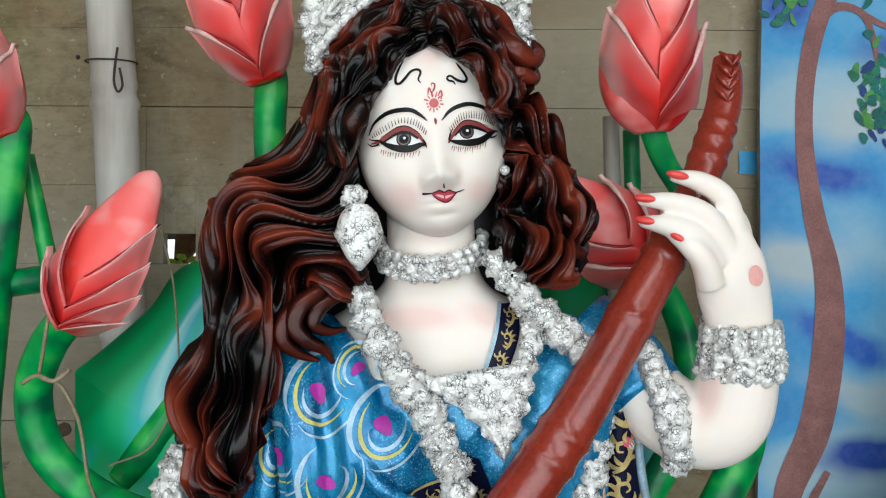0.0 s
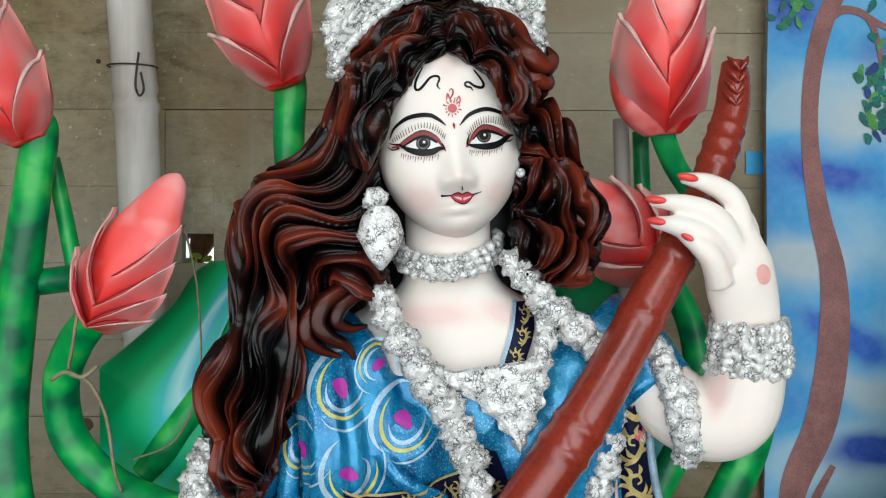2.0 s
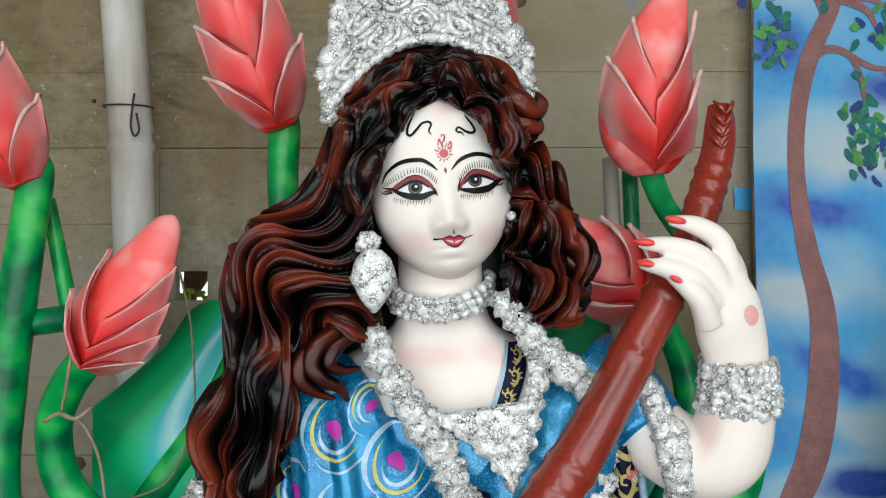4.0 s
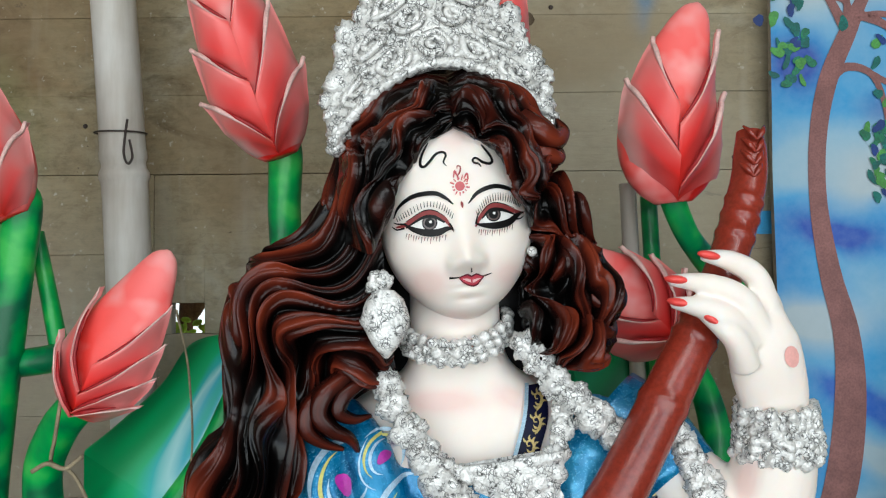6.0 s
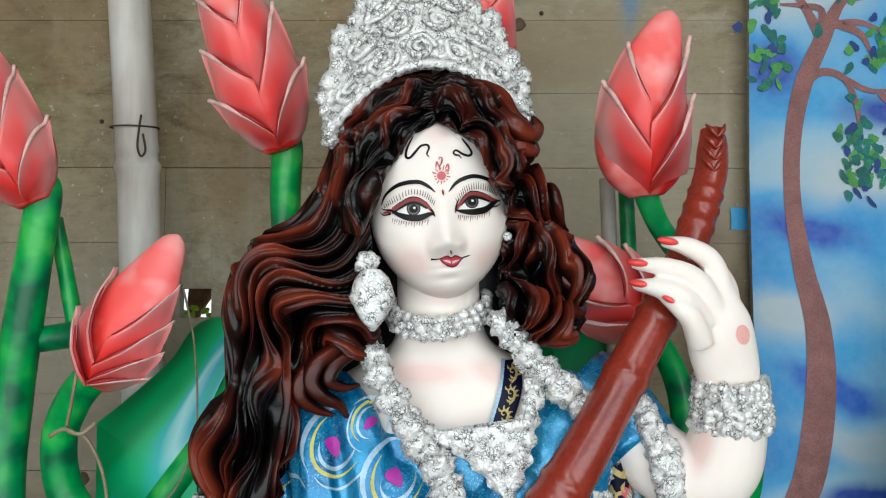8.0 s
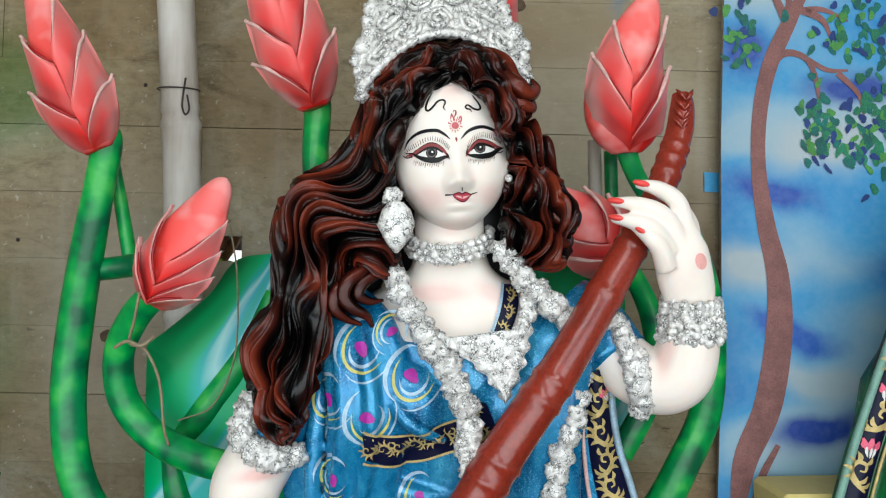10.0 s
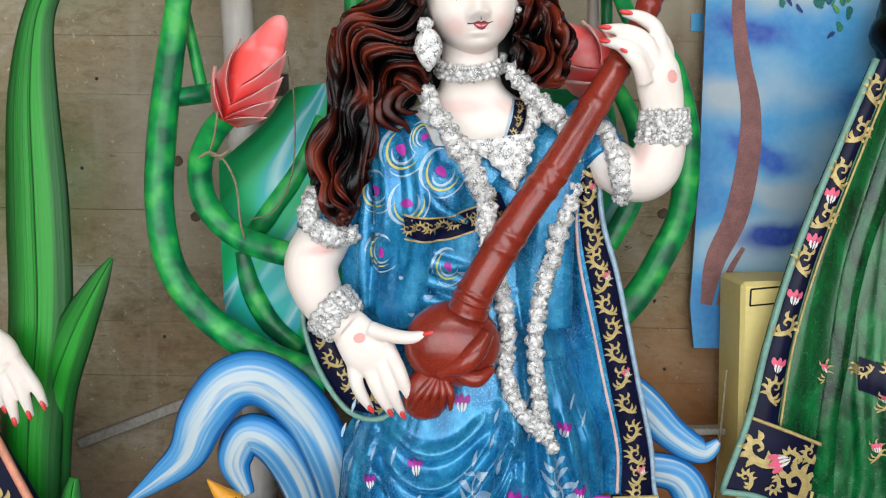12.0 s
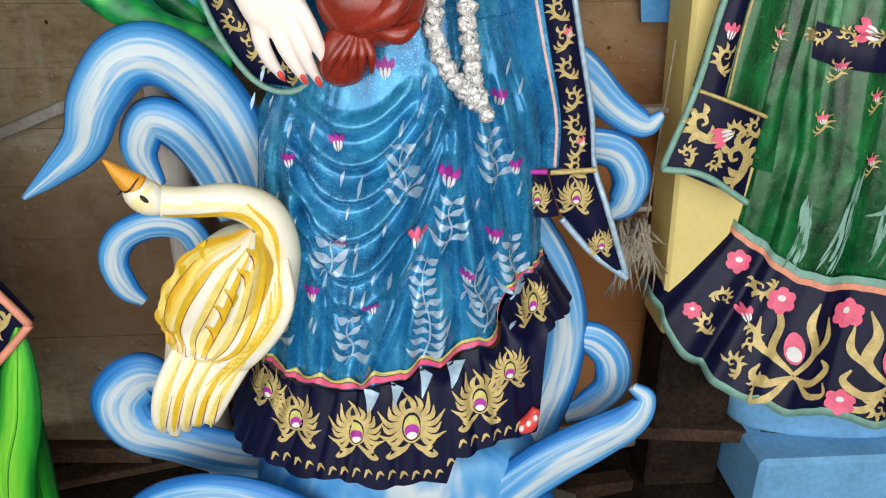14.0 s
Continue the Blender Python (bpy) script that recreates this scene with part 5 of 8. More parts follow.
# ---------------------------------------------------------------- the instrument
veena = empty("string_instrument", (-0.04, 0.80, 1.2), "red-brown painted clay string instrument held by the statue", "instrument")
neck = Shape()
neck.tube([(0.301, 0.862, 1.884), (0.300, 0.858, 1.86), (0.292, 0.850, 1.82), (0.255, 0.825, 1.73), (0.208, 0.800, 1.652), (0.135, 0.775, 1.530), (0.060, 0.76, 1.42), (0.0, 0.76, 1.315), (-0.012, 0.765, 1.28)],
          [0.013, 0.017, 0.0185, 0.020, 0.0225, 0.0255, 0.028, 0.030, 0.034], M_VEENA, 64, 460, groove=lambda a, s: 0.085 * sum(bell(s - c, 0.0055) for c in (0.27, 0.295, 0.32, 0.452, 0.474, 0.545, 0.655, 0.680, 0.765, 0.790, 0.88, 0.905)))
part("neck", neck, veena)
gourd = Shape()
gourd.ball((-0.036, 0.785, 1.222), (0.079, 0.05, 0.072), M_VEENA, 36, 20)
gourd.tube([(0.02, 0.755, 1.25), (0.0, 0.74, 1.22), (-0.02, 0.738, 1.20), (-0.06, 0.75, 1.18)], [0.012, 0.018, 0.016, 0.006], M_VEENA, 14, 20)
gourd.tube([(-0.04, 0.76, 1.19), (0.0, 0.745, 1.175), (0.03, 0.755, 1.19)], [0.008, 0.014, 0.006], M_VEENA, 12, 20)
part("gourd", gourd, veena)
scrollp = Shape()
scrollp.tube([(-0.05, 0.775, 1.19), (-0.072, 0.77, 1.15), (-0.085, 0.775, 1.115), (-0.09, 0.785, 1.098)], [0.02, 0.036, 0.03, 0.012], M_VEENA, 24, 24, 0.5, groove=lambda a, s: 0.08 * math.sin(9 * a))
for k in range(5):
    scrollp.tube([(-0.055, 0.762, 1.185), (-0.062 - 0.012 * (2 - k), 0.752, 1.15), (-0.07 - 0.016 * (2 - k), 0.757, 1.12)], [0.004, 0.007, 0.003], M_VEENA, 8, 14)
part("carved_leaf", scrollp, veena)
for k in range(4):
    for sg in (-1, 1):
        s = Shape()
        x0, z0 = 0.3005 - 0.0022 * k, 1.884 - 0.013 * k
        s.tube([(x0, 0.840 - 0.002 * k, z0 - 0.012), (x0 + 0.006 * sg, 0.841 - 0.002 * k, z0 - 0.004), (x0 + 0.011 * sg, 0.848 - 0.002 * k, z0 + 0.004)], [0.0012, 0.0032, 0.0012], M_VEENA, 8, 12)
        part("carved_ridge", s, veena)

# ---------------------------------------------------------------- lotus plants behind the statue


def lotus(base, tip, half, y, label, left, right, stem=None, rstem=0.02, bow=0.0, lip=1.0):
    """A closed flower: a full smooth bud, and broad petals that spring from its spine in turn, each with a
    raised pale rim that runs out to a tip at the outline. left, right: (start on the spine, height of the tip)."""
    o = empty("lotus_flower", (base[0], y, base[1]), label, "flower", "lotus flowers")
    b, t = np.array((base[0], y, base[1])), np.array((tip[0], y, tip[1]))
    ax = t - b
    side = np.array((ax[2], 0, -ax[0])) / np.linalg.norm(ax)
    knots, wide = [0, 0.06, 0.16, 0.30, 0.48, 0.66, 0.82, 0.92, 0.97, 1.0], [0.36, 0.64, 0.88, 0.97, 0.86, 0.68, 0.48, 0.34, 0.22, 0.05]
    prof = lambda f: float(np.interp(f, knots, wide))
    at = lambda f, q, d: b + ax * f + side * (q * half + bow * half * math.sin(math.pi * f)) + np.array((0, d, 0))
    dome = lambda f, q: half * 0.55 * prof(f) * math.sqrt(max(0.0, 1 - min(1.0, abs(q) / (prof(f) + 1e-6)) ** 2))
    s = Shape()
    s.tube([tuple(at(f, 0, 0.004)) for f in knots], [half * w for w in wide], M_BUD, 32, 60, 0.55)
    part("body", s, o)
    for sg, petals in ((-1, left), (1, right)):
        for a, e in petals:
            s, rim = Shape(), []
            rows, ns, nr = [], 26, 12
            low = max(0.0, a - 0.30)
            for i in range(ns + 1):
                v = i / ns
                fr = a + (e - a) * (0.60 * v + 0.40 * v ** 2.2)
                fb_ = low + (max(0.02, e - 0.42) - low) * v
                row = []
                for j in range(nr + 1):
                    r = j / nr
                    f = fr + (fb_ - fr) * r
                    reach = 1.0 + 0.20 * v ** 5 * (1 - r) ** 2
                    q = v * prof(min(f, 0.97)) * reach
                    lift = half * 0.32 * (1 - r) ** 2.2 * math.sin(math.pi * min(1.0, 0.12 + 0.80 * v)) ** 0.7
                    row.append(at(f, sg * q, -dome(f, q * 0.985) - lift - 0.0022 * (1 - r)))
                rim.append(tuple(row[0]))
                rows.append([row[0] + np.array((0, half * 0.24 * min(1, 0.3 + v), 0)) + ax * 0.006] + row)
            s.grid(rows, M_PETAL, flip=sg > 0)
            petal = part("petal", s, o)
            s = Shape()
            s.tube(rim[2:], [half * lip * w for w in (0.002, 0.008, 0.020, 0.050, 0.046)], M_RIM, 8, 34, 0.8)
            part("rim", s, petal, "pale painted rim")
            s = Shape()
            dark = [tuple(np.array(p) + ax * 0.016 + np.array((0, half * 0.10, 0))) for p in rim[1:22]]
            s.tube(dark, [half * 0.012, half * 0.040, half * 0.045, half * 0.012], M_CREASE, 8, 34, 0.8)
            part("crease", s, petal, "dark red crease")
    if stem:
        s = Shape()
        up = b + ax * 0.10
        s.tube([(up[0], stem[0][1] - 0.004, up[2])] + stem, [rstem[0] * 1.15] + rstem, M_STEM, 18, 10 * len(stem) + 10, 0.85, groove=lambda q, t: 0.03 * math.sin(3 * q + 9 * t))
        part("stem", s, o)
    return o


TALL_L, TALL_R = ((0.54, 0.74), (0.28, 0.52), (0.04, 0.30)), ((0.52, 0.88), (0.22, 0.62), (0.01, 0.34))
lotus((-0.550, 1.814), (-0.664, 2.074), 0.058, 1.0, "pink closed lotus flower on a tall curved green stem", ((0.46, 0.72), (0.14, 0.42)), TALL_R, [(-0.545, 1.02, 1.83), (-0.558, 1.03, 1.76), (-0.575, 1.04, 1.68), (-0.597, 1.05, 1.55), (-0.605, 1.05, 1.42), (-0.58, 1.04, 1.30), (-0.51, 1.03, 1.21), (-0.40, 1.02, 1.14), (-0.27, 1.0, 1.10)], [0.024, 0.024, 0.026, 0.028, 0.028, 0.028, 0.028, 0.03, 0.03])
lotus((-0.444, 1.582), (-0.341, 1.769), 0.056, 0.95, "small pink lotus bud tied with twine to a looping green stem", ((0.16, 0.66), (0.0, 0.36)), ((0.32, 0.76), (0.14, 0.56), (0.03, 0.38), (0.0, 0.20)), [(-0.45, 0.965, 1.59), (-0.485, 0.99, 1.555), (-0.512, 1.01, 1.50), (-0.505, 1.02, 1.43), (-0.455, 1.02, 1.375), (-0.37, 1.0, 1.345), (-0.25, 0.98, 1.33)], [0.022, 0.023, 0.023, 0.024, 0.024, 0.024, 0.022], 0.0, 0.4)
lotus((-0.221, 1.886), (-0.322, 2.172), 0.060, 1.0, "tall pink lotus flower beside the crown", TALL_L, TALL_R, [(-0.222, 1.04, 1.89), (-0.226, 1.05, 1.82), (-0.222, 1.06, 1.74), (-0.20, 1.07, 1.62)], [0.022, 0.021, 0.021, 0.022])
lotus((0.052, 1.99), (0.058, 2.194), 0.044, 1.08, "pink lotus flower half hidden behind the crown", ((0.55, 0.68),), ((0.50, 0.70),), [(0.060, 1.10, 2.0), (0.055, 1.10, 1.90), (0.05, 1.10, 1.80)], [0.016, 0.018, 0.02])
lotus((0.255, 1.822), (0.291, 2.066), 0.064, 0.98, "pink lotus flower above the raised hand", ((0.44, 0.78), (0.20, 0.56)), ((0.34, 0.86), (0.06, 0.56)), [(0.255, 0.99, 1.83), (0.268, 1.0, 1.80), (0.288, 1.02, 1.775), (0.330, 1.07, 1.745), (0.385, 1.11, 1.710), (0.424, 1.13, 1.610), (0.432, 1.13, 1.524), (0.424, 1.13, 1.415), (0.388, 1.13, 1.328), (0.335, 1.12, 1.240), (0.24, 1.10, 1.15)], [0.016, 0.015, 0.015, 0.018, 0.022, 0.025, 0.026, 0.027, 0.028, 0.029, 0.03], -0.30)
lotus((0.258, 1.655), (0.13, 1.765), 0.062, 0.99, "pink lotus bud half hidden behind the hair", ((0.25, 0.75), (0.05, 0.5)), ((0.3, 0.75), (0.12, 0.55), (0.0, 0.3)), [(0.255, 1.0, 1.66), (0.285, 1.02, 1.62), (0.308, 1.03, 1.57), (0.315, 1.03, 1.51), (0.30, 1.03, 1.44), (0.26, 1.03, 1.36)], [0.014, 0.016, 0.018, 0.020, 0.02, 0.02])

# props that hold the plants
prop = empty("plant_prop", (-0.55, 1.07, 1.2), "green-painted bamboo prop behind the tall lotus", "prop")
s = Shape()
s.tube([(-0.553, 1.07, 1.80), (-0.538, 1.075, 1.72), (-0.525, 1.08, 1.645)], [0.010, 0.011, 0.012], M_STEM, 10, 14)
part("upright", s, prop)
s = Shape()
s.tube([(-0.60, 1.06, 1.628), (-0.56, 1.06, 1.632), (-0.50, 1.05, 1.640), (-0.46, 1.0, 1.64)], [0.019, 0.018, 0.018, 0.016], M_STEM, 12, 16)
part("crosspiece", s, prop)
prop2 = empty("plant_prop", (0.24, 1.09, 1.3), "split bamboo prop, part green, behind the lotus flower", "prop")
s = Shape()
s.tube([(0.227, 1.10, 1.86), (0.232, 1.10, 1.70), (0.24, 1.10, 1.50)], [0.011], M_BAMBOO, 10, 14)
part("bamboo_half", s, prop2)
s = Shape()
s.tube([(0.251, 1.085, 1.84), (0.256, 1.085, 1.70), (0.262, 1.085, 1.50)], [0.011], M_STEM, 10, 14)
part("green_half", s, prop2)

# painted leaf board


def leaf_board(name, outline, y, thick, mat, label, ribs=()):
    o = empty(name, (outline[0][0], y, outline[0][1]), label, "leaf")
    s = Shape()
    ring = spline(outline + [outline[0]], 8 * len(outline))
    c = np.mean([(p[0], p[1]) for p in ring], axis=0)
    rows = []
    for k in (1.0, 0.97, 0.6, 0.25, 0.02):
        rows.append([(c[0] + (p[0] - c[0]) * k, y - (0 if k == 1.0 else 0.012) - 0.012 * (1 - k), c[1] + (p[1] - c[1]) * k) for p in ring])
    s.grid(rows, mat, flip=True)
    s.grid([[(p[0], y, p[1]) for p in ring], [(p[0], y + thick, p[1]) for p in ring]], mat)
    part("blade", s, o)
    for pts, r in ribs:
        s = Shape()
        s.tube([(x, y - 0.018, z) for x, z in pts], r, M_STEM, 10, 10 * len(pts), 0.6)
        part("rib", s, o)
    return o


leaf_board("painted_leaf", [(-0.508, 1.509), (-0.465, 1.543), (-0.406, 1.596), (-0.376, 1.640), (-0.354, 1.656), (-0.32, 1.662), (-0.25, 1.664), (-0.235, 1.60), (-0.24, 1.40), (-0.25, 1.20), (-0.30, 1.09), (-0.42, 1.08), (-0.484, 1.129), (-0.502, 1.22), (-0.507, 1.39)], 1.12, 0.02, M_BIGLEAF, "large teal and green airbrushed leaf behind the statue",
           [([(-0.30, 1.60), (-0.34, 1.50), (-0.40, 1.41), (-0.44, 1.36)], [0.010, 0.018, 0.022, 0.018]), ([(-0.46, 1.33), (-0.44, 1.25), (-0.40, 1.18), (-0.34, 1.13)], [0.014, 0.022, 0.022, 0.016])])
leaf_board("painted_leaf", [(0.13, 1.66), (0.25, 1.655), (0.285, 1.60), (0.27, 1.52), (0.29, 1.45), (0.315, 1.39), (0.28, 1.31), (0.30, 1.24), (0.25, 1.15), (0.10, 1.15), (0.06, 1.40)], 1.12, 0.02, M_BIGLEAF, "green and teal airbrushed leaf behind the raised arm",
           [([(0.30, 1.40), (0.27, 1.34), (0.24, 1.28)], [0.008, 0.014, 0.012])])

# tall green blades beside the next statue


def blade_leaf(pts, radii, label, depth=0.35, mat=None):
    o = empty("blade_leaf", pts[-1], label, "leaf", "green blades")
    s = Shape()
    s.tube(pts, radii, mat or M_BLADE, 20, 12 * len(pts), depth, groove=lambda a, q: 0.045 * math.sin(7 * a + 2 * q))
    part("blade", s, o)
    s = Shape()
    s.tube([(x, y - r * depth * 0.98, z) for (x, y, z), r in zip(pts, radii)], [max(0.002, r * 0.06) for r in radii], mat or M_BLADE, 8, 12 * len(pts))
    part("midrib", s, o)
    return o


blade_leaf([(-0.722, 0.99, 1.868), (-0.76, 0.99, 1.835), (-0.80, 1.0, 1.76), (-0.815, 1.0, 1.62), (-0.815, 1.0, 1.42), (-0.82, 1.0, 1.20), (-0.85, 1.0, 0.95), (-0.87, 1.02, 0.6), (-0.87, 1.05, 0.05)], [0.006, 0.022, 0.030, 0.046, 0.058, 0.060, 0.058, 0.05, 0.04], "tall bright green painted leaf blade, curled at the top")
blade_leaf([(-0.672, 0.98, 1.33), (-0.70, 0.98, 1.28), (-0.75, 0.99, 1.19), (-0.80, 1.0, 1.07), (-0.83, 1.02, 0.92), (-0.84, 1.03, 0.7), (-0.84, 1.05, 0.05)], [0.004, 0.020, 0.036, 0.044, 0.046, 0.045, 0.04], "bright green painted leaf blade leaning outwards")
blade_leaf([(-0.755, 0.97, 0.905), (-0.762, 0.97, 0.86), (-0.765, 0.97, 0.75), (-0.76, 0.97, 0.60), (-0.755, 0.98, 0.42), (-0.77, 1.0, 0.05)], [0.010, 0.020, 0.026, 0.030, 0.034, 0.03], "short upright green painted leaf blade")
blade_leaf([(-0.70, 0.93, 0.62), (-0.715, 0.93, 0.54), (-0.74, 0.93, 0.42), (-0.79, 0.94, 0.28), (-0.84, 0.97, 0.05)], [0.008, 0.030, 0.042, 0.050, 0.045], "low lime-green painted leaf blade beside the robe", 0.35, M_LIME)

# ---------------------------------------------------------------- waves at the statue's feet


def wave(pts, radii, label, depth=0.45):
    s = Shape()
    s.tube(pts, radii, M_WAVE, 22, 12 * len(pts), depth, groove=lambda a, q: 0.05 * math.sin(8 * a + 4 * q), metres_uv=True)
    return tagged(s.make("wave_scroll"), label, "wave", "wave scrolls")


wave([(-0.24, 0.99, 0.80), (-0.262, 0.985, 0.93), (-0.31, 0.98, 1.035), (-0.385, 0.975, 1.10), (-0.45, 0.97, 1.095), (-0.505, 0.97, 1.03), (-0.54, 0.975, 0.955), (-0.60, 0.98, 0.90), (-0.665, 0.985, 0.850)], [0.03, 0.045, 0.050, 0.052, 0.050, 0.046, 0.036, 0.022, 0.004], "large blue and white wave scroll curling outwards")
wave([(-0.30, 1.01, 0.80), (-0.335, 1.01, 0.90), (-0.38, 1.0, 0.97), (-0.43, 1.0, 0.985), (-0.455, 1.0, 0.93), (-0.43, 1.0, 0.865)], [0.036, 0.042, 0.042, 0.038, 0.032, 0.014], "inner blue and white wave scroll")
wave([(-0.36, 1.0, 0.70), (-0.39, 1.0, 0.775), (-0.45, 1.0, 0.79), (-0.51, 1.0, 0.765), (-0.535, 1.0, 0.715), (-0.52, 1.0, 0.66), (-0.49, 1.0, 0.628)], [0.026, 0.028, 0.028, 0.028, 0.028, 0.026, 0.012], "small blue and white wave curl above the bird's tail")
wave([(-0.28, 0.95, 0.28), (-0.36, 0.95, 0.30), (-0.45, 0.95, 0.335), (-0.53, 0.95, 0.37), (-0.55, 0.95, 0.44), (-0.50, 0.95, 0.495), (-0.44, 0.95, 0.48)], [0.05, 0.055, 0.054, 0.056, 0.056, 0.050, 0.020], "blue wave curl under the bird's feet")
wave([(0.26, 1.0, 1.115), (0.33, 1.0, 1.06), (0.39, 1.0, 1.00), (0.45, 1.0, 0.965), (0.482, 1.0, 0.985)], [0.035, 0.036, 0.032, 0.024, 0.008], "blue and white wave tongue behind the sari's end")
wave([(0.28, 1.01, 0.92), (0.35, 1.01, 0.925), (0.41, 1.01, 0.91), (0.44, 1.01, 0.86), (0.43, 1.01, 0.81), (0.405, 1.01, 0.785)], [0.03, 0.033, 0.035, 0.036, 0.032, 0.016], "blue and white wave curl behind the sari's end")
wave([(0.22, 0.97, 0.80), (0.28, 0.96, 0.70), (0.315, 0.95, 0.60), (0.31, 0.94, 0.48), (0.27, 0.93, 0.36), (0.22, 0.92, 0.26)], [0.05, 0.05, 0.046, 0.045, 0.05, 0.06], "blue wave running down beside the skirt")
wave([(0.33, 0.96, 0.55), (0.38, 0.95, 0.545), (0.42, 0.95, 0.50), (0.425, 0.95, 0.435), (0.385, 0.95, 0.39), (0.33, 0.94, 0.37)], [0.03, 0.034, 0.036, 0.036, 0.034, 0.02], "small blue wave curl beside the skirt")
wave([(0.12, 0.83, 0.18), (0.20, 0.825, 0.275), (0.28, 0.82, 0.350), (0.36, 0.82, 0.400), (0.43, 0.83, 0.435), (0.456, 0.835, 0.480), (0.432, 0.84, 0.505)], [0.055, 0.055, 0.055, 0.050, 0.040, 0.022, 0.010], "blue and white wave crest in front of the base")
wave([(-0.52, 0.80, 0.16), (-0.47, 0.79, 0.285), (-0.38, 0.78, 0.335), (-0.28, 0.775, 0.325), (-0.18, 0.77, 0.275), (-0.08, 0.765, 0.22)], [0.045, 0.052, 0.052, 0.050, 0.048, 0.045], "blue and white wave curl in front of the base")
wave([(0.26, 0.83, 0.05), (0.33, 0.82, 0.13), (0.42, 0.82, 0.18), (0.49, 0.83, 0.16), (0.53, 0.84, 0.08)], [0.05, 0.055, 0.055, 0.05, 0.04], "low blue wave scroll in front of the base")
wave([(-0.52, 0.86, 0.08), (-0.46, 0.85, 0.16), (-0.38, 0.84, 0.195), (-0.28, 0.83, 0.17), (-0.20, 0.82, 0.12), (-0.10, 0.80, 0.10)], [0.05, 0.055, 0.055, 0.055, 0.055, 0.05], "low blue and white wave scroll before the base")
base = Shape()
loft(base, [(0.0, 0.93, 0.0, 0.34, 0.20), (0.0, 0.93, 0.15, 0.33, 0.19), (0.0, 0.93, 0.27, 0.30, 0.165), (0.0, 0.93, 0.37, 0.25, 0.14), (0.0, 0.93, 0.42, 0.05, 0.03)], M_WAVE, 64, lambda t, v: 0.04 * math.sin(6 * t + 4 * v))
tagged(base.make("pedestal"), "blue and white painted mound under the statue", "pedestal")

# ---------------------------------------------------------------- the bird
swan = Shape()
tilt = Euler((0, radians(22), 0)).to_matrix()
swan.ball((-0.292, 0.815, 0.715), (0.092, 0.075, 0.155), M_SWAN, 30, 24, tilt)
swan.tube([(-0.30, 0.81, 0.72), (-0.345, 0.81, 0.62), (-0.372, 0.81, 0.545), (-0.386, 0.81, 0.505)], [0.082, 0.064, 0.044, 0.028], M_SWAN, 24, 24, 0.7)
swan.tube([(-0.235, 0.82, 0.74), (-0.205, 0.81, 0.82), (-0.215, 0.80, 0.885), (-0.262, 0.79, 0.915), (-0.320, 0.78, 0.918), (-0.365, 0.775, 0.922)], [0.060, 0.042, 0.034, 0.028, 0.024, 0.025], M_SWAN, 20, 48, 0.9)
swan.ball((-0.385, 0.77, 0.932), (0.036, 0.026, 0.027), M_SWAN, 18, 12, Euler((0, radians(35), 0)).to_matrix())
swan.tube([(-0.396, 0.77, 0.948), (-0.414, 0.765, 0.968), (-0.436, 0.762, 0.994)], [0.022, 0.014, 0.002], M_BEAK, 14, 14)
# folded wing: long feathers swept from the shoulder to the scalloped edge and the tail
edge = [(-0.262, 0.858), (-0.315, 0.848), (-0.350, 0.812), (-0.378, 0.764), (-0.394, 0.716), (-0.384, 0.688), (-0.360, 0.668)]
inner = spline([(-0.222, 0.866), (-0.204, 0.810), (-0.222, 0.730), (-0.262, 0.670), (-0.320, 0.640)], 41)
outer = spline([(-0.236, 0.872), (-0.262, 0.866), (-0.315, 0.850), (-0.352, 0.812), (-0.380, 0.764), (-0.396, 0.716), (-0.388, 0.682), (-0.350, 0.648)], 41)


def wing_xz(f, g):
    """A place on the folded wing: f from shoulder to tip, g from the inner to the scalloped outer edge."""
    i = min(39, int(f * 40))
    q = f * 40 - i
    a_, b_ = inner[i] + (inner[i + 1] - inner[i]) * q, outer[i] + (outer[i + 1] - outer[i]) * q
    return a_ + (b_ - a_) * (g + 0.05 * abs(math.sin(6.5 * math.pi * f)) * g ** 6)


rows = []
for i in range(49):
    row = []
    for j in range(41):
        f, g = i / 48, j / 40
        x, z = wing_xz(f, g)
        fat = math.sin(math.pi * min(1, f * 1.1 + 0.06)) ** 0.6 if f < 0.86 else 1 - (f - 0.86) * 4.5
        row.append((x, 0.792 - 0.062 * max(0, math.sin(math.pi * (0.06 + 0.88 * g))) ** 0.55 * max(0.15, fat) - 0.005 * abs(math.sin(6 * math.pi * g + 1.0 * f)) * min(1, f * 3), z))
    rows.append(row)
swan.grid(rows, M_SWAN, flip=True)
for k in range(5):
    f = k / 4
    swan.tube([(-0.196 - 0.020 * f, 0.782, 0.820 - 0.05 * f), (-0.198 - 0.030 * f, 0.752, 0.745 - 0.03 * f), (-0.250 - 0.032 * f, 0.750, 0.668 - 0.02 * f), (-0.318 - 0.022 * f, 0.768, 0.590 - 0.012 * f)], [0.016, 0.024, 0.025, 0.010], M_SWAN, 16, 26, 0.34)
for k in range(5):
    x = -0.412 + 0.020 * k
    swan.tube([(x + 0.050 + 0.009 * k, 0.766, 0.67), (x + 0.016 + 0.004 * k, 0.750, 0.595), (x, 0.752, 0.535), (x - 0.008, 0.770, 0.486 + 0.010 * (k - 1) * (k > 1) + 0.010 * (k == 0))], [0.016, 0.020, 0.017, 0.009], M_SWAN, 16, 24, 0.5)
fb_ = Brush(swan, swan, 0.0015, 0.0)
rnd = random.Random(12)
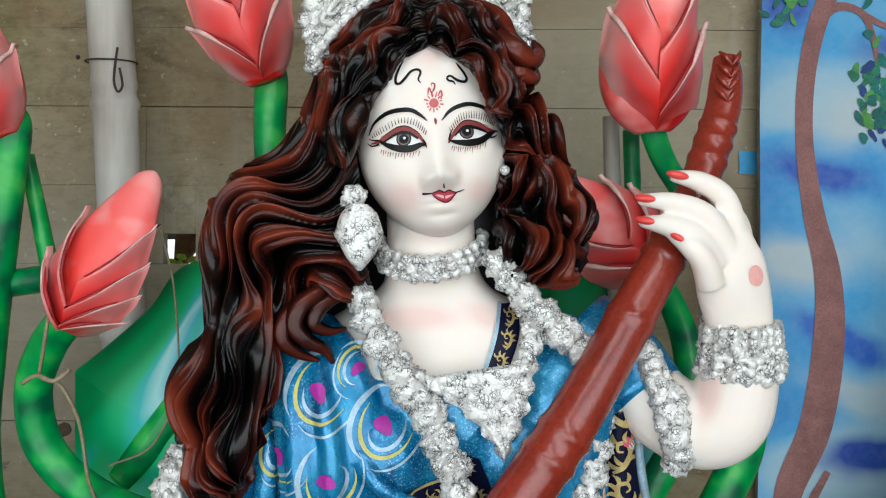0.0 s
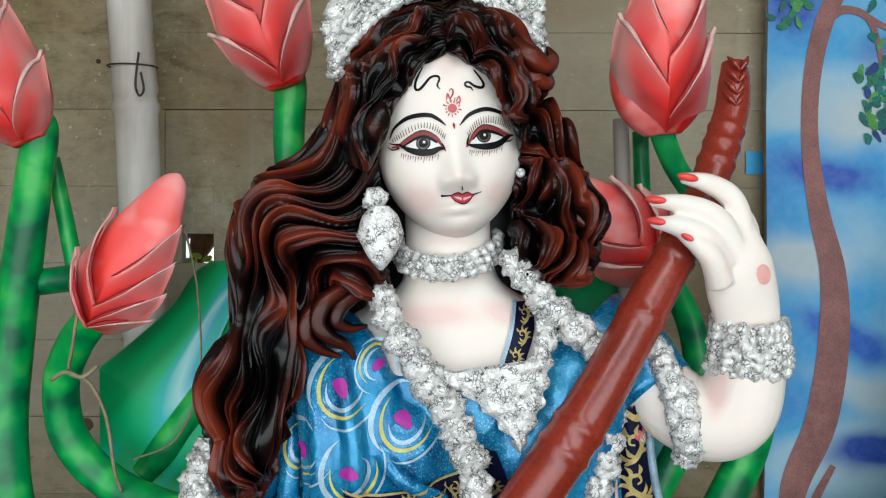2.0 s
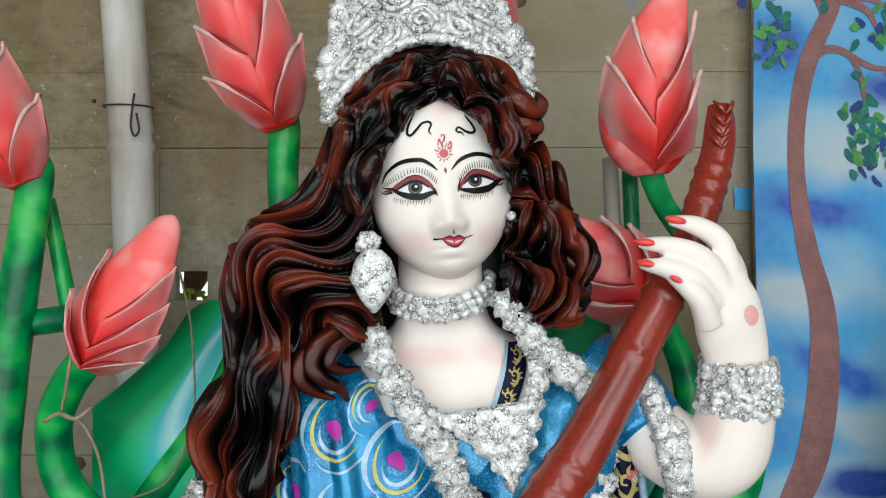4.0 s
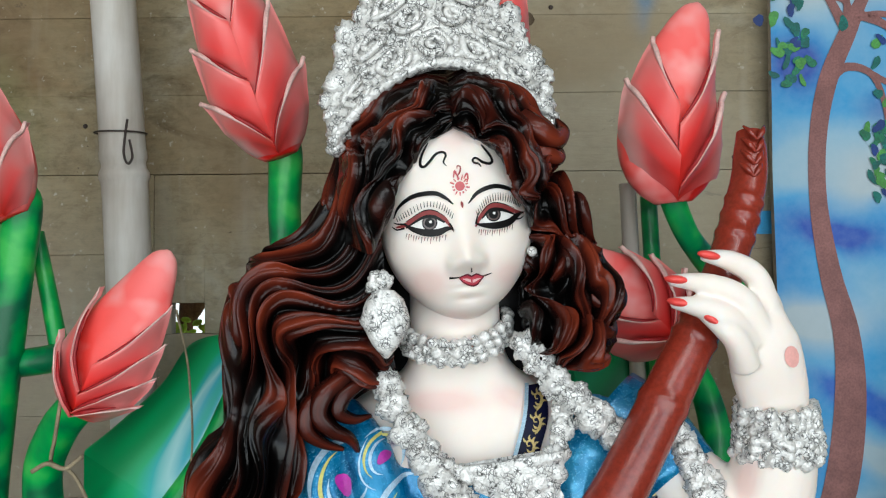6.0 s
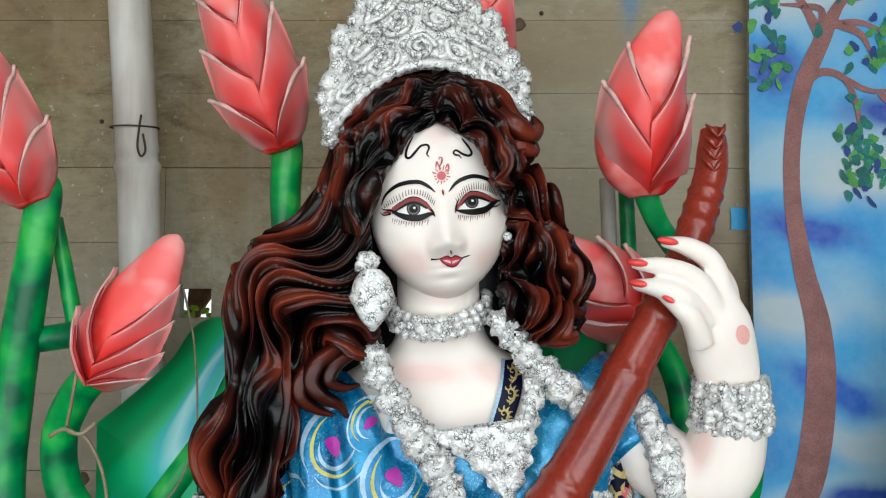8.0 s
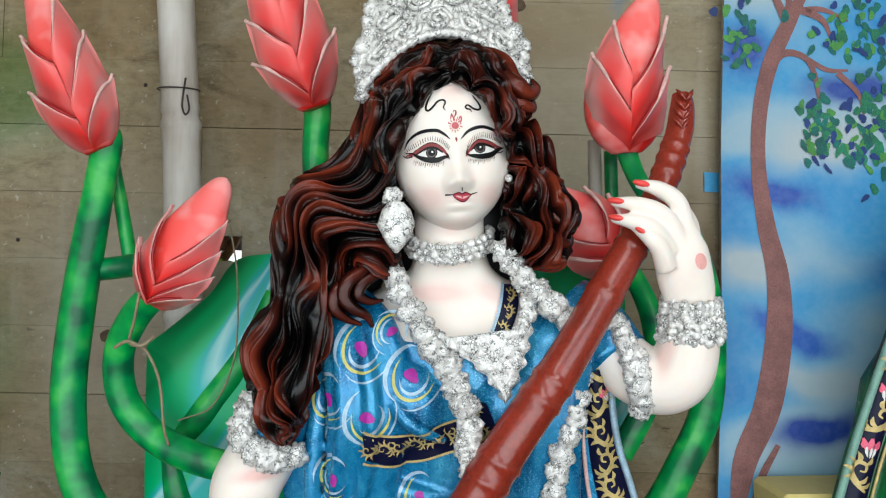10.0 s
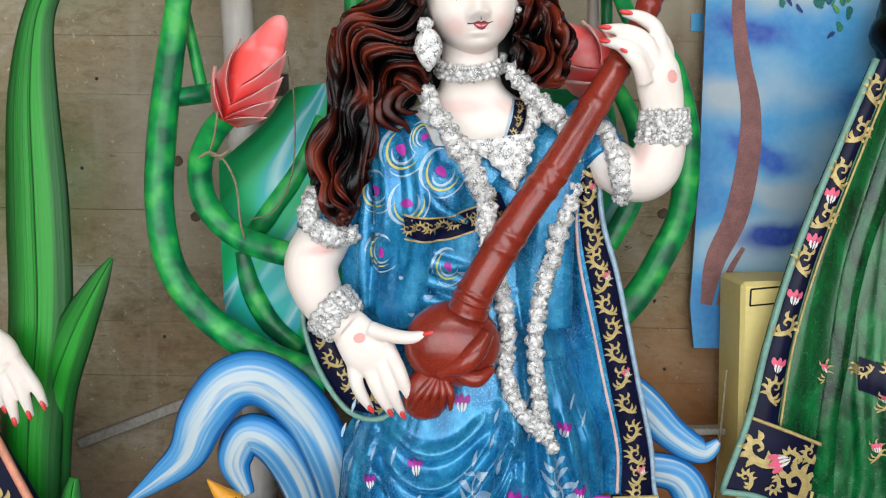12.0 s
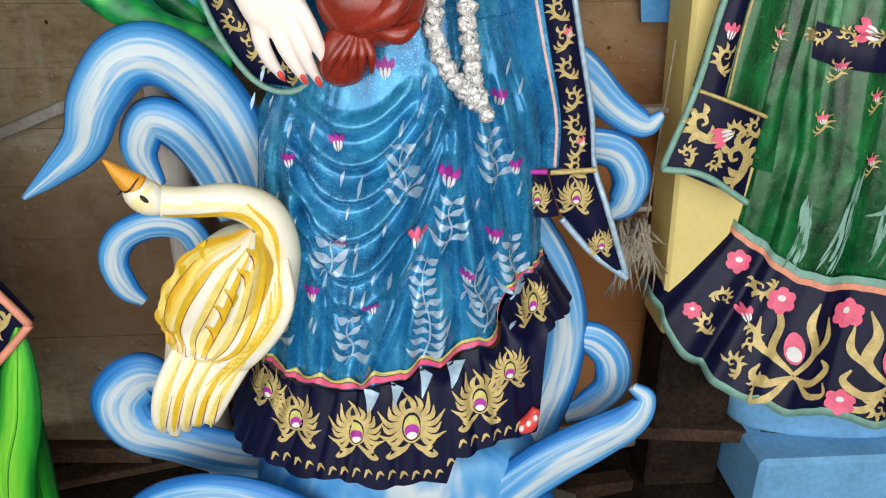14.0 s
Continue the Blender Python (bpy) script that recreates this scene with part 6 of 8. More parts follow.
# yellow streaks and dark feather lines, following the sweep of the wing
for k, g in enumerate((0.08, 0.24, 0.41, 0.57, 0.74, 0.92)):
    pts = [tuple(wing_xz(f, g + 0.03 * math.sin(5 * f + k))) for f in (0.14, 0.34, 0.55, 0.75, 0.95)]
    fb_.stroke(pts, [0.002, 0.009, 0.012, 0.009, 0.002], M_YELLOW if k % 2 == 0 else M_PALEGOLD, 26)
    fb_.stroke([(x + 0.006, z) for x, z in pts[1:]], [0.0005, 0.0012, 0.0012, 0.0005], M_LID, 20, 0.0004)
for k in range(5):
    x = -0.412 + 0.020 * k
    fb_.stroke([(x + 0.046 + 0.007 * k, 0.65), (x + 0.018 + 0.003 * k, 0.590), (x + 0.004, 0.535), (x - 0.003, 0.505)], [0.002, 0.009, 0.008, 0.003], M_YELLOW if k % 2 else M_PALEGOLD, 18)
    fb_.stroke([(x + 0.028, 0.590), (x + 0.011, 0.535), (x + 0.004, 0.512)], [0.0006, 0.0015, 0.0008], M_LID, 12, 0.0004)
for k in range(4):
    f = k / 3
    fb_.stroke([(-0.196 - 0.018 * f, 0.80 - 0.04 * f), (-0.198 - 0.028 * f, 0.745 - 0.03 * f), (-0.250 - 0.032 * f, 0.668 - 0.02 * f), (-0.306 - 0.022 * f, 0.606)], [0.002, 0.008, 0.008, 0.002], M_PALEGOLD if k % 2 else M_YELLOW, 18)
for x0, z0 in ((-0.234, 0.842), (-0.249, 0.815), (-0.271, 0.781), (-0.291, 0.753), (-0.311, 0.711)):
    fb_.stroke([(x0 - 0.004, z0 + 0.010), (x0 + 0.004, z0 - 0.004), (x0 + 0.006, z0 - 0.022)], [0.0006, 0.0020, 0.0006], M_LID, 10, 0.0006)
    fb_.stroke([(x0 - 0.004, z0 + 0.012), (x0 + 0.010, z0 - 0.002), (x0 + 0.004, z0 - 0.022)], [0.002, 0.010, 0.002], M_YELLOW, 10, 0.0003)
for ex, ez in edge[1:6]:
    fb_.stroke([(ex + 0.016, ez + 0.012), (ex + 0.006, ez + 0.002), (ex + 0.012, ez - 0.014)], [0.002, 0.009, 0.002], M_YELLOW, 10, 0.0002)
fb_.stroke([(-0.225, 0.83), (-0.222, 0.87), (-0.25, 0.898), (-0.31, 0.900), (-0.36, 0.905)], [0.004, 0.012, 0.012, 0.010, 0.003], M_YELLOW, 24)
fb_.stroke([(-0.195, 0.80), (-0.200, 0.87), (-0.235, 0.918)], [0.003, 0.008, 0.003], M_YELLOW, 16)
bb = Brush(swan, swan, 0.002)
bb.patch(-0.380, 0.938, 0.008, 0.0035, M_BLACK, radians(-45), 12, 2)
bb.stroke([(-0.418, 0.945), (-0.402, 0.950), (-0.388, 0.966)], [0.002, 0.003, 0.002], M_BLACK)
tagged(swan.make("bird_statue"), "painted clay swan, white and yellow with an orange beak", "statue")

# ---------------------------------------------------------------- things on and before the back wall
pole = empty("bamboo_pole", (-0.49, 1.21, 0.0), "whitewashed bamboo pole standing against the plank wall", "pole")
s = Shape()
nodes = (0.35, 0.78, 1.20, 1.55, 1.893, 2.30, 2.68)
s.tube([(-0.440, 1.215, 0.0), (-0.452, 1.215, 0.6), (-0.468, 1.215, 1.2), (-0.489, 1.215, 1.8), (-0.532, 1.215, 2.4), (-0.58, 1.215, 3.0)], [0.035, 0.034, 0.032, 0.033, 0.032, 0.031], M_BAMBOO, 24, 420, 1.0,
       groove=lambda a, q: 0.13 * max(bell(q * 3.0 - z, 0.007) for z in nodes) - 0.07 * max(bell(q * 3.0 - z - 0.016, 0.006) for z in nodes) + 0.05 * max(bell(q * 3.0 - z - 0.028, 0.010) for z in nodes))
part("culm", s, pole)
s = Shape()
loop = [(-0.500 + 0.0365 * math.cos(a), 1.215 + 0.0365 * math.sin(a), 1.957 + 0.003 * math.sin(a)) for a in [2 * math.pi * i / 24 for i in range(25)]]
s.tube(loop, [0.0013], M_WIRE, 6, 50, front=Vector((0, 0, 1)))
s.tube([(-0.476, 1.177, 1.970), (-0.478, 1.174, 1.945), (-0.480, 1.175, 1.92), (-0.474, 1.174, 1.905), (-0.468, 1.176, 1.915), (-0.472, 1.175, 1.94)], [0.0018], M_WIRE, 6, 30)
part("tie_wire", s, pole, "thin rusty tie wire")

tape = Shape()
tape.grid([[(0.481 + 0.016 * i + 0.001 * math.sin(7 * j), WALL - 0.004 - 0.0015 * math.sin(i * 2 + j), 1.842 - 0.0125 * j + 0.001 * math.sin(5 * i)) for i in range(3)] for j in range(4)], M_TAPE, flip=True)
tagged(tape.make("tape_scrap"), "small square scrap of blue tape on the plank wall", "tape")

# painted scenery board
board = empty("scenery_board", (0.9, 1.285, 1.12), "sky-blue scenery board with a painted tree", "painting")
s = Shape()
X0, X1, Z0, Z1 = 0.503, 1.75, 1.03, 2.62
out = [(X0 + (0.012 if z < 1.2 else 0) + 0.003 * math.sin(z * 9), z) for z in (Z0 + 0.07, 1.2, 1.5, 1.9, 2.3, Z1)]
rows = [[(x0 + (X1 - x0) * k / 20, 1.285 + 0.004 * math.sin(k * 0.6 + z * 2), z) for k in range(21)] for x0, z in out]
s.grid(rows, M_MURAL)
rows2 = [[(p[0], p[1] + 0.012, p[2]) for p in r] for r in rows]
s.grid(rows2, M_MURAL, flip=True)
s.grid([[r[0] for r in rows], [r[0] for r in rows2]], M_SHED)
s.grid([[p for p in rows[0]], [p for p in rows2[0]]], M_SHED, flip=True)
part("panel", s, board)
trunk = Shape()
br = Brush(s, trunk, 0.0015)
br.stroke([(0.535, 1.20), (0.55, 1.30), (0.59, 1.40), (0.610, 1.53), (0.608, 1.64), (0.585, 1.74), (0.570, 1.85), (0.572, 1.95), (0.590, 2.04), (0.625, 2.12), (0.655, 2.18), (0.70, 2.23)], [0.025, 0.045, 0.052, 0.050, 0.042, 0.034, 0.028, 0.028, 0.030, 0.028, 0.018, 0.007], M_TRUNK, 60)
for pts, w in (([(0.625, 2.12), (0.60, 2.17), (0.57, 2.22), (0.555, 2.27)], [0.02, 0.014, 0.010, 0.006]), ([(0.62, 2.125), (0.625, 2.17), (0.59, 2.178), (0.555, 2.18)], [0.014, 0.012, 0.008, 0.004]), ([(0.59, 2.04), (0.62, 2.065), (0.66, 2.055), (0.68, 2.01), (0.685, 1.955)], [0.015, 0.014, 0.011, 0.009, 0.005]), ([(0.66, 2.055), (0.70, 2.035), (0.74, 2.035)], [0.010, 0.009, 0.004]), ([(0.645, 2.15), (0.69, 2.13), (0.71, 2.09)], [0.016, 0.012, 0.004]), ([(0.64, 2.145), (0.69, 2.15), (0.74, 2.13)], [0.014, 0.010, 0.004]), ([(0.67, 2.19), (0.72, 2.20), (0.77, 2.215)], [0.012, 0.010, 0.004]), ([(0.69, 2.22), (0.72, 2.26), (0.78, 2.27), (0.80, 2.25)], [0.012, 0.009, 0.007, 0.003]), ([(0.66, 2.18), (0.66, 2.24), (0.66, 2.30)], [0.014, 0.010, 0.005]), ([(0.56, 1.20), (0.58, 1.27), (0.61, 1.33)], [0.008, 0.014, 0.01]), ([(0.72, 2.03), (0.76, 1.99), (0.77, 1.95)], [0.012, 0.009, 0.004])):
    br.stroke(pts, w, M_TRUNK, 16, 0.0006)
part("painted_tree", trunk, board)
M_LEAFT = plain("teal_mural_paint", (0.008, 0.14, 0.12), 0.6, vary=0.4, scale=30)
leaves = Shape()
br = Brush(s, leaves, 0.0026)
rnd = random.Random(11)
for cx, cz, sx, sz, n in ((0.672, 1.955, 0.02, 0.04, 16), (0.725, 1.90, 0.045, 0.03, 26), (0.775, 1.88, 0.02, 0.045, 22), (0.80, 1.96, 0.02, 0.04, 18), (0.533, 2.20, 0.02, 0.04, 18), (0.536, 2.10, 0.018, 0.04, 16), (0.645, 2.225, 0.03, 0.035, 22), (0.825, 2.19, 0.04, 0.05, 32), (0.77, 2.10, 0.05, 0.03, 26), (0.85, 2.10, 0.02, 0.04, 14), (0.72, 2.085, 0.02, 0.015, 6), (0.55, 2.30, 0.03, 0.03, 14), (0.78, 2.27, 0.05, 0.03, 20)):
    for _ in range(int(n * 1.7)):
        mt = rnd.choice((M_LEAFG, M_LEAFG, M_LEAFT, M_LEAFT, M_LEAFB, M_LEAFY))
        p1, p2 = rnd.uniform(0, 6), rnd.uniform(0, 6)
        br.patch(cx + rnd.gauss(0, sx * 0.9), cz + rnd.gauss(0, sz * 0.9), rnd.uniform(0.004, 0.009), rnd.uniform(0.007, 0.013), mt, rnd.uniform(-0.9, 0.9), 11, 1, rnd.random() * 0.0012, lambda a: 1 + 0.22 * math.sin(2 * a + p1) + 0.15 * math.sin(3 * a + p2))
part("painted_leaves", leaves, board)

# yellow box
ybox = empty("yellow_box", (0.68, 1.17, 0.0), "tall yellow painted box standing beside the green statue", "box")
part_box = new("body", box_mesh("body", 0.19, 0.14, 0.84, 0.008, M_YELLOWBOX))
part_box.parent, part_box.location = ybox, (-0.014, 0.03, 0.86)
part_box.rotation_euler = (0, radians(-2.0), 0)
s = Shape()
for a, b in (((0.575, 1.262), (0.665, 1.272)), ((0.665, 1.272), (0.665, 1.238)), ((0.665, 1.238), (0.575, 1.228)), ((0.575, 1.228), (0.575, 1.262))):
    s.tube([(a[0], 1.1285, a[1]), (b[0], 1.1285, b[1])], [0.0018], M_BLACK, 6, 6)
part("drawn_outline", s, ybox, "thin dark painted rectangle")
lower = new("plinth", box_mesh("plinth", 0.18, 0.14, 0.44, 0.006, M_DARK))
lower.parent, lower.location = ybox, (0.005, 0.03, 0.22)

# string, slat and straw beside the box
s = Shape()
s.tube([(0.538, 1.14, 1.09), (0.535, 1.15, 0.94), (0.528, 1.15, 0.72)], [0.0025], M_TWINE, 6, 20)
tagged(s.make("string"), "pale string hanging beside the yellow box", "string")
for (x0, z0, x1, z1, w, lab) in ((0.42, 0.935, 0.56, 0.94, 0.014, "grey wooden slat nailed across beside the box"), (0.44, 0.715, 0.55, 0.725, 0.012, "grey splintered wooden slat low beside the box")):
    o = new("wood_slat", box_mesh("wood_slat", x1 - x0, 0.03, w, 0.002, M_GREYWOOD))
    o.matrix_world = pose((x0 + x1) / 2, 1.2, (z0 + z1) / 2, 0, -2, 0)
    tagged(o, lab, "slat", "wood slats")
o = new("wood_slat", box_mesh("wood_slat", 0.30, 0.02, 0.024, 0.003, M_GREYWOOD))
o.matrix_world = pose(-0.765, 1.314, 0.90, 0, -22, 0)
tagged(o, "grey broken wooden slat leaning on the plank wall", "slat", "wood slats")
M_STRAW = plain("dusty_straw", (0.30, 0.26, 0.20), 0.9, vary=0.4, scale=40)
straw = Shape()
rnd = random.Random(6)
for k in range(70):
    x, z = rnd.uniform(0.46, 0.53), rnd.uniform(0.69, 0.72)
    dx, dz = rnd.gauss(0, 0.022), -rnd.uniform(0.03, 0.16)
    straw.tube([(x, 1.12 + rnd.uniform(0, 0.06), z), (x + dx * 0.5, 1.11, z + dz * 0.5), (x + dx + rnd.gauss(0, 0.012), 1.12, z + dz)], [0.0040, 0.003, 0.0012], M_STRAW, 5, 8)
tagged(straw.make("straw_bundle"), "grey tuft of straw hanging from a slat", "straw", kind="stuff")

# twine on the lotus bud
s = Shape()
s.tube([(-0.452, 0.925, 1.60), (-0.46, 0.93, 1.56), (-0.475, 0.955, 1.525), (-0.452, 0.955, 1.515), (-0.432, 0.96, 1.47), (-0.43, 0.98, 1.40), (-0.425, 0.99, 1.37)], [0.0022], M_TWINE, 6, 40)
s.tube([(-0.495, 0.95, 1.518), (-0.475, 0.945, 1.528), (-0.455, 0.945, 1.522), (-0.438, 0.95, 1.535)], [0.0028], M_TWINE, 6, 20)
s.tube([(-0.335, 0.96, 1.70), (-0.332, 1.0, 1.62), (-0.345, 1.05, 1.50), (-0.38, 1.06, 1.42), (-0.425, 1.03, 1.40)], [0.0014], M_TWINE, 6, 40)
tagged(s.make("twine"), "knotted jute twine tying the lotus bud to its stem", "twine")

# ---------------------------------------------------------------- the neighbouring statues, of which only robes show
green = Shape()


def robe_point(t, v):
    """The green robe: it widens down to a border that swings up at one side."""
    a = float(np.interp(v, [0, 0.06, 0.14, 0.21, 0.36, 0.50, 0.62, 0.8, 1.0], [0.08, 0.16, 0.26, 0.32, 0.35, 0.345, 0.318, 0.345, 0.46]))
    b = float(np.interp(v, [0, 0.06, 0.14, 0.45, 0.8, 1.0], [0.04, 0.07, 0.10, 0.125, 0.155, 0.19]))
    k = (0.10 * (abs(math.sin(4.5 * t + 0.8 * v + 0.4)) ** 0.7 - 0.6) + 0.06 * (abs(math.sin(8.5 * t - 1.2 * v)) - 0.6) + 0.02 * math.sin(31 * t + 3 * v)) * (0.35 + 0.8 * v) * max(0.0, math.cos(t)) ** 0.6
    x = 1.05 + a * (1 + 0.5 * k) * math.sin(t)
    xm, xl = 1.05 + 0.345 * math.sin(t), 1.05 + 0.46 * math.sin(t)
    mid = float(np.interp(xm, [0.705, 0.725, 0.789, 0.847, 0.957, 1.04, 1.6], [0.700, 0.681, 0.628, 0.591, 0.571, 0.568, 0.568]))
    low = float(np.interp(xl, [0.59, 0.603, 0.630, 0.664, 0.739, 0.902, 1.036, 1.6], [0.530, 0.508, 0.445, 0.400, 0.351, 0.295, 0.283, 0.281]))
    z = 1.74 + (mid - 1.74) * v / 0.8 if v <= 0.8 else mid + (low - mid) * (v - 0.8) / 0.2
    c = math.cos(t)
    return (x, 1.215 - (b * (1 + 1.6 * k) * c ** 0.5 if c > 0 else 0.06 * c), z)


def robe_out(t, v, q):
    x, y, z = robe_point(t, v)
    return (x + q * math.sin(t), y - q * math.cos(t), z)


TS = [2 * math.pi * j / 240 - math.pi for j in range(240)]
green.grid([[robe_point(t, 0.8 * i / 60) for t in TS] for i in range(61)], M_GREENSARI, True)
green.grid([[robe_out(t, 0.795 + 0.205 * i / 16, 0.008 + 0.0015 * i) for t in TS] for i in range(17)], M_NAVY, True)
green.grid([[robe_out(t, v, 0.012) for t in TS] for v in (0.786, 0.796)], M_ORANGEEDGE, True)
green.grid([[robe_out(t, v, 0.011) for t in TS] for v in (0.774, 0.786)], M_PALEGREEN, True)
green.grid([[robe_out(t, v, q) for t in TS] for v, q in ((0.988, 0.034), (1.0, 0.037), (1.0, 0.028))], M_PALEGREEN, True)
# waistband
green.grid([[robe_out(-0.80 + 0.04 * j, 0.435 + 0.012 * i, 0.012 + 0.005 * math.sin(math.pi * i / 4)) for j in range(41)] for i in range(5)], M_NAVY)


def ribbon(s, left, right, y, mat, steps=30, across=5, fold=0.0):
    """A flat hanging strip between two edges (x, z), slightly arched."""
    a, b = spline(left, steps), spline(right, steps)
    f = lambda i, k, e: (a[i][0] + (b[i][0] - a[i][0]) * k / across, (y(i / (steps - 1)) if callable(y) else y) - 0.012 * math.sin(math.pi * k / across) + fold * math.sin(3 * math.pi * k / across) + e, a[i][1] + (b[i][1] - a[i][1]) * k / across)
    s.grid([[f(i, k, 0) for k in range(across + 1)] for i in range(steps)], mat, flip=True)
    s.grid([[f(i, k, 0.012) for k in range(across + 1)] for i in range(steps)], mat)
    s.grid([[f(i, 0, 0), f(i, 0, 0.012)] for i in range(steps)], mat)
    s.grid([[f(i, across, 0), f(i, across, 0.012)] for i in range(steps)], mat, flip=True)


# the hanging end of the green sari with its border
RL = [(0.775, 1.72), (0.672, 1.428), (0.629, 1.283), (0.598, 1.148), (0.573, 1.008)]
RM = [(0.812, 1.72), (0.722, 1.443), (0.680, 1.305), (0.646, 1.150), (0.631, 0.990)]
RR = [(0.85, 1.72), (0.775, 1.444), (0.742, 1.294), (0.727, 1.114), (0.713, 0.954)]
ribbon(green, RL, RR, lambda f: 1.10, M_GREENSARI, 30, 8, 0.006)
ribbon(green, [(x - 0.01, z) for x, z in RR] + [(0.704, 0.84)], [(x + 0.075, z) for x, z in RR] + [(0.80, 0.82)], lambda f: 1.125, M_GREENSARI, 30, 8, 0.005)
ribbon(green, RL, RM, lambda f: 1.088, M_NAVY)
ribbon(green, [(0.573, 1.008), (0.526, 0.857)], [(0.713, 0.958), (0.700, 0.785)], 1.085, M_NAVY, 8, 8)
for pts, r, mt in (([(x - 0.004, 1.082, z) for x, z in RL] + [(0.520, 1.078, 0.852)], 0.007, M_PALEGREEN), ([(0.520, 1.078, 0.852), (0.606, 1.072, 0.838), (0.706, 1.078, 0.776)], 0.007, M_PALEGREEN), ([(0.573, 1.075, 1.008), (0.640, 1.068, 0.985), (0.714, 1.075, 0.955)], 0.004, M_GOLD), ([(x, 1.078, z) for x, z in RM], 0.0025, M_GOLD)):
    green.tube(pts, [r], mt, 8, 40)
gb = Brush(green, green, 0.003)


def flourish(b, x, z, size, mat, rot=0.0, flip=1, w=0.25):
    """A gold scroll leaf: a curl that carries comma-shaped leaves along its back."""
    c, s_ = math.cos(rot), math.sin(rot)
    tr = lambda p: (x + size * (p[0] * flip * c - p[1] * s_), z + size * (p[0] * flip * s_ + p[1] * c))
    curl = ((-0.55, -0.7), (-0.05, -0.45), (0.32, -0.02), (0.24, 0.42), (-0.10, 0.46), (-0.18, 0.18), (0.02, 0.10))
    b.stroke([tr(p) for p in curl], [size * w * 0.4, size * w, size * w * 0.9, size * w * 0.75, size * w * 0.6, size * w * 0.4, size * w * 0.3], mat, 26)
    for q, (ax, az, bx, bz) in enumerate(((0.10, -0.32, 0.62, -0.42), (0.30, -0.10, 0.82, 0.05), (0.34, 0.15, 0.72, 0.52), (0.22, 0.42, 0.36, 0.88), (-0.10, 0.46, -0.22, 0.90), (-0.25, -0.52, -0.62, -0.20), (-0.02, -0.42, -0.36, 0.02))):
        m_ = ((ax + bx) / 2 + (az - bz) * 0.22, (az + bz) / 2 + (bx - ax) * 0.22)
        b.stroke([tr((ax, az)), tr(m_), tr((bx, bz))], [size * w * 0.25, size * w * 0.75, size * w * 0.08], mat, 9, 0.0003)


def bud_mark(b, x, z, size, rot=0.0, colour=None, tail=None):
    """A small painted flower: a fan of petals over a few white touches."""
    dx, dz = -math.sin(rot), math.cos(rot)
    at = lambda u, v: (x + u * dz * size + v * dx * size, z - u * dx * size + v * dz * size)
    for u in (-0.5, 0.0, 0.5):
        b.stroke([at(u * 0.3, -0.3), at(u * 1.1, 0.2), at(u * 1.4, 0.85 - 0.3 * abs(u))], [size * 0.4, size * 0.62, size * 0.2], colour or M_MAGENTA, 7, 0.0003)
    for u in (-0.35, 0.05, 0.4):
        b.stroke([at(u, -0.05), at(u * 0.9, -0.5), at(u * 0.5, -1.05 + 0.3 * abs(u))], [size * 0.14, size * 0.26, size * 0.05], tail or M_WHITEP, 6, 0.0008)


gg = Brush(green, green, 0.0045)
for k, (x, z) in enumerate(((0.770, 1.66), (0.745, 1.58), (0.715, 1.50), (0.690, 1.413), (0.655, 1.328), (0.628, 1.196), (0.612, 1.065))):
    flourish(gb, x, z, 0.036, M_GOLD, -0.4, 1 if k % 2 else -1)
for x, z in ((0.70, 1.46), (0.672, 1.37), (0.642, 1.258), (0.618, 1.120)):
    bud_mark(gg, x, z, 0.017, -0.2, M_PINK)
for k, (x, z, sz, rot, fl) in enumerate(((0.590, 0.935, 0.052, 0.3, -1), (0.672, 0.865, 0.062, 0.5, 1), (0.655, 0.930, 0.030, 1.8, 1), (0.570, 0.880, 0.026, 0.8, 1), (0.695, 0.930, 0.030, 0.2, -1), (0.625, 0.870, 0.026, 2.4, -1))):
    flourish(gb, x, z, sz, M_GOLD, rot, fl, 0.32)
bud_mark(gg, 0.628, 0.918, 0.024, 1.9, M_PINK)
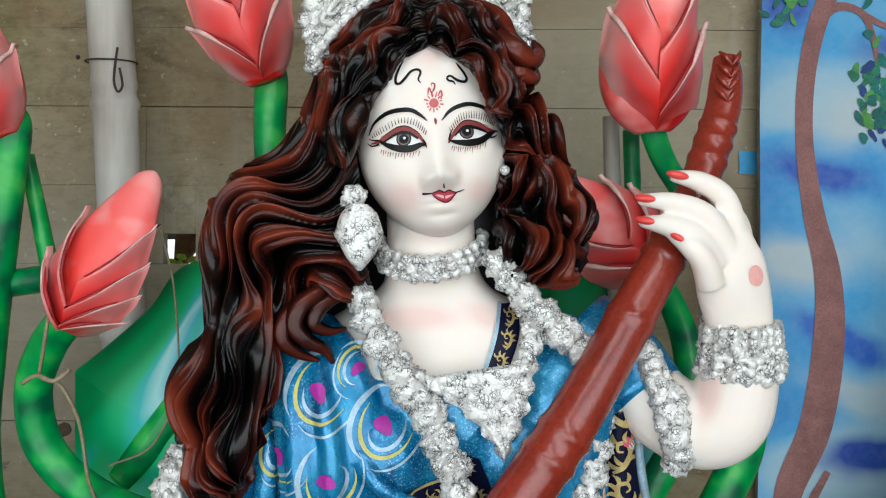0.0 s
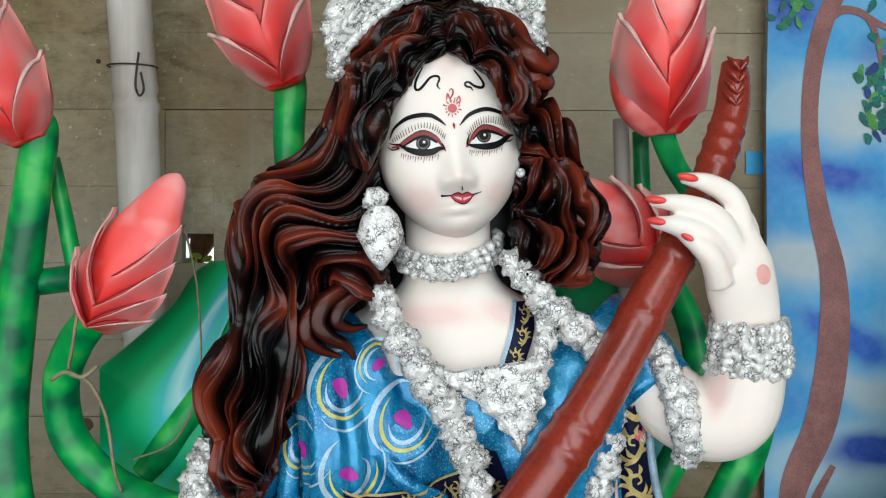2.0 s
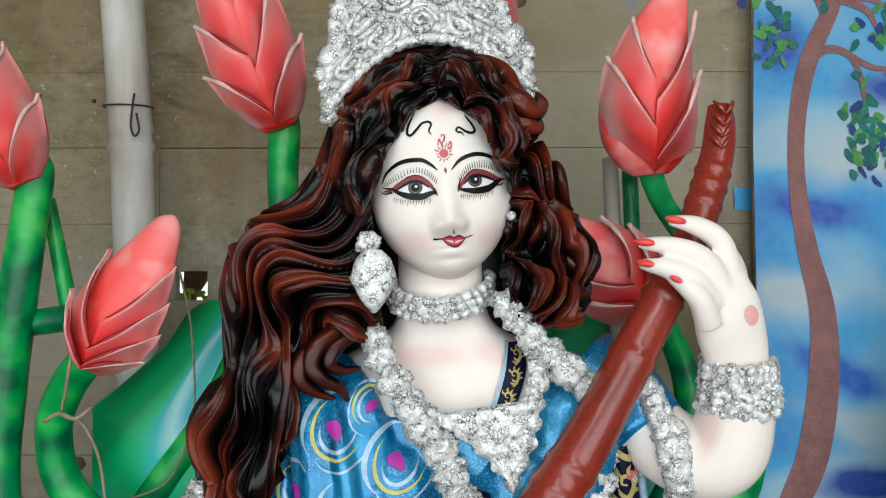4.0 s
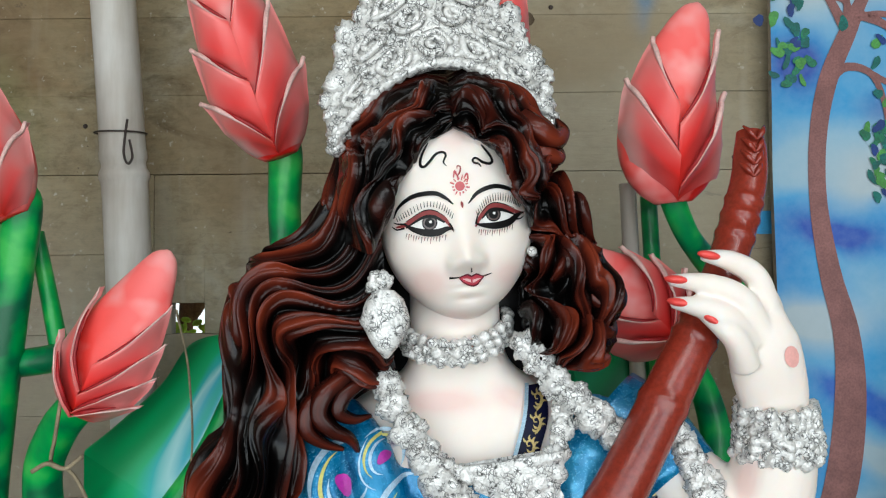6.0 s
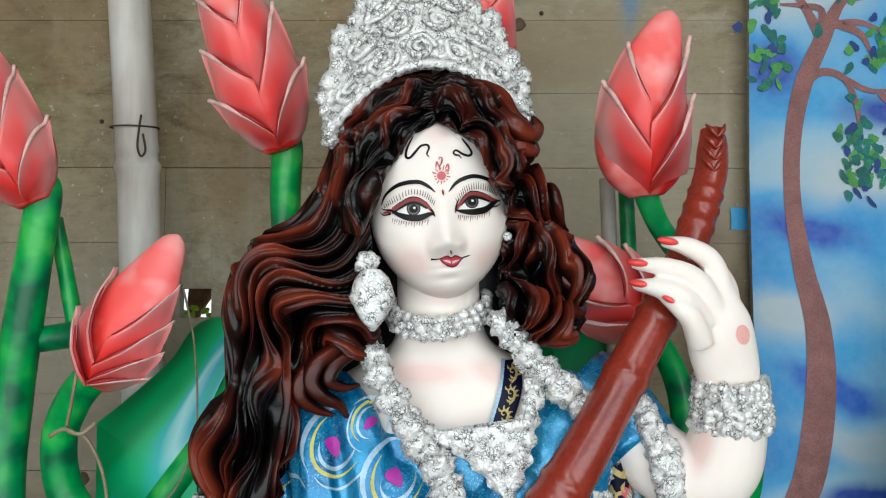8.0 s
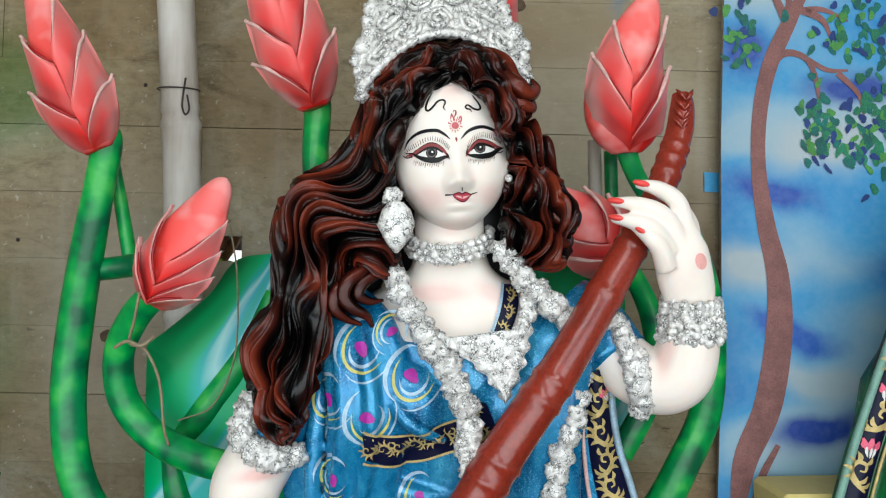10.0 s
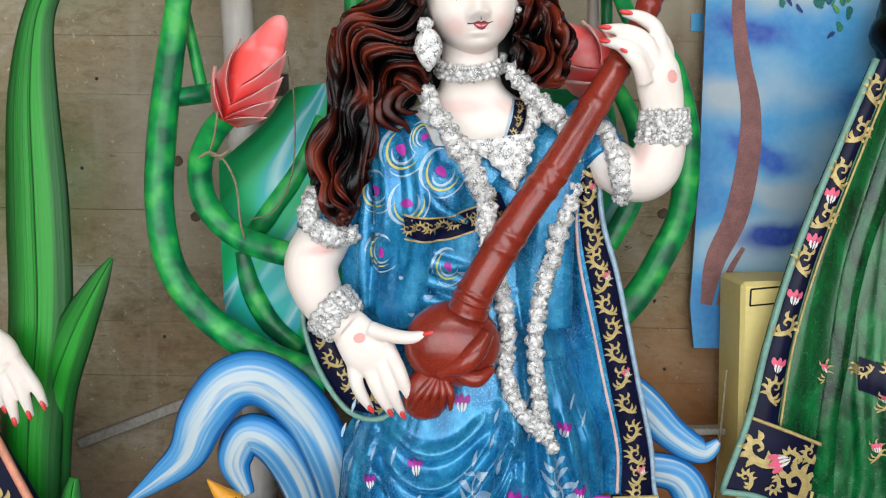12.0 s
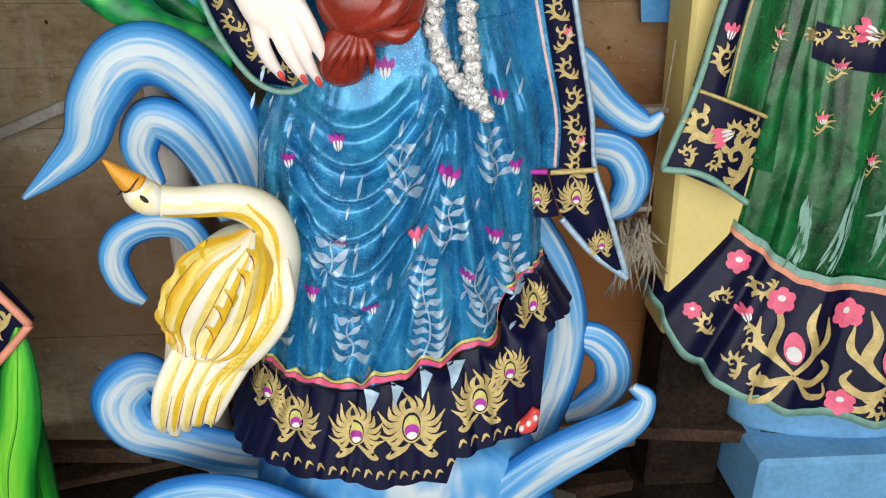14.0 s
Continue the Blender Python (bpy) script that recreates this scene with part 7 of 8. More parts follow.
# border of the hem: flowers, curls and a flame-like bud
for x, z, r in ((0.719, 0.635, 0.024), (0.630, 0.525, 0.018), (0.808, 0.560, 0.028), (0.958, 0.526, 0.032), (0.962, 0.327, 0.028), (1.13, 0.50, 0.03), (1.20, 0.36, 0.028)):
    for q in range(6):
        a = 0.4 + q * math.pi / 3
        gg.patch(x + 0.62 * r * math.cos(a), z + 0.55 * r * math.sin(a), r * 0.52, r * 0.46, M_PINK, a, 10, 1, 0.0004 * (q % 2))
    gg.patch(x, z + r * 0.2, r * 0.30, r * 0.24, M_WHITEP, 0, 10, 1, 0.0012)
for x, z in ((0.841, 0.459), (1.05, 0.435)):
    for sg in (-1, 1):
        gb.stroke([(x, z - 0.055), (x + sg * 0.045, z - 0.01), (x + sg * 0.030, z + 0.05), (x + sg * 0.045, z + 0.10)], [0.008, 0.020, 0.018, 0.003], M_GOLD, 18)
        gb.stroke([(x + sg * 0.03, z - 0.03), (x + sg * 0.075, z + 0.01), (x + sg * 0.072, z + 0.065)], [0.006, 0.018, 0.003], M_GOLD, 14)
        gb.stroke([(x, z - 0.06), (x + sg * 0.05, z - 0.085), (x + sg * 0.085, z - 0.060), (x + sg * 0.07, z - 0.035)], [0.008, 0.018, 0.016, 0.004], M_GOLD, 16)
        gb.stroke([(x + sg * 0.01, z - 0.07), (x + sg * 0.045, z - 0.115), (x + sg * 0.085, z - 0.12), (x + sg * 0.08, z - 0.09)], [0.006, 0.014, 0.012, 0.003], M_GOLD, 16)
    gg.patch(x, z, 0.020, 0.034, M_PINK, 0, 14, 2, 0.0004)
    gg.patch(x, z - 0.012, 0.014, 0.016, M_WHITEP, 0, 12, 2, 0.0010)
for k, (x, z, sz) in enumerate(((0.661, 0.494, 0.034), (0.720, 0.417, 0.036), (0.772, 0.585, 0.036), (0.772, 0.385, 0.030), (0.752, 0.480, 0.036), (1.03, 0.335, 0.04), (0.69, 0.560, 0.030))):
    flourish(gb, x, z, sz, M_GOLD, 0.7 * k, 1 if k % 2 else -1, 0.28)
bud_mark(gg, 0.737, 0.530, 0.018, 0.3, M_PINK)
for k in range(6):
    flourish(gb, 0.80 + 0.05 * k, 1.105, 0.024, M_GOLD, 1.3, 1 if k % 2 else -1)
bud_mark(gg, 0.88, 1.115, 0.026, 1.2, M_PINK)
for x, z in ((0.725, 1.100), (0.844, 1.040), (0.837, 0.934), (0.93, 0.98), (0.95, 0.85)):
    flourish(gb, x, z, 0.030, M_GOLD, 0.3, 1, 0.16)
    bud_mark(gg, x, z + 0.010, 0.012, 0.2, M_PINK)
# broad dry-brushed plumes in pale green on the lower robe
rnd = random.Random(41)
for x0, z0, x1, z1, wide in ((0.815, 0.625, 0.850, 0.800, 0.016), (0.885, 0.618, 0.938, 0.848, 0.020), (0.985, 0.625, 1.02, 0.80, 0.020), (0.965, 0.740, 1.03, 0.765, 0.012)):
    for q in range(34):
        f, u = rnd.uniform(0.0, 0.75), rnd.uniform(-1, 1)
        L = rnd.uniform(0.16, 0.34)
        sw = lambda g: u * wide * (1.15 - 0.75 * g) + 0.008 * math.sin(5 * g)
        gb.stroke([(x0 + (x1 - x0) * g + sw(g), z0 + (z1 - z0) * g) for g in (f, f + L * 0.5, min(1.0, f + L))], [0.0012, rnd.uniform(0.003, 0.0065), 0.0008], M_PALEGREEN if q % 3 else M_GREENSHEEN, 8, 0.0002 * (q % 3))
green.ball((0.92, 1.20, 1.80), (0.09, 0.08, 0.09), M_HAIR, 28, 20, None, 0.35, 3)
green.tube([(0.88, 1.13, 1.82), (0.85, 1.11, 1.77), (0.84, 1.11, 1.72), (0.88, 1.13, 1.68)], [0.03, 0.035, 0.03, 0.01], M_HAIR, 14, 20)
tagged(green.make("statue"), "neighbouring painted statue in a green sari with navy border", "statue")
gbase = empty("pedestal", (1.05, 1.15, 0.0), "light blue painted pedestal under the green statue", "pedestal")
sh = Shape()
loft(sh, [(1.06, 1.18, 0.185, 0.275, 0.13), (1.06, 1.18, 0.26, 0.30, 0.13), (1.05, 1.18, 0.34, 0.350, 0.125), (1.05, 1.18, 0.385, 0.37, 0.10), (1.05, 1.18, 0.41, 0.28, 0.06)], M_BASEBLUE, 64, lambda t, v: 0.02 * math.sin(5 * t))
part("flared_top", sh, gbase)
ft = new("block", box_mesh("block", 0.54, 0.30, 0.19, 0.012, M_BASEBLUE))
ft.parent, ft.location = gbase, (0.02, -0.02, 0.095)

robe = Shape()
ribbon(robe, [(-1.30, 1.10), (-1.28, 0.80), (-1.20, 0.45)], [(-0.885, 1.02), (-0.79, 0.84), (-0.672, 0.632)], lambda f: 0.93, M_NAVY, 20, 10)
ribbon(robe, [(-1.20, 0.45), (-1.12, 0.36), (-1.0, 0.22)], [(-0.672, 0.632), (-0.73, 0.55), (-0.83, 0.47)], 0.93, M_NAVY, 10, 10)
for pts in ([(-0.885, 0.925, 1.02), (-0.83, 0.92, 0.91), (-0.76, 0.915, 0.775), (-0.672, 0.915, 0.632)], [(-0.672, 0.915, 0.632), (-0.74, 0.915, 0.56), (-0.84, 0.915, 0.465), (-0.9, 0.915, 0.40)]):
    robe.tube(pts, [0.008], M_ORANGEEDGE, 8, 30)
rb = Brush(robe, robe, 0.003)
for x, z, sz, rot, fl in ((-0.80, 0.72, 0.06, 0.2, 1), (-0.745, 0.63, 0.05, 1.4, -1), (-0.85, 0.80, 0.055, 0.8, 1), (-0.83, 0.61, 0.06, 2.2, 1), (-0.89, 0.90, 0.05, 0.3, -1), (-0.78, 0.555, 0.045, 0.9, 1), (-0.90, 0.70, 0.055, 0.4, -1), (-0.88, 0.55, 0.055, 1.2, 1), (-0.84, 0.50, 0.04, 0.4, -1), (-0.93, 0.80, 0.05, 1.8, 1), (-0.86, 0.67, 0.04, 2.8, -1)):
    flourish(rb, x, z, sz, M_GOLD, rot, fl)
for x, z, rot in ((-0.735, 0.645, -1.2), (-0.84, 0.565, -0.8), (-0.86, 0.745, 0.2)):
    bud_mark(rb, x, z, 0.013, rot, M_PINK)
rb.stroke([(-0.83, 0.70), (-0.79, 0.735), (-0.775, 0.76)], [0.004, 0.005, 0.003], M_GOLD)
pale, painted = Shape(), Shape()
hand(pale, [(-0.885, 0.93, 1.185), (-0.860, 0.925, 1.165), (-0.838, 0.92, 1.145)], [0.029, 0.033, 0.026], [
    [(-0.830, 0.92, 1.150), (-0.808, 0.91, 1.130), (-0.788, 0.91, 1.100), (-0.775, 0.915, 1.062)],
    [(-0.835, 0.915, 1.135), (-0.818, 0.905, 1.112), (-0.808, 0.905, 1.082), (-0.800, 0.91, 1.045)],
    [(-0.845, 0.915, 1.125), (-0.838, 0.905, 1.095), (-0.832, 0.905, 1.068), (-0.828, 0.91, 1.032)]],
    [(-0.855, 0.92, 1.135), (-0.856, 0.91, 1.105), (-0.852, 0.91, 1.08), (-0.848, 0.915, 1.055)], painted)
robe.take(melt(pale, 0.0026, M_SKIN, 4))
robe.take(painted)
tagged(robe.make("statue"), "another painted statue with white hand and gold-scrolled navy robe", "statue")

# ---------------------------------------------------------------- clutter on the floor
rnd = random.Random(2)
for k in range(16):
    x, y, L = rnd.uniform(-1.15, 0.9), rnd.uniform(1.05, 1.27), rnd.uniform(0.25, 0.6)
    o = new("timber_offcut", box_mesh("timber_offcut", L, rnd.uniform(0.04, 0.08), rnd.uniform(0.02, 0.04), 0.003, M_GREYWOOD if k % 5 == 0 else M_OLDWOOD))
    o.matrix_world = pose(x, y, 0.03 + 0.045 * (k % 4), rnd.uniform(-6, 6), rnd.uniform(-5, 5), rnd.uniform(-30, 30))
    tagged(o, "weathered timber offcut lying in a heap on the floor", "timber", "timber offcuts")


# ---------------------------------------------------------------- what is painted on the statue
# the face, laid out in small units from the middle of one eye
UNIT = 0.000540


def fp(a, b):
    return (-0.0375 + a * UNIT, 1.7835 - b * UNIT)


fb = Brush(face, statue, 0.0006, 0.0)


def line(pts, widths, mat, steps=None, extra=0.0):
    fb.stroke([fp(*p) for p in pts], [w * UNIT for w in widths], mat, steps or 6 * len(pts), extra)


def eye(iris, top, low, lid, liner, tails, lash_base, lash_tip, lower):
    """An eye: white, ringed iris, dark red lid, black liner below, and two rows of fine lashes."""
    fb.band([fp(*p) for p in top], [fp(*p) for p in low], M_EYEWHITE, 20, 4, 0.0002)
    c = fp(*iris)
    for r, mt, up in ((13.5, M_BLACK, 0.0005), (11.5, M_IRIS, 0.0007), (8.5, M_BLACK, 0.0009)):
        fb.patch(c[0], c[1], r * UNIT, r * 0.98 * UNIT, mt, 0, 18, 2, up)
    fb.patch(c[0] + 1.5 * UNIT, c[1] + 1.5 * UNIT, 2.6 * UNIT, 2.6 * UNIT, M_WHITEP, 0, 8, 1, 0.0012)
    line([(x, y + 4) for x, y in lid], [2.5, 7, 10, 9.5, 7, 2.5], M_LID, 32, 0.0010)
    line([(x, y + 10) for x, y in lid[1:-1]], [2, 5.0, 5.6, 3.0], M_BLACK, 26, 0.0013)
    line([(x, y - 1) for x, y in lid[1:-1]], [1.0, 1.6, 1.6, 1.0], M_BLACK, 26, 0.0013)
    line([(x, y - 2) for x, y in liner], [2, 8, 12, 12, 8, 2], M_BLACK, 30, 0.0013)
    for pts in tails:
        line(pts, [3.5, 2.6, 1.0], M_BLACK, 12, 0.0012)
    n = 22
    for (bx, by), (tx, ty) in zip(spline(lash_base, n), spline(lash_tip, n)):
        line([(bx, by), ((bx + tx) / 2, (by + ty) / 2), (tx, ty)], [1.7, 1.3, 0.6], M_LASH, 5, 0.0006)
    for k, (x, y) in enumerate(spline(lower, 15)):
        line([(x, y), (x - 1.5, y + 8 + 3 * math.sin(k * 2.3))], [1.5, 0.7], M_LID if k % 2 else M_LASH, 4, 0.0006)


M_LASH = plain("thin_black_lash_paint", (0.045, 0.035, 0.03), 0.5, vary=0.2, bump=0)
eye((0, 0), [(-36, 2), (-20, -8), (0, -15), (22, -8), (38, 10)], [(-36, 4), (-18, 15), (2, 19), (22, 16), (38, 11)],
    [(-60, 2), (-42, -2), (-12, -19), (8, -20), (26, -10), (40, 10)], [(-46, 2), (-30, 12), (-8, 19), (14, 19), (30, 13), (40, 14)],
    [[(-44, 1), (-56, 0), (-64, -3)], [(-44, 8), (-58, 10), (-67, 4)], [(34, 2), (39, 10), (41, 17)]],
    [(-56, -4), (-34, -14), (-6, -27), (20, -22), (38, -6)], [(-59, -11), (-38, -25), (-7, -37), (23, -33), (41, -15)], [(-40, 17), (-20, 23), (4, 25), (28, 21)])
eye((111, -15), [(84, -2), (94, -18), (112, -27), (132, -25), (150, -19)], [(84, -1), (98, 3), (116, 3), (134, -4), (150, -18)],
    [(79, 4), (90, -16), (106, -32), (126, -33), (150, -26), (168, -24)], [(80, 5), (95, 7), (116, 7), (138, 1), (154, -12), (166, -20)],
    [[(150, -16), (160, -18), (170, -23)], [(148, -8), (160, -9), (168, -15)], [(80, 3), (82, -8), (86, -18)]],
    [(84, -12), (100, -32), (122, -39), (144, -36), (160, -30)], [(80, -20), (97, -44), (122, -53), (147, -49), (164, -40)], [(86, 12), (104, 13), (124, 11), (146, 2)])
line([(-64, -10), (-54, -30), (-28, -47), (8, -51), (28, -42), (41, -31)], [2, 5, 8, 8, 6, 2], M_BLACK, 36, 0.0004)
line([(67, -32), (84, -52), (112, -64), (138, -62), (152, -54), (164, -42)], [2, 7, 8, 7.5, 5, 1.5], M_BLACK, 36, 0.0004)
# mark on the brow
c = fp(53, -63)
fb.patch(c[0], c[1], 8.5 * UNIT, 8.5 * UNIT, M_BROWMARK, 0, 14, 2, 0.0004)
for k in range(13):
    a = math.pi * (-0.5 + 2.0 * k / 13)
    r1 = 15 + 4 * max(0, math.sin(a)) + 2 * math.cos(k * 2.1)
    line([(53 + 10.5 * math.cos(a), -63 - 10.5 * math.sin(a)), (53 + r1 * math.cos(a), -63 - r1 * math.sin(a))], [2.4, 3.0 if k % 2 else 1.6], M_BROWMARK, 5, 0.0004)
line([(42, -78), (44, -90), (47, -84), (52, -76)], [2, 3.5, 3, 2], M_BROWMARK, 12, 0.0005)
line([(60, -76), (65, -86), (67, -78), (65, -70)], [2, 3, 3, 2], M_BROWMARK, 12, 0.0005)
line([(48, -80), (53, -88), (54, -97), (49, -99), (48, -94)], [1.5, 3, 2.6, 2, 1], M_LID, 18, 0.0006)
line([(55, -36), (56, -31), (57, -24)], [1.5, 5, 1.5], M_LID, 8, 0.0004)
# curls drawn on the brow
line([(30, -99), (25, -106), (29, -118), (24, -124), (12, -121), (2, -109), (-8, -99), (-15, -101), (-15, -113), (-9, -129), (-2, -142)], [1.5, 3, 4, 4.5, 4.5, 5, 5, 5, 4.5, 4, 2], M_BLACK, 64, 0.0004)
line([(91, -98), (86, -104), (79, -105), (76, -110), (82, -114), (94, -107), (106, -105), (111, -111), (106, -122), (98, -132), (92, -140)], [1.5, 3.5, 4, 4, 4, 5, 5, 5, 4.5, 4, 2], M_BLACK, 64, 0.0004)
# mouth
line([(33, 96), (40, 96), (50, 95)], [4, 3, 2], M_BLACK, 10, 0.0007)
line([(90, 93), (98, 91), (108, 87)], [2, 2.4, 1.2], M_BLACK, 10, 0.0007)
fb.band([fp(*p) for p in ((50, 95), (58, 92), (65, 90), (72, 93), (80, 89), (87, 91), (94, 93))], [fp(*p) for p in ((50, 95), (56, 102), (64, 107), (74, 110), (82, 107), (88, 100), (94, 93))], M_LIP, 20, 4, 0.0003)
fb.band([fp(*p) for p in ((57, 97), (65, 97), (73, 99), (81, 97), (88, 96))], [fp(*p) for p in ((57, 98), (66, 102), (74, 104), (81, 101), (88, 97))], M_TEETH, 14, 3, 0.0006)
for pts in ([(50, 95), (58, 92), (65, 90), (72, 93), (80, 89), (87, 91), (94, 93)], [(50, 95), (56, 102), (64, 107), (74, 110), (82, 107), (88, 100), (94, 93)]):
    line(pts, [1.5, 2.2, 2.4, 2.4, 2.2, 1.5], M_LIPLINE, 26, 0.0008)
line([(72, 97), (73, 106)], [3, 2.5], M_LIP, 6, 0.0009)
line([(71, 79), (72, 86)], [2.0, 2.8], M_BLACK, 5, 0.0004)
# rosettes on skin
ab = Brush(arms, statue, 0.0012, 0.0)
ab.patch(0.300, 1.655, 0.0080, 0.0105, M_BLUSH, 0.3, 14, 2)
for x, z, r in ((-0.186, 1.235, 0.010),):
    ab.patch(x, z, r, r * 0.8, M_BLUSH, 0.3, 14, 2)
# blouse: rings round magenta eyes, and a navy and gold band under the bust
cb = Brush(blouse, statue, 0.0015, 0.0)


def eye_mark(b, x, z, r, rot):
    """Loose brushed swirls round a magenta dab."""
    for k, (mt, q, wd, arc) in enumerate(((M_PALEBLUE, 2.4, 0.36, 2.9), (M_PALEYELLOW, 1.95, 0.26, 3.7), (M_PALEBLUE, 1.45, 0.26, 3.2), (M_PALEBLUE, 2.75, 0.16, 2.0))):
        pts = [(x + q * r * (0.75 + 0.04 * i) * math.cos(a + rot + k), z + q * r * 1.1 * math.sin(a + rot + k)) for i, a in enumerate([0.4 + arc * i / 9 for i in range(10)])]
        b.stroke(pts, [r * 0.03, r * wd, r * wd * 1.2, r * wd, r * 0.03], mt, 30, 0.0002 * k)
    b.patch(x, z, r * 0.52, r * 0.76, M_MAGENTA, rot, 14, 2, 0.0008, lambda a: 1 + 0.12 * math.sin(3 * a + rot))


for x, z, r, rot in ((-0.122, 1.537, 0.0115, 0.6), (-0.085, 1.558, 0.0080, -0.9), (-0.058, 1.503, 0.0115, 0.9), (-0.165, 1.470, 0.0100, 0.4), (-0.112, 1.452, 0.0110, 1.6), (-0.155, 1.37, 0.009, 0.2), (-0.045, 1.345, 0.009, 0.5)):
    eye_mark(cb, x, z, r * 1.22, rot)
for x, z, dx in ((-0.030, 1.335, 0.020), (-0.085, 1.295, 0.016), (0.020, 1.325, 0.014), (-0.125, 1.330, 0.006), (-0.060, 1.262, 0.018), (-0.110, 1.265, 0.010)):
    cb.stroke([(x, z), (x + dx * 0.5, z - 0.003), (x + dx, z - 0.001)], [0.001, 0.007, 0.001], M_PALEBLUE, 8)
cb.band([(-0.118, 1.432), (-0.085, 1.425), (-0.045, 1.428), (-0.005, 1.442), (0.03, 1.452)], [(-0.112, 1.398), (-0.085, 1.388), (-0.045, 1.390), (-0.005, 1.402), (0.03, 1.412)], M_NAVY, 24, 4, 0.0012)
cg = Brush(blouse, statue, 0.0045, 0.0)
for k in range(8):
    flourish(cg, -0.108 + 0.019 * k, 1.410 + (0.0005 * k * k), 0.016, M_GOLD, 1.3 + 0.3 * (k % 2), 1 if k % 2 else -1, 0.2)
for zz in (0.0, -0.040):
    cg.stroke([(-0.116, 1.434 + zz), (-0.085, 1.427 + zz), (-0.045, 1.430 + zz), (-0.005, 1.444 + zz), (0.03, 1.454 + zz)], [0.003], M_GOLD, 24)
# border of the neckline
chest = Brush(statue, statue, 0.004, 0.0)
chest.band([(0.062, 1.622), (0.057, 1.59), (0.046, 1.555)], [(0.080, 1.622), (0.080, 1.59), (0.066, 1.55)], M_NAVY, 12, 3)
chest.stroke([(0.060, 1.624), (0.055, 1.59), (0.043, 1.553)], [0.004], M_PALEBLUE, 12, 0.001)
nb = Brush(blouse, statue, 0.002, 0.0)
nb.band([(0.010, 1.475), (0.022, 1.445), (0.035, 1.41)], [(0.038, 1.47), (0.050, 1.44), (0.060, 1.40)], M_NAVY, 12, 3)
for x, z in ((0.024, 1.46), (0.036, 1.43)):
    flourish(cg, x, z, 0.014, M_GOLD, 0.4)
chest.lift = 0.0055
for x, z in ((0.071, 1.608), (0.068, 1.586), (0.060, 1.564)):
    flourish(chest, x, z, 0.012, M_GOLD, 0.4)

# skirt: buds, sprigs and the gold flames of the border
kb = Brush(skirt, statue, 0.002, 0.0)
for k, (x, z, r) in enumerate(((-0.019, 1.117, 0.014), (-0.096, 1.001, 0.012), (0.078, 0.948, 0.016), (0.028, 0.850, 0.015), (-0.098, 0.834, 0.012), (0.109, 0.772, 0.011), (0.155, 0.837, 0.013), (-0.052, 0.715, 0.013), (-0.151, 0.739, 0.012), (0.158, 1.065, 0.012), (-0.176, 0.967, 0.011), (0.10, 1.08, 0.011), (0.19, 0.95, 0.011))):
    bud_mark(kb, x, z, r * 1.25, 0.15 * math.sin(k * 2), M_MAGENTA if k != 3 else M_PINK)


def sprig(b, x, z, h, lean, n=6, mat=None):
    """A pale stalk with paired leaves."""
    pt = lambda f: (x + lean * f + 0.010 * math.sin(6 * f), z + h * f)
    b.stroke([pt(i / 5) for i in range(6)], [0.003, 0.003, 0.0015], mat or M_PALEBLUE, 20)
    for i in range(n):
        f = (i + 0.6) / n
        px, pz = pt(f)
        for sg in (-1, 1):
            L = 0.038 * (1.15 - 0.55 * f)
            b.stroke([(px, pz), (px + sg * L * 0.42, pz + L * 0.12), (px + sg * L * 0.80, pz + L * 0.52)], [0.001, 0.0115, 0.001], mat or M_PALEBLUE, 8)


for x, z, h, lean in ((0.035, 0.615, 0.19, 0.012), (-0.100, 0.605, 0.09, 0.02), (0.139, 0.665, 0.12, -0.01), (0.185, 0.72, 0.10, 0.01), (-0.225, 0.62, 0.08, -0.01), (0.065, 0.82, 0.09, 0.03), (-0.005, 0.90, 0.10, 0.02), (-0.135, 0.77, 0.08, 0.04), (0.15, 0.92, 0.09, 0.0)):
    sprig(kb, x, z, h, lean, max(4, int(h / 0.019)))
rnd = random.Random(5)
for k in range(60):
    x, z = rnd.uniform(-0.22, 0.20), rnd.uniform(0.64, 1.12)
    kb.stroke([(x, z), (x + 0.003, z + 0.012), (x + 0.008, z + 0.026)], [0.001, 0.0055, 0.001], M_PALEBLUE, 6)

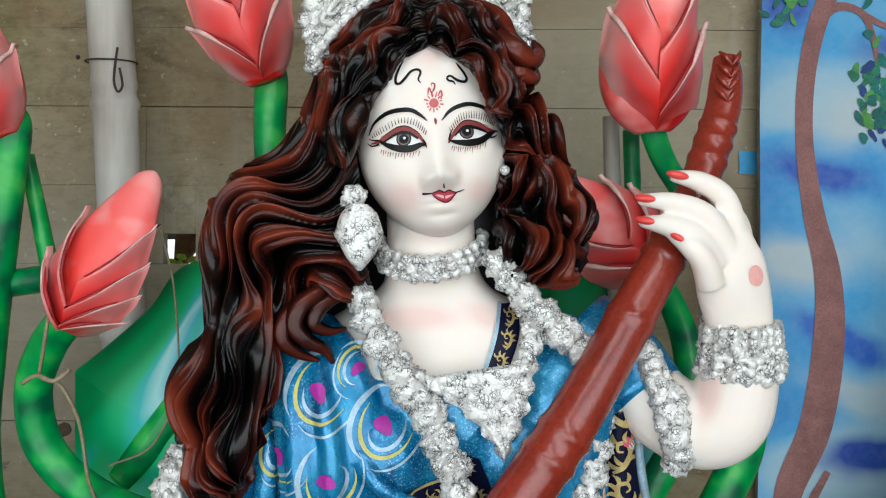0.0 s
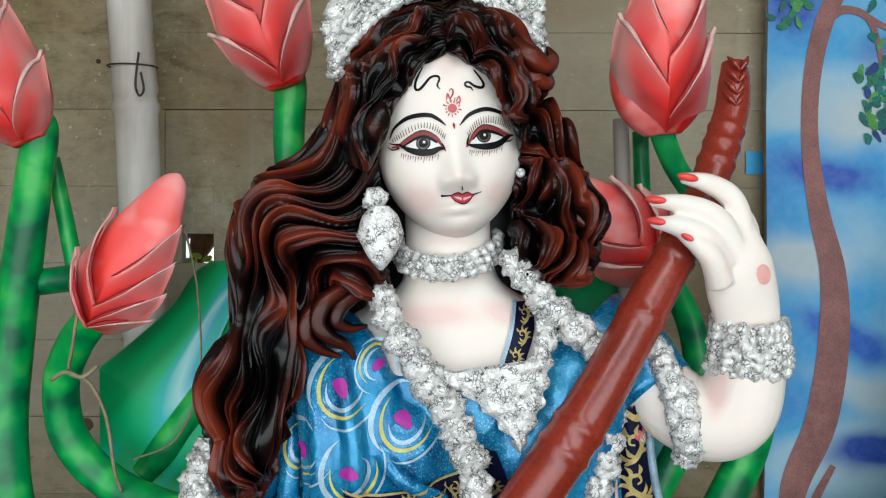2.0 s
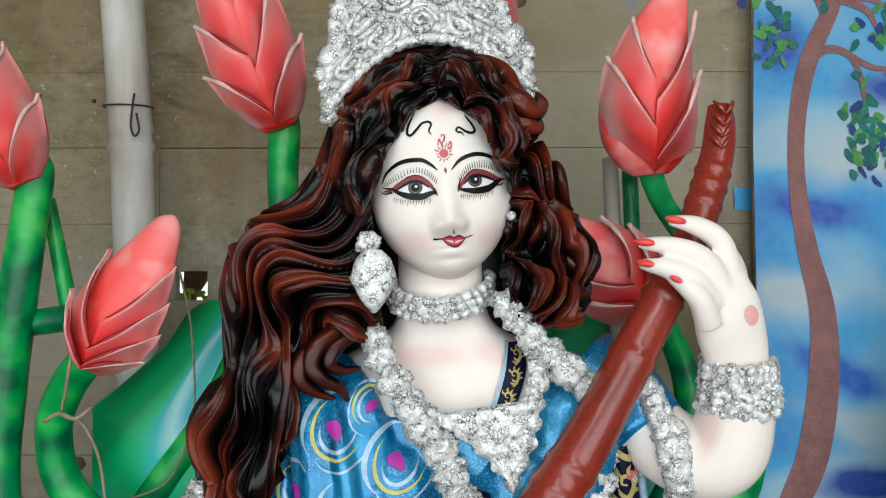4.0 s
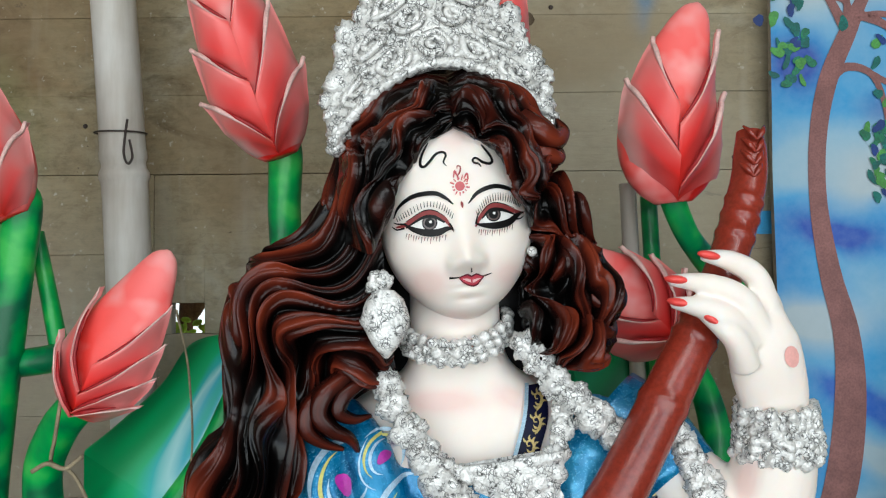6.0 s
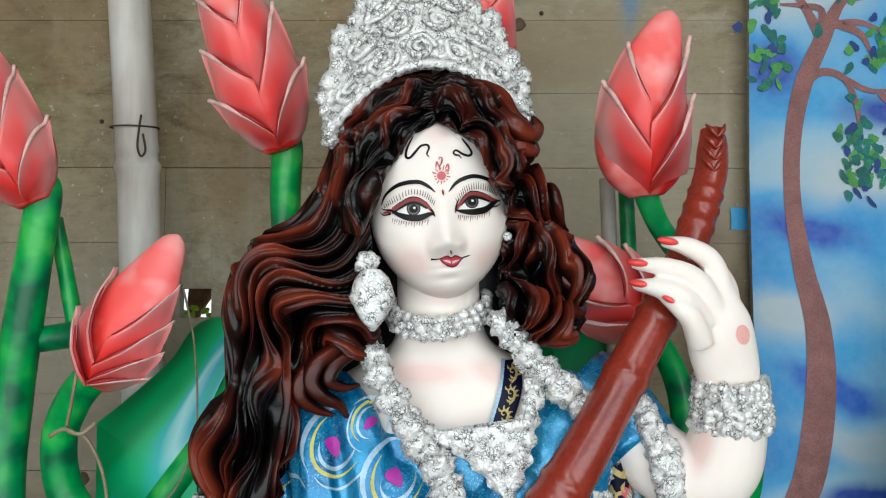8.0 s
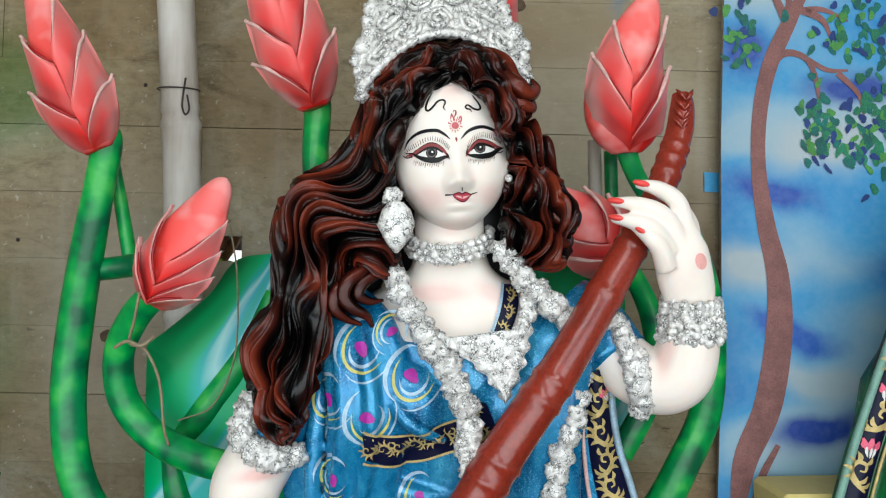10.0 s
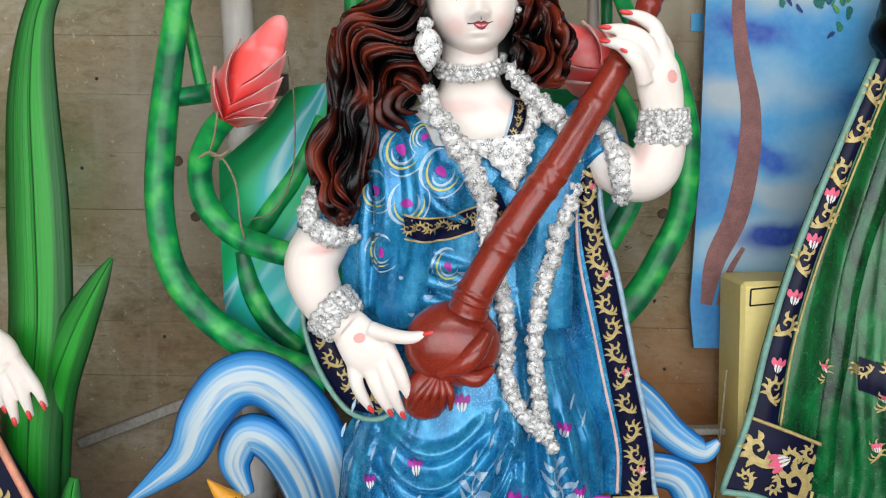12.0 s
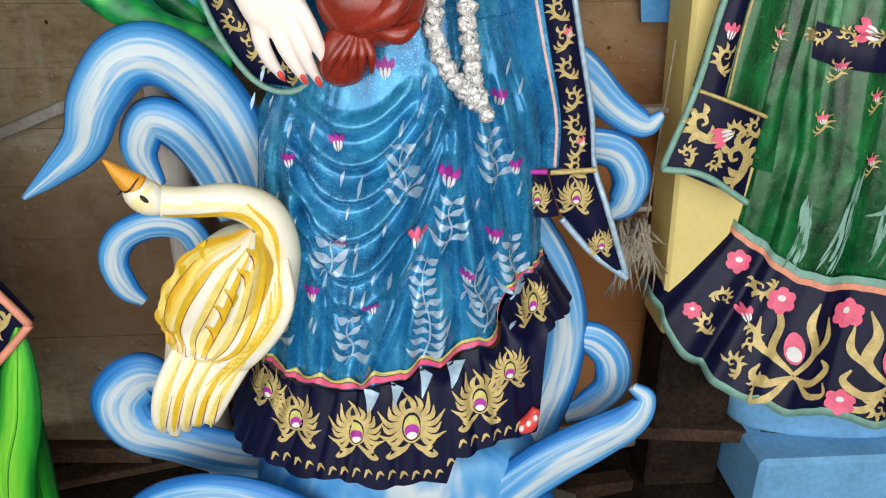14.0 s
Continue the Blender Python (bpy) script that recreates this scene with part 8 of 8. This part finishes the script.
def flame(b, x, z, s):
    """Gold tongues all round a teardrop of white, magenta and yellow, with two curls below."""
    for k in range(15):
        a = math.pi * (-0.22 + 1.44 * k / 14)
        bend = 0.30 * (1 if math.cos(a) > 0 else -1)
        r1 = (0.98 if k % 2 else 0.80) * (1.0 + 0.12 * math.sin(a))
        b.stroke([(x + s * 0.30 * math.cos(a), z + s * 0.34 * math.sin(a)), (x + s * 0.62 * math.cos(a - bend * 0.3), z + s * 0.66 * math.sin(a - bend * 0.3)), (x + s * r1 * math.cos(a + bend * 0.7), z + s * r1 * math.sin(a + bend * 0.7))], [s * 0.12, s * 0.15, s * 0.02], M_GOLD, 9, 0.0003 * (k % 3))
    for sg in (-1, 1):
        for j in range(2):
            b.stroke([(x + sg * s * 0.06, z - s * 0.42), (x + sg * s * (0.28 + 0.15 * j), z - s * (0.62 + 0.14 * j)), (x + sg * s * (0.50 + 0.15 * j), z - s * (0.56 + 0.22 * j)), (x + sg * s * (0.44 + 0.12 * j), z - s * (0.42 + 0.22 * j))], [s * 0.06, s * 0.15, s * 0.11, s * 0.02], M_GOLD, 14)
    drop = lambda a: 1 + 0.45 * max(0, math.sin(a)) ** 3
    for rx, rz, dz, mt, up in ((0.33, 0.40, 0, M_GOLD, 0.0010), (0.26, 0.33, -0.01, M_NAVY, 0.0016), (0.22, 0.28, -0.01, M_PALEYELLOW, 0.0022)):
        b.patch(x, z + s * dz, s * rx, s * rz, mt, 0, 18, 2, up, drop)
    b.patch(x, z - s * 0.05, s * 0.20, s * 0.20, M_MAGENTA, 0, 14, 2, 0.0028)
    b.patch(x, z - s * 0.16, s * 0.14, s * 0.10, M_WHITEP, 0, 12, 2, 0.0034)


for x, z, s_ in ((0.013, 0.500, 0.066), (-0.084, 0.488, 0.054), (-0.192, 0.494, 0.050), (0.134, 0.537, 0.056), (0.189, 0.580, 0.042), (-0.244, 0.532, 0.042), (0.229, 0.698, 0.038)):
    flame(kb, x, z, s_)
for k in range(22):
    x = -0.24 + 0.021 * k
    z = hem_low(x) + 0.014
    kb.stroke([(x, z), (x + 0.006, z + 0.014), (x + 0.014, z + 0.008)], [0.002, 0.006, 0.001], M_GOLD, 6)
# pale points of an underskirt below the ribbon
for x, w in ((-0.055, 0.016), (-0.010, 0.013), (0.040, 0.013), (0.092, 0.020)):
    z = hem_top(x) - 0.004
    kb.stroke([(x, z + 0.006), (x - 0.003, z - 0.016), (x - 0.008, z - 0.040)], [w * 1.7, w * 0.9, w * 0.1], M_PALEBLUE, 8, 0.0005)

# the hanging end of the blue sari with its border
pallu = Shape()
depth_of = lambda f: 0.865 + 0.05 * math.sin(1.4 * f)
ribbon(pallu, [(0.125, 1.50), (0.135, 1.36), (0.150, 1.26), (0.172, 1.15), (0.205, 1.01), (0.195, 0.922)], [(0.205, 1.50), (0.225, 1.40), (0.262, 1.26), (0.296, 1.13), (0.325, 1.01), (0.338, 0.922)], depth_of, M_SARI, 40, 14, 0.012)
navyL = [(0.170, 1.50), (0.178, 1.40), (0.190, 1.33), (0.215, 1.232), (0.240, 1.129), (0.268, 1.013), (0.272, 0.925)]
navyR = [(0.197, 1.52), (0.211, 1.42), (0.240, 1.331), (0.265, 1.232), (0.290, 1.129), (0.318, 1.012), (0.330, 0.925)]
ribbon(pallu, navyL, navyR, lambda f: depth_of(f) - 0.022, M_NAVY, 40, 4)
ribbon(pallu, [(0.192, 0.922), (0.205, 0.842)], [(0.252, 0.918), (0.278, 0.838)], 0.885, M_NAVY, 8)
ribbon(pallu, [(0.256, 0.920), (0.283, 0.840), (0.340, 0.770)], [(0.328, 0.926), (0.360, 0.840), (0.408, 0.716)], 0.888, M_NAVY, 12)
for pts, r, mt in (([(x + 0.006, depth_of(i / 6) - 0.012, z) for i, (x, z) in enumerate(navyR)] + [(0.362, 0.885, 0.85), (0.412, 0.885, 0.712)], 0.0055, M_PALEBLUE), ([(x - 0.006, depth_of(i / 6) - 0.024, z) for i, (x, z) in enumerate(navyL)], 0.003, M_RIM), ([(0.412, 0.885, 0.712), (0.345, 0.885, 0.762), (0.283, 0.885, 0.832)], 0.006, M_PALEBLUE), ([(0.256, 0.878, 0.920), (0.335, 0.878, 0.924)], 0.005, M_GOLD), ([(0.19, 0.876, 0.925), (0.25, 0.876, 0.922)], 0.005, M_MAGENTA)):
    pallu.tube(pts, [r], mt, 8, 50)
pb = Brush(pallu, pallu, 0.0022, 0.0)
for k in range(15):
    f = k / 14
    i = f * 6
    xa = float(np.interp(i, range(7), [p[0] for p in navyL]))
    xb = float(np.interp(i, range(7), [p[0] for p in navyR]))
    zz = float(np.interp(i, range(7), [(p[1] + q[1]) / 2 for p, q in zip(navyL, navyR)]))
    flourish(pb, (xa + xb) / 2, zz, 0.026, M_GOLD, 0.25, 1 if k % 2 else -1)
    if k % 4 == 1:
        bud_mark(pb, (xa + xb) / 2 + 0.008, zz + 0.012, 0.009, 0.6, M_PINK)
flame(pb, 0.235, 0.875, 0.030)
flame(pb, 0.303, 0.875, 0.036)
flame(pb, 0.355, 0.785, 0.028)
for x, z in ((0.155, 1.13), (0.185, 1.04), (0.16, 1.24), (0.20, 0.97)):
    bud_mark(pb, x, z, 0.010, 0.1)

# the border that hangs behind the lowered hand
tail = Shape()
ribbon(tail, [(-0.292, 1.285), (-0.285, 1.22), (-0.258, 1.15), (-0.215, 1.09), (-0.165, 1.075)], [(-0.245, 1.30), (-0.235, 1.23), (-0.205, 1.17), (-0.17, 1.125), (-0.12, 1.12)], 0.86, M_NAVY, 30, 5)
for pts in ([(-0.296, 0.858, 1.285), (-0.289, 0.856, 1.22), (-0.262, 0.855, 1.148), (-0.217, 0.853, 1.086), (-0.165, 0.853, 1.070), (-0.11, 0.853, 1.10)],):
    tail.tube(pts, [0.005], M_PALEGREEN, 8, 40)
ribbon(tail, [(-0.245, 1.30), (-0.235, 1.23), (-0.205, 1.17)], [(-0.17, 1.32), (-0.16, 1.25), (-0.12, 1.19)], 0.875, M_SARI, 16, 5)
tb = Brush(tail, tail, 0.0022, 0.0)
for k, (x, z) in enumerate(((-0.268, 1.26), (-0.262, 1.215), (-0.242, 1.175), (-0.218, 1.14), (-0.19, 1.115), (-0.16, 1.10))):
    flourish(tb, x, z, 0.024, M_GOLD, 0.5, 1 if k % 2 else -1)
# a painted toe at the hem
toe = Shape()
toe.tube([(0.20, 0.80, 0.455), (0.225, 0.785, 0.470), (0.24, 0.79, 0.50)], [0.012, 0.016, 0.008], M_NAIL, 12, 12)
for k in range(3):
    toe.ball((0.212 + 0.012 * k, 0.772, 0.470 + 0.011 * k), (0.005, 0.004, 0.007), M_WHITEP, 8, 6)
for g in (blouse, skirt, arms, hair, pallu, tail, toe):
    statue.take(g)
tagged(statue.make("statue"), "painted clay statue of a woman in a glittering blue sari", "statue")

# ---------------------------------------------------------------- back wall of planks
wall = empty("wall_north", (0, WALL, 0), "back wall of weathered horizontal planks with one small hole", "wall", kind="structure")
HX0, HX1, HZ0, HZ1 = -0.459, -0.406, 1.652, 1.701
# unseen backing added behind the planks to stop light at the joints
for x0, x1, z0, z1 in ((-3.2, HX0 - 0.01, 0, 3.05), (HX1 + 0.01, 3.2, 0, 3.05), (HX0 - 0.01, HX1 + 0.01, 0, HZ0 - 0.01), (HX0 - 0.01, HX1 + 0.01, HZ1 + 0.01, 3.05)):
    slab("backing", x0, x1, WALL + 0.024, WALL + 0.034, z0, z1, M_SHED, parent=wall)
rnd = random.Random(1)
z, row, H = -0.025, 0, 0.129
meshes = {}
while z < 3.0:
    x = -3.2 - rnd.uniform(0, 1.4)
    while x < 3.2:
        L = rnd.choice((1.8, 2.4, 3.0))
        x1 = x + L
        if z < (HZ0 + HZ1) / 2 < z + H and x < HX0 and x1 > HX1:
            for a, b in ((x, HX0), (HX1, x1)):
                o = new("plank", box_mesh("plank", b - a, 0.022, H - 0.0006, 0.0005, M_WOOD))
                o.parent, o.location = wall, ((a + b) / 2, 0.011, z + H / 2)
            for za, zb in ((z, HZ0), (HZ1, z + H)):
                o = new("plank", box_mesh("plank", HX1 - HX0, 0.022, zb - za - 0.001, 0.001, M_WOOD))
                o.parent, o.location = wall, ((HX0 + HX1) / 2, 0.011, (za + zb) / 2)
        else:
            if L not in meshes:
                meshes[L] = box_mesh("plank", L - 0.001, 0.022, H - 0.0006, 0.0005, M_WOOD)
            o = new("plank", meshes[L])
            o.parent = wall
            o.location = ((x + x1) / 2, 0.011 + rnd.uniform(-0.0006, 0.0006), z + H / 2)
            o.rotation_euler = (rnd.uniform(-0.004, 0.004), rnd.uniform(-0.0005, 0.0005), 0)
        x = x1
    z += H
    row += 1
# nail heads and knots in the boards
rnd = random.Random(9)
nail = Shape()
nail.ball((0, 0, 0), (0.004, 0.003, 0.004), M_WIRE, 8, 5)
first = part("nail", nail, wall, "rusty nail head")
spots_ = [(-0.835, 1.686), (-0.876, 1.487), (-0.60, 1.99), (-0.545, 1.78), (0.40, 2.10), (0.16, 2.18), (0.455, 1.93), (-0.66, 1.62), (-0.40, 2.22), (0.43, 1.20), (0.46, 1.04), (-0.70, 1.10)]
for k, (x, zz) in enumerate(spots_):
    o = first if k == 0 else new("nail", first.data)
    o.parent, o.location = wall, (x, -0.001, zz)
spike = Shape()
spike.tube([(-0.632, WALL - 0.035, 2.238), (-0.600, WALL - 0.02, 2.217), (-0.570, WALL + 0.004, 2.198)], [0.0045, 0.004, 0.004], M_WIRE, 8, 10)
spike.ball((-0.633, WALL - 0.036, 2.239), (0.007, 0.004, 0.007), M_WIRE, 8, 5)
part("spike", spike, wall, "long rusty spike driven in at a slant")
M_KNOT = plain("dark_wood_knot", (0.11, 0.075, 0.045), 0.85, vary=0.45, scale=60, bump=0.4)
knot = Shape()
knot.ball((0, 0, 0), (0.013, 0.003, 0.012), M_KNOT, 14, 8, None, 0.3, 2)
first = part("knot", knot, wall, "dark round wood knot")
for k, (x, zz) in enumerate(((-0.659, 1.505), (-0.62, 1.38), (0.12, 2.16), (0.44, 1.40))):
    o = first if k == 0 else new("knot", first.data)
    o.parent, o.location = wall, (x, 0.0, zz)
# what shows through the hole: bright haze, with foliage and a brown trunk before it
M_HAZE = Shade("bright_daylight_haze", 1.0)
M_HAZE.colour((0.9, 0.9, 0.9))
M_HAZE.b.inputs["Emission Color"].default_value = (1.0, 1.0, 0.98, 1)
M_HAZE.b.inputs["Emission Strength"].default_value = 1.2
tagged(slab("outside_eave", -1.6, 0.8, 2.24, 2.30, 1.702, 2.9, M_SHED), "dark eave of the next shed outside", "eave", kind="structure")
tagged(slab("backdrop", -1.2, 0.4, 2.3, 2.31, 0.9, 2.6, M_HAZE.m), "white daylight outside the shed", "backdrop", kind="structure")
s = Shape()
s.tube([(-0.61, 1.75, 1.2), (-0.572, 1.75, 1.6), (-0.561, 1.75, 1.69), (-0.555, 1.75, 1.80), (-0.53, 1.75, 2.1)], [0.010, 0.014, 0.019, 0.014, 0.01], plain("outdoor_brown_bark", (0.26, 0.13, 0.06), 0.9, vary=0.4, scale=30), 10, 16)
s.tube([(-0.561, 1.752, 1.655), (-0.540, 1.752, 1.690), (-0.518, 1.752, 1.725)], [0.012, 0.014, 0.010], s.slots[0], 10, 12)
tagged(s.make("tree_trunk"), "brown trunk outside, glimpsed through the hole", "trunk")
s = Shape()
rnd = random.Random(4)
M_OUT = plain("outdoor_yellow_green_leaf", (0.55, 0.75, 0.06), 0.6, vary=0.3, scale=30)
for k in range(40):
    s.ball((-0.575 + rnd.gauss(0, 0.05), 1.72 + rnd.gauss(0, 0.02), 1.640 + rnd.gauss(0, 0.008)), (0.012, 0.004, 0.008), M_OUT, 7, 4, Euler((rnd.random(), rnd.random() * 3, 0)).to_matrix())
tagged(s.make("foliage"), "yellow-green leaves outside, glimpsed through the hole", "foliage", kind="stuff")
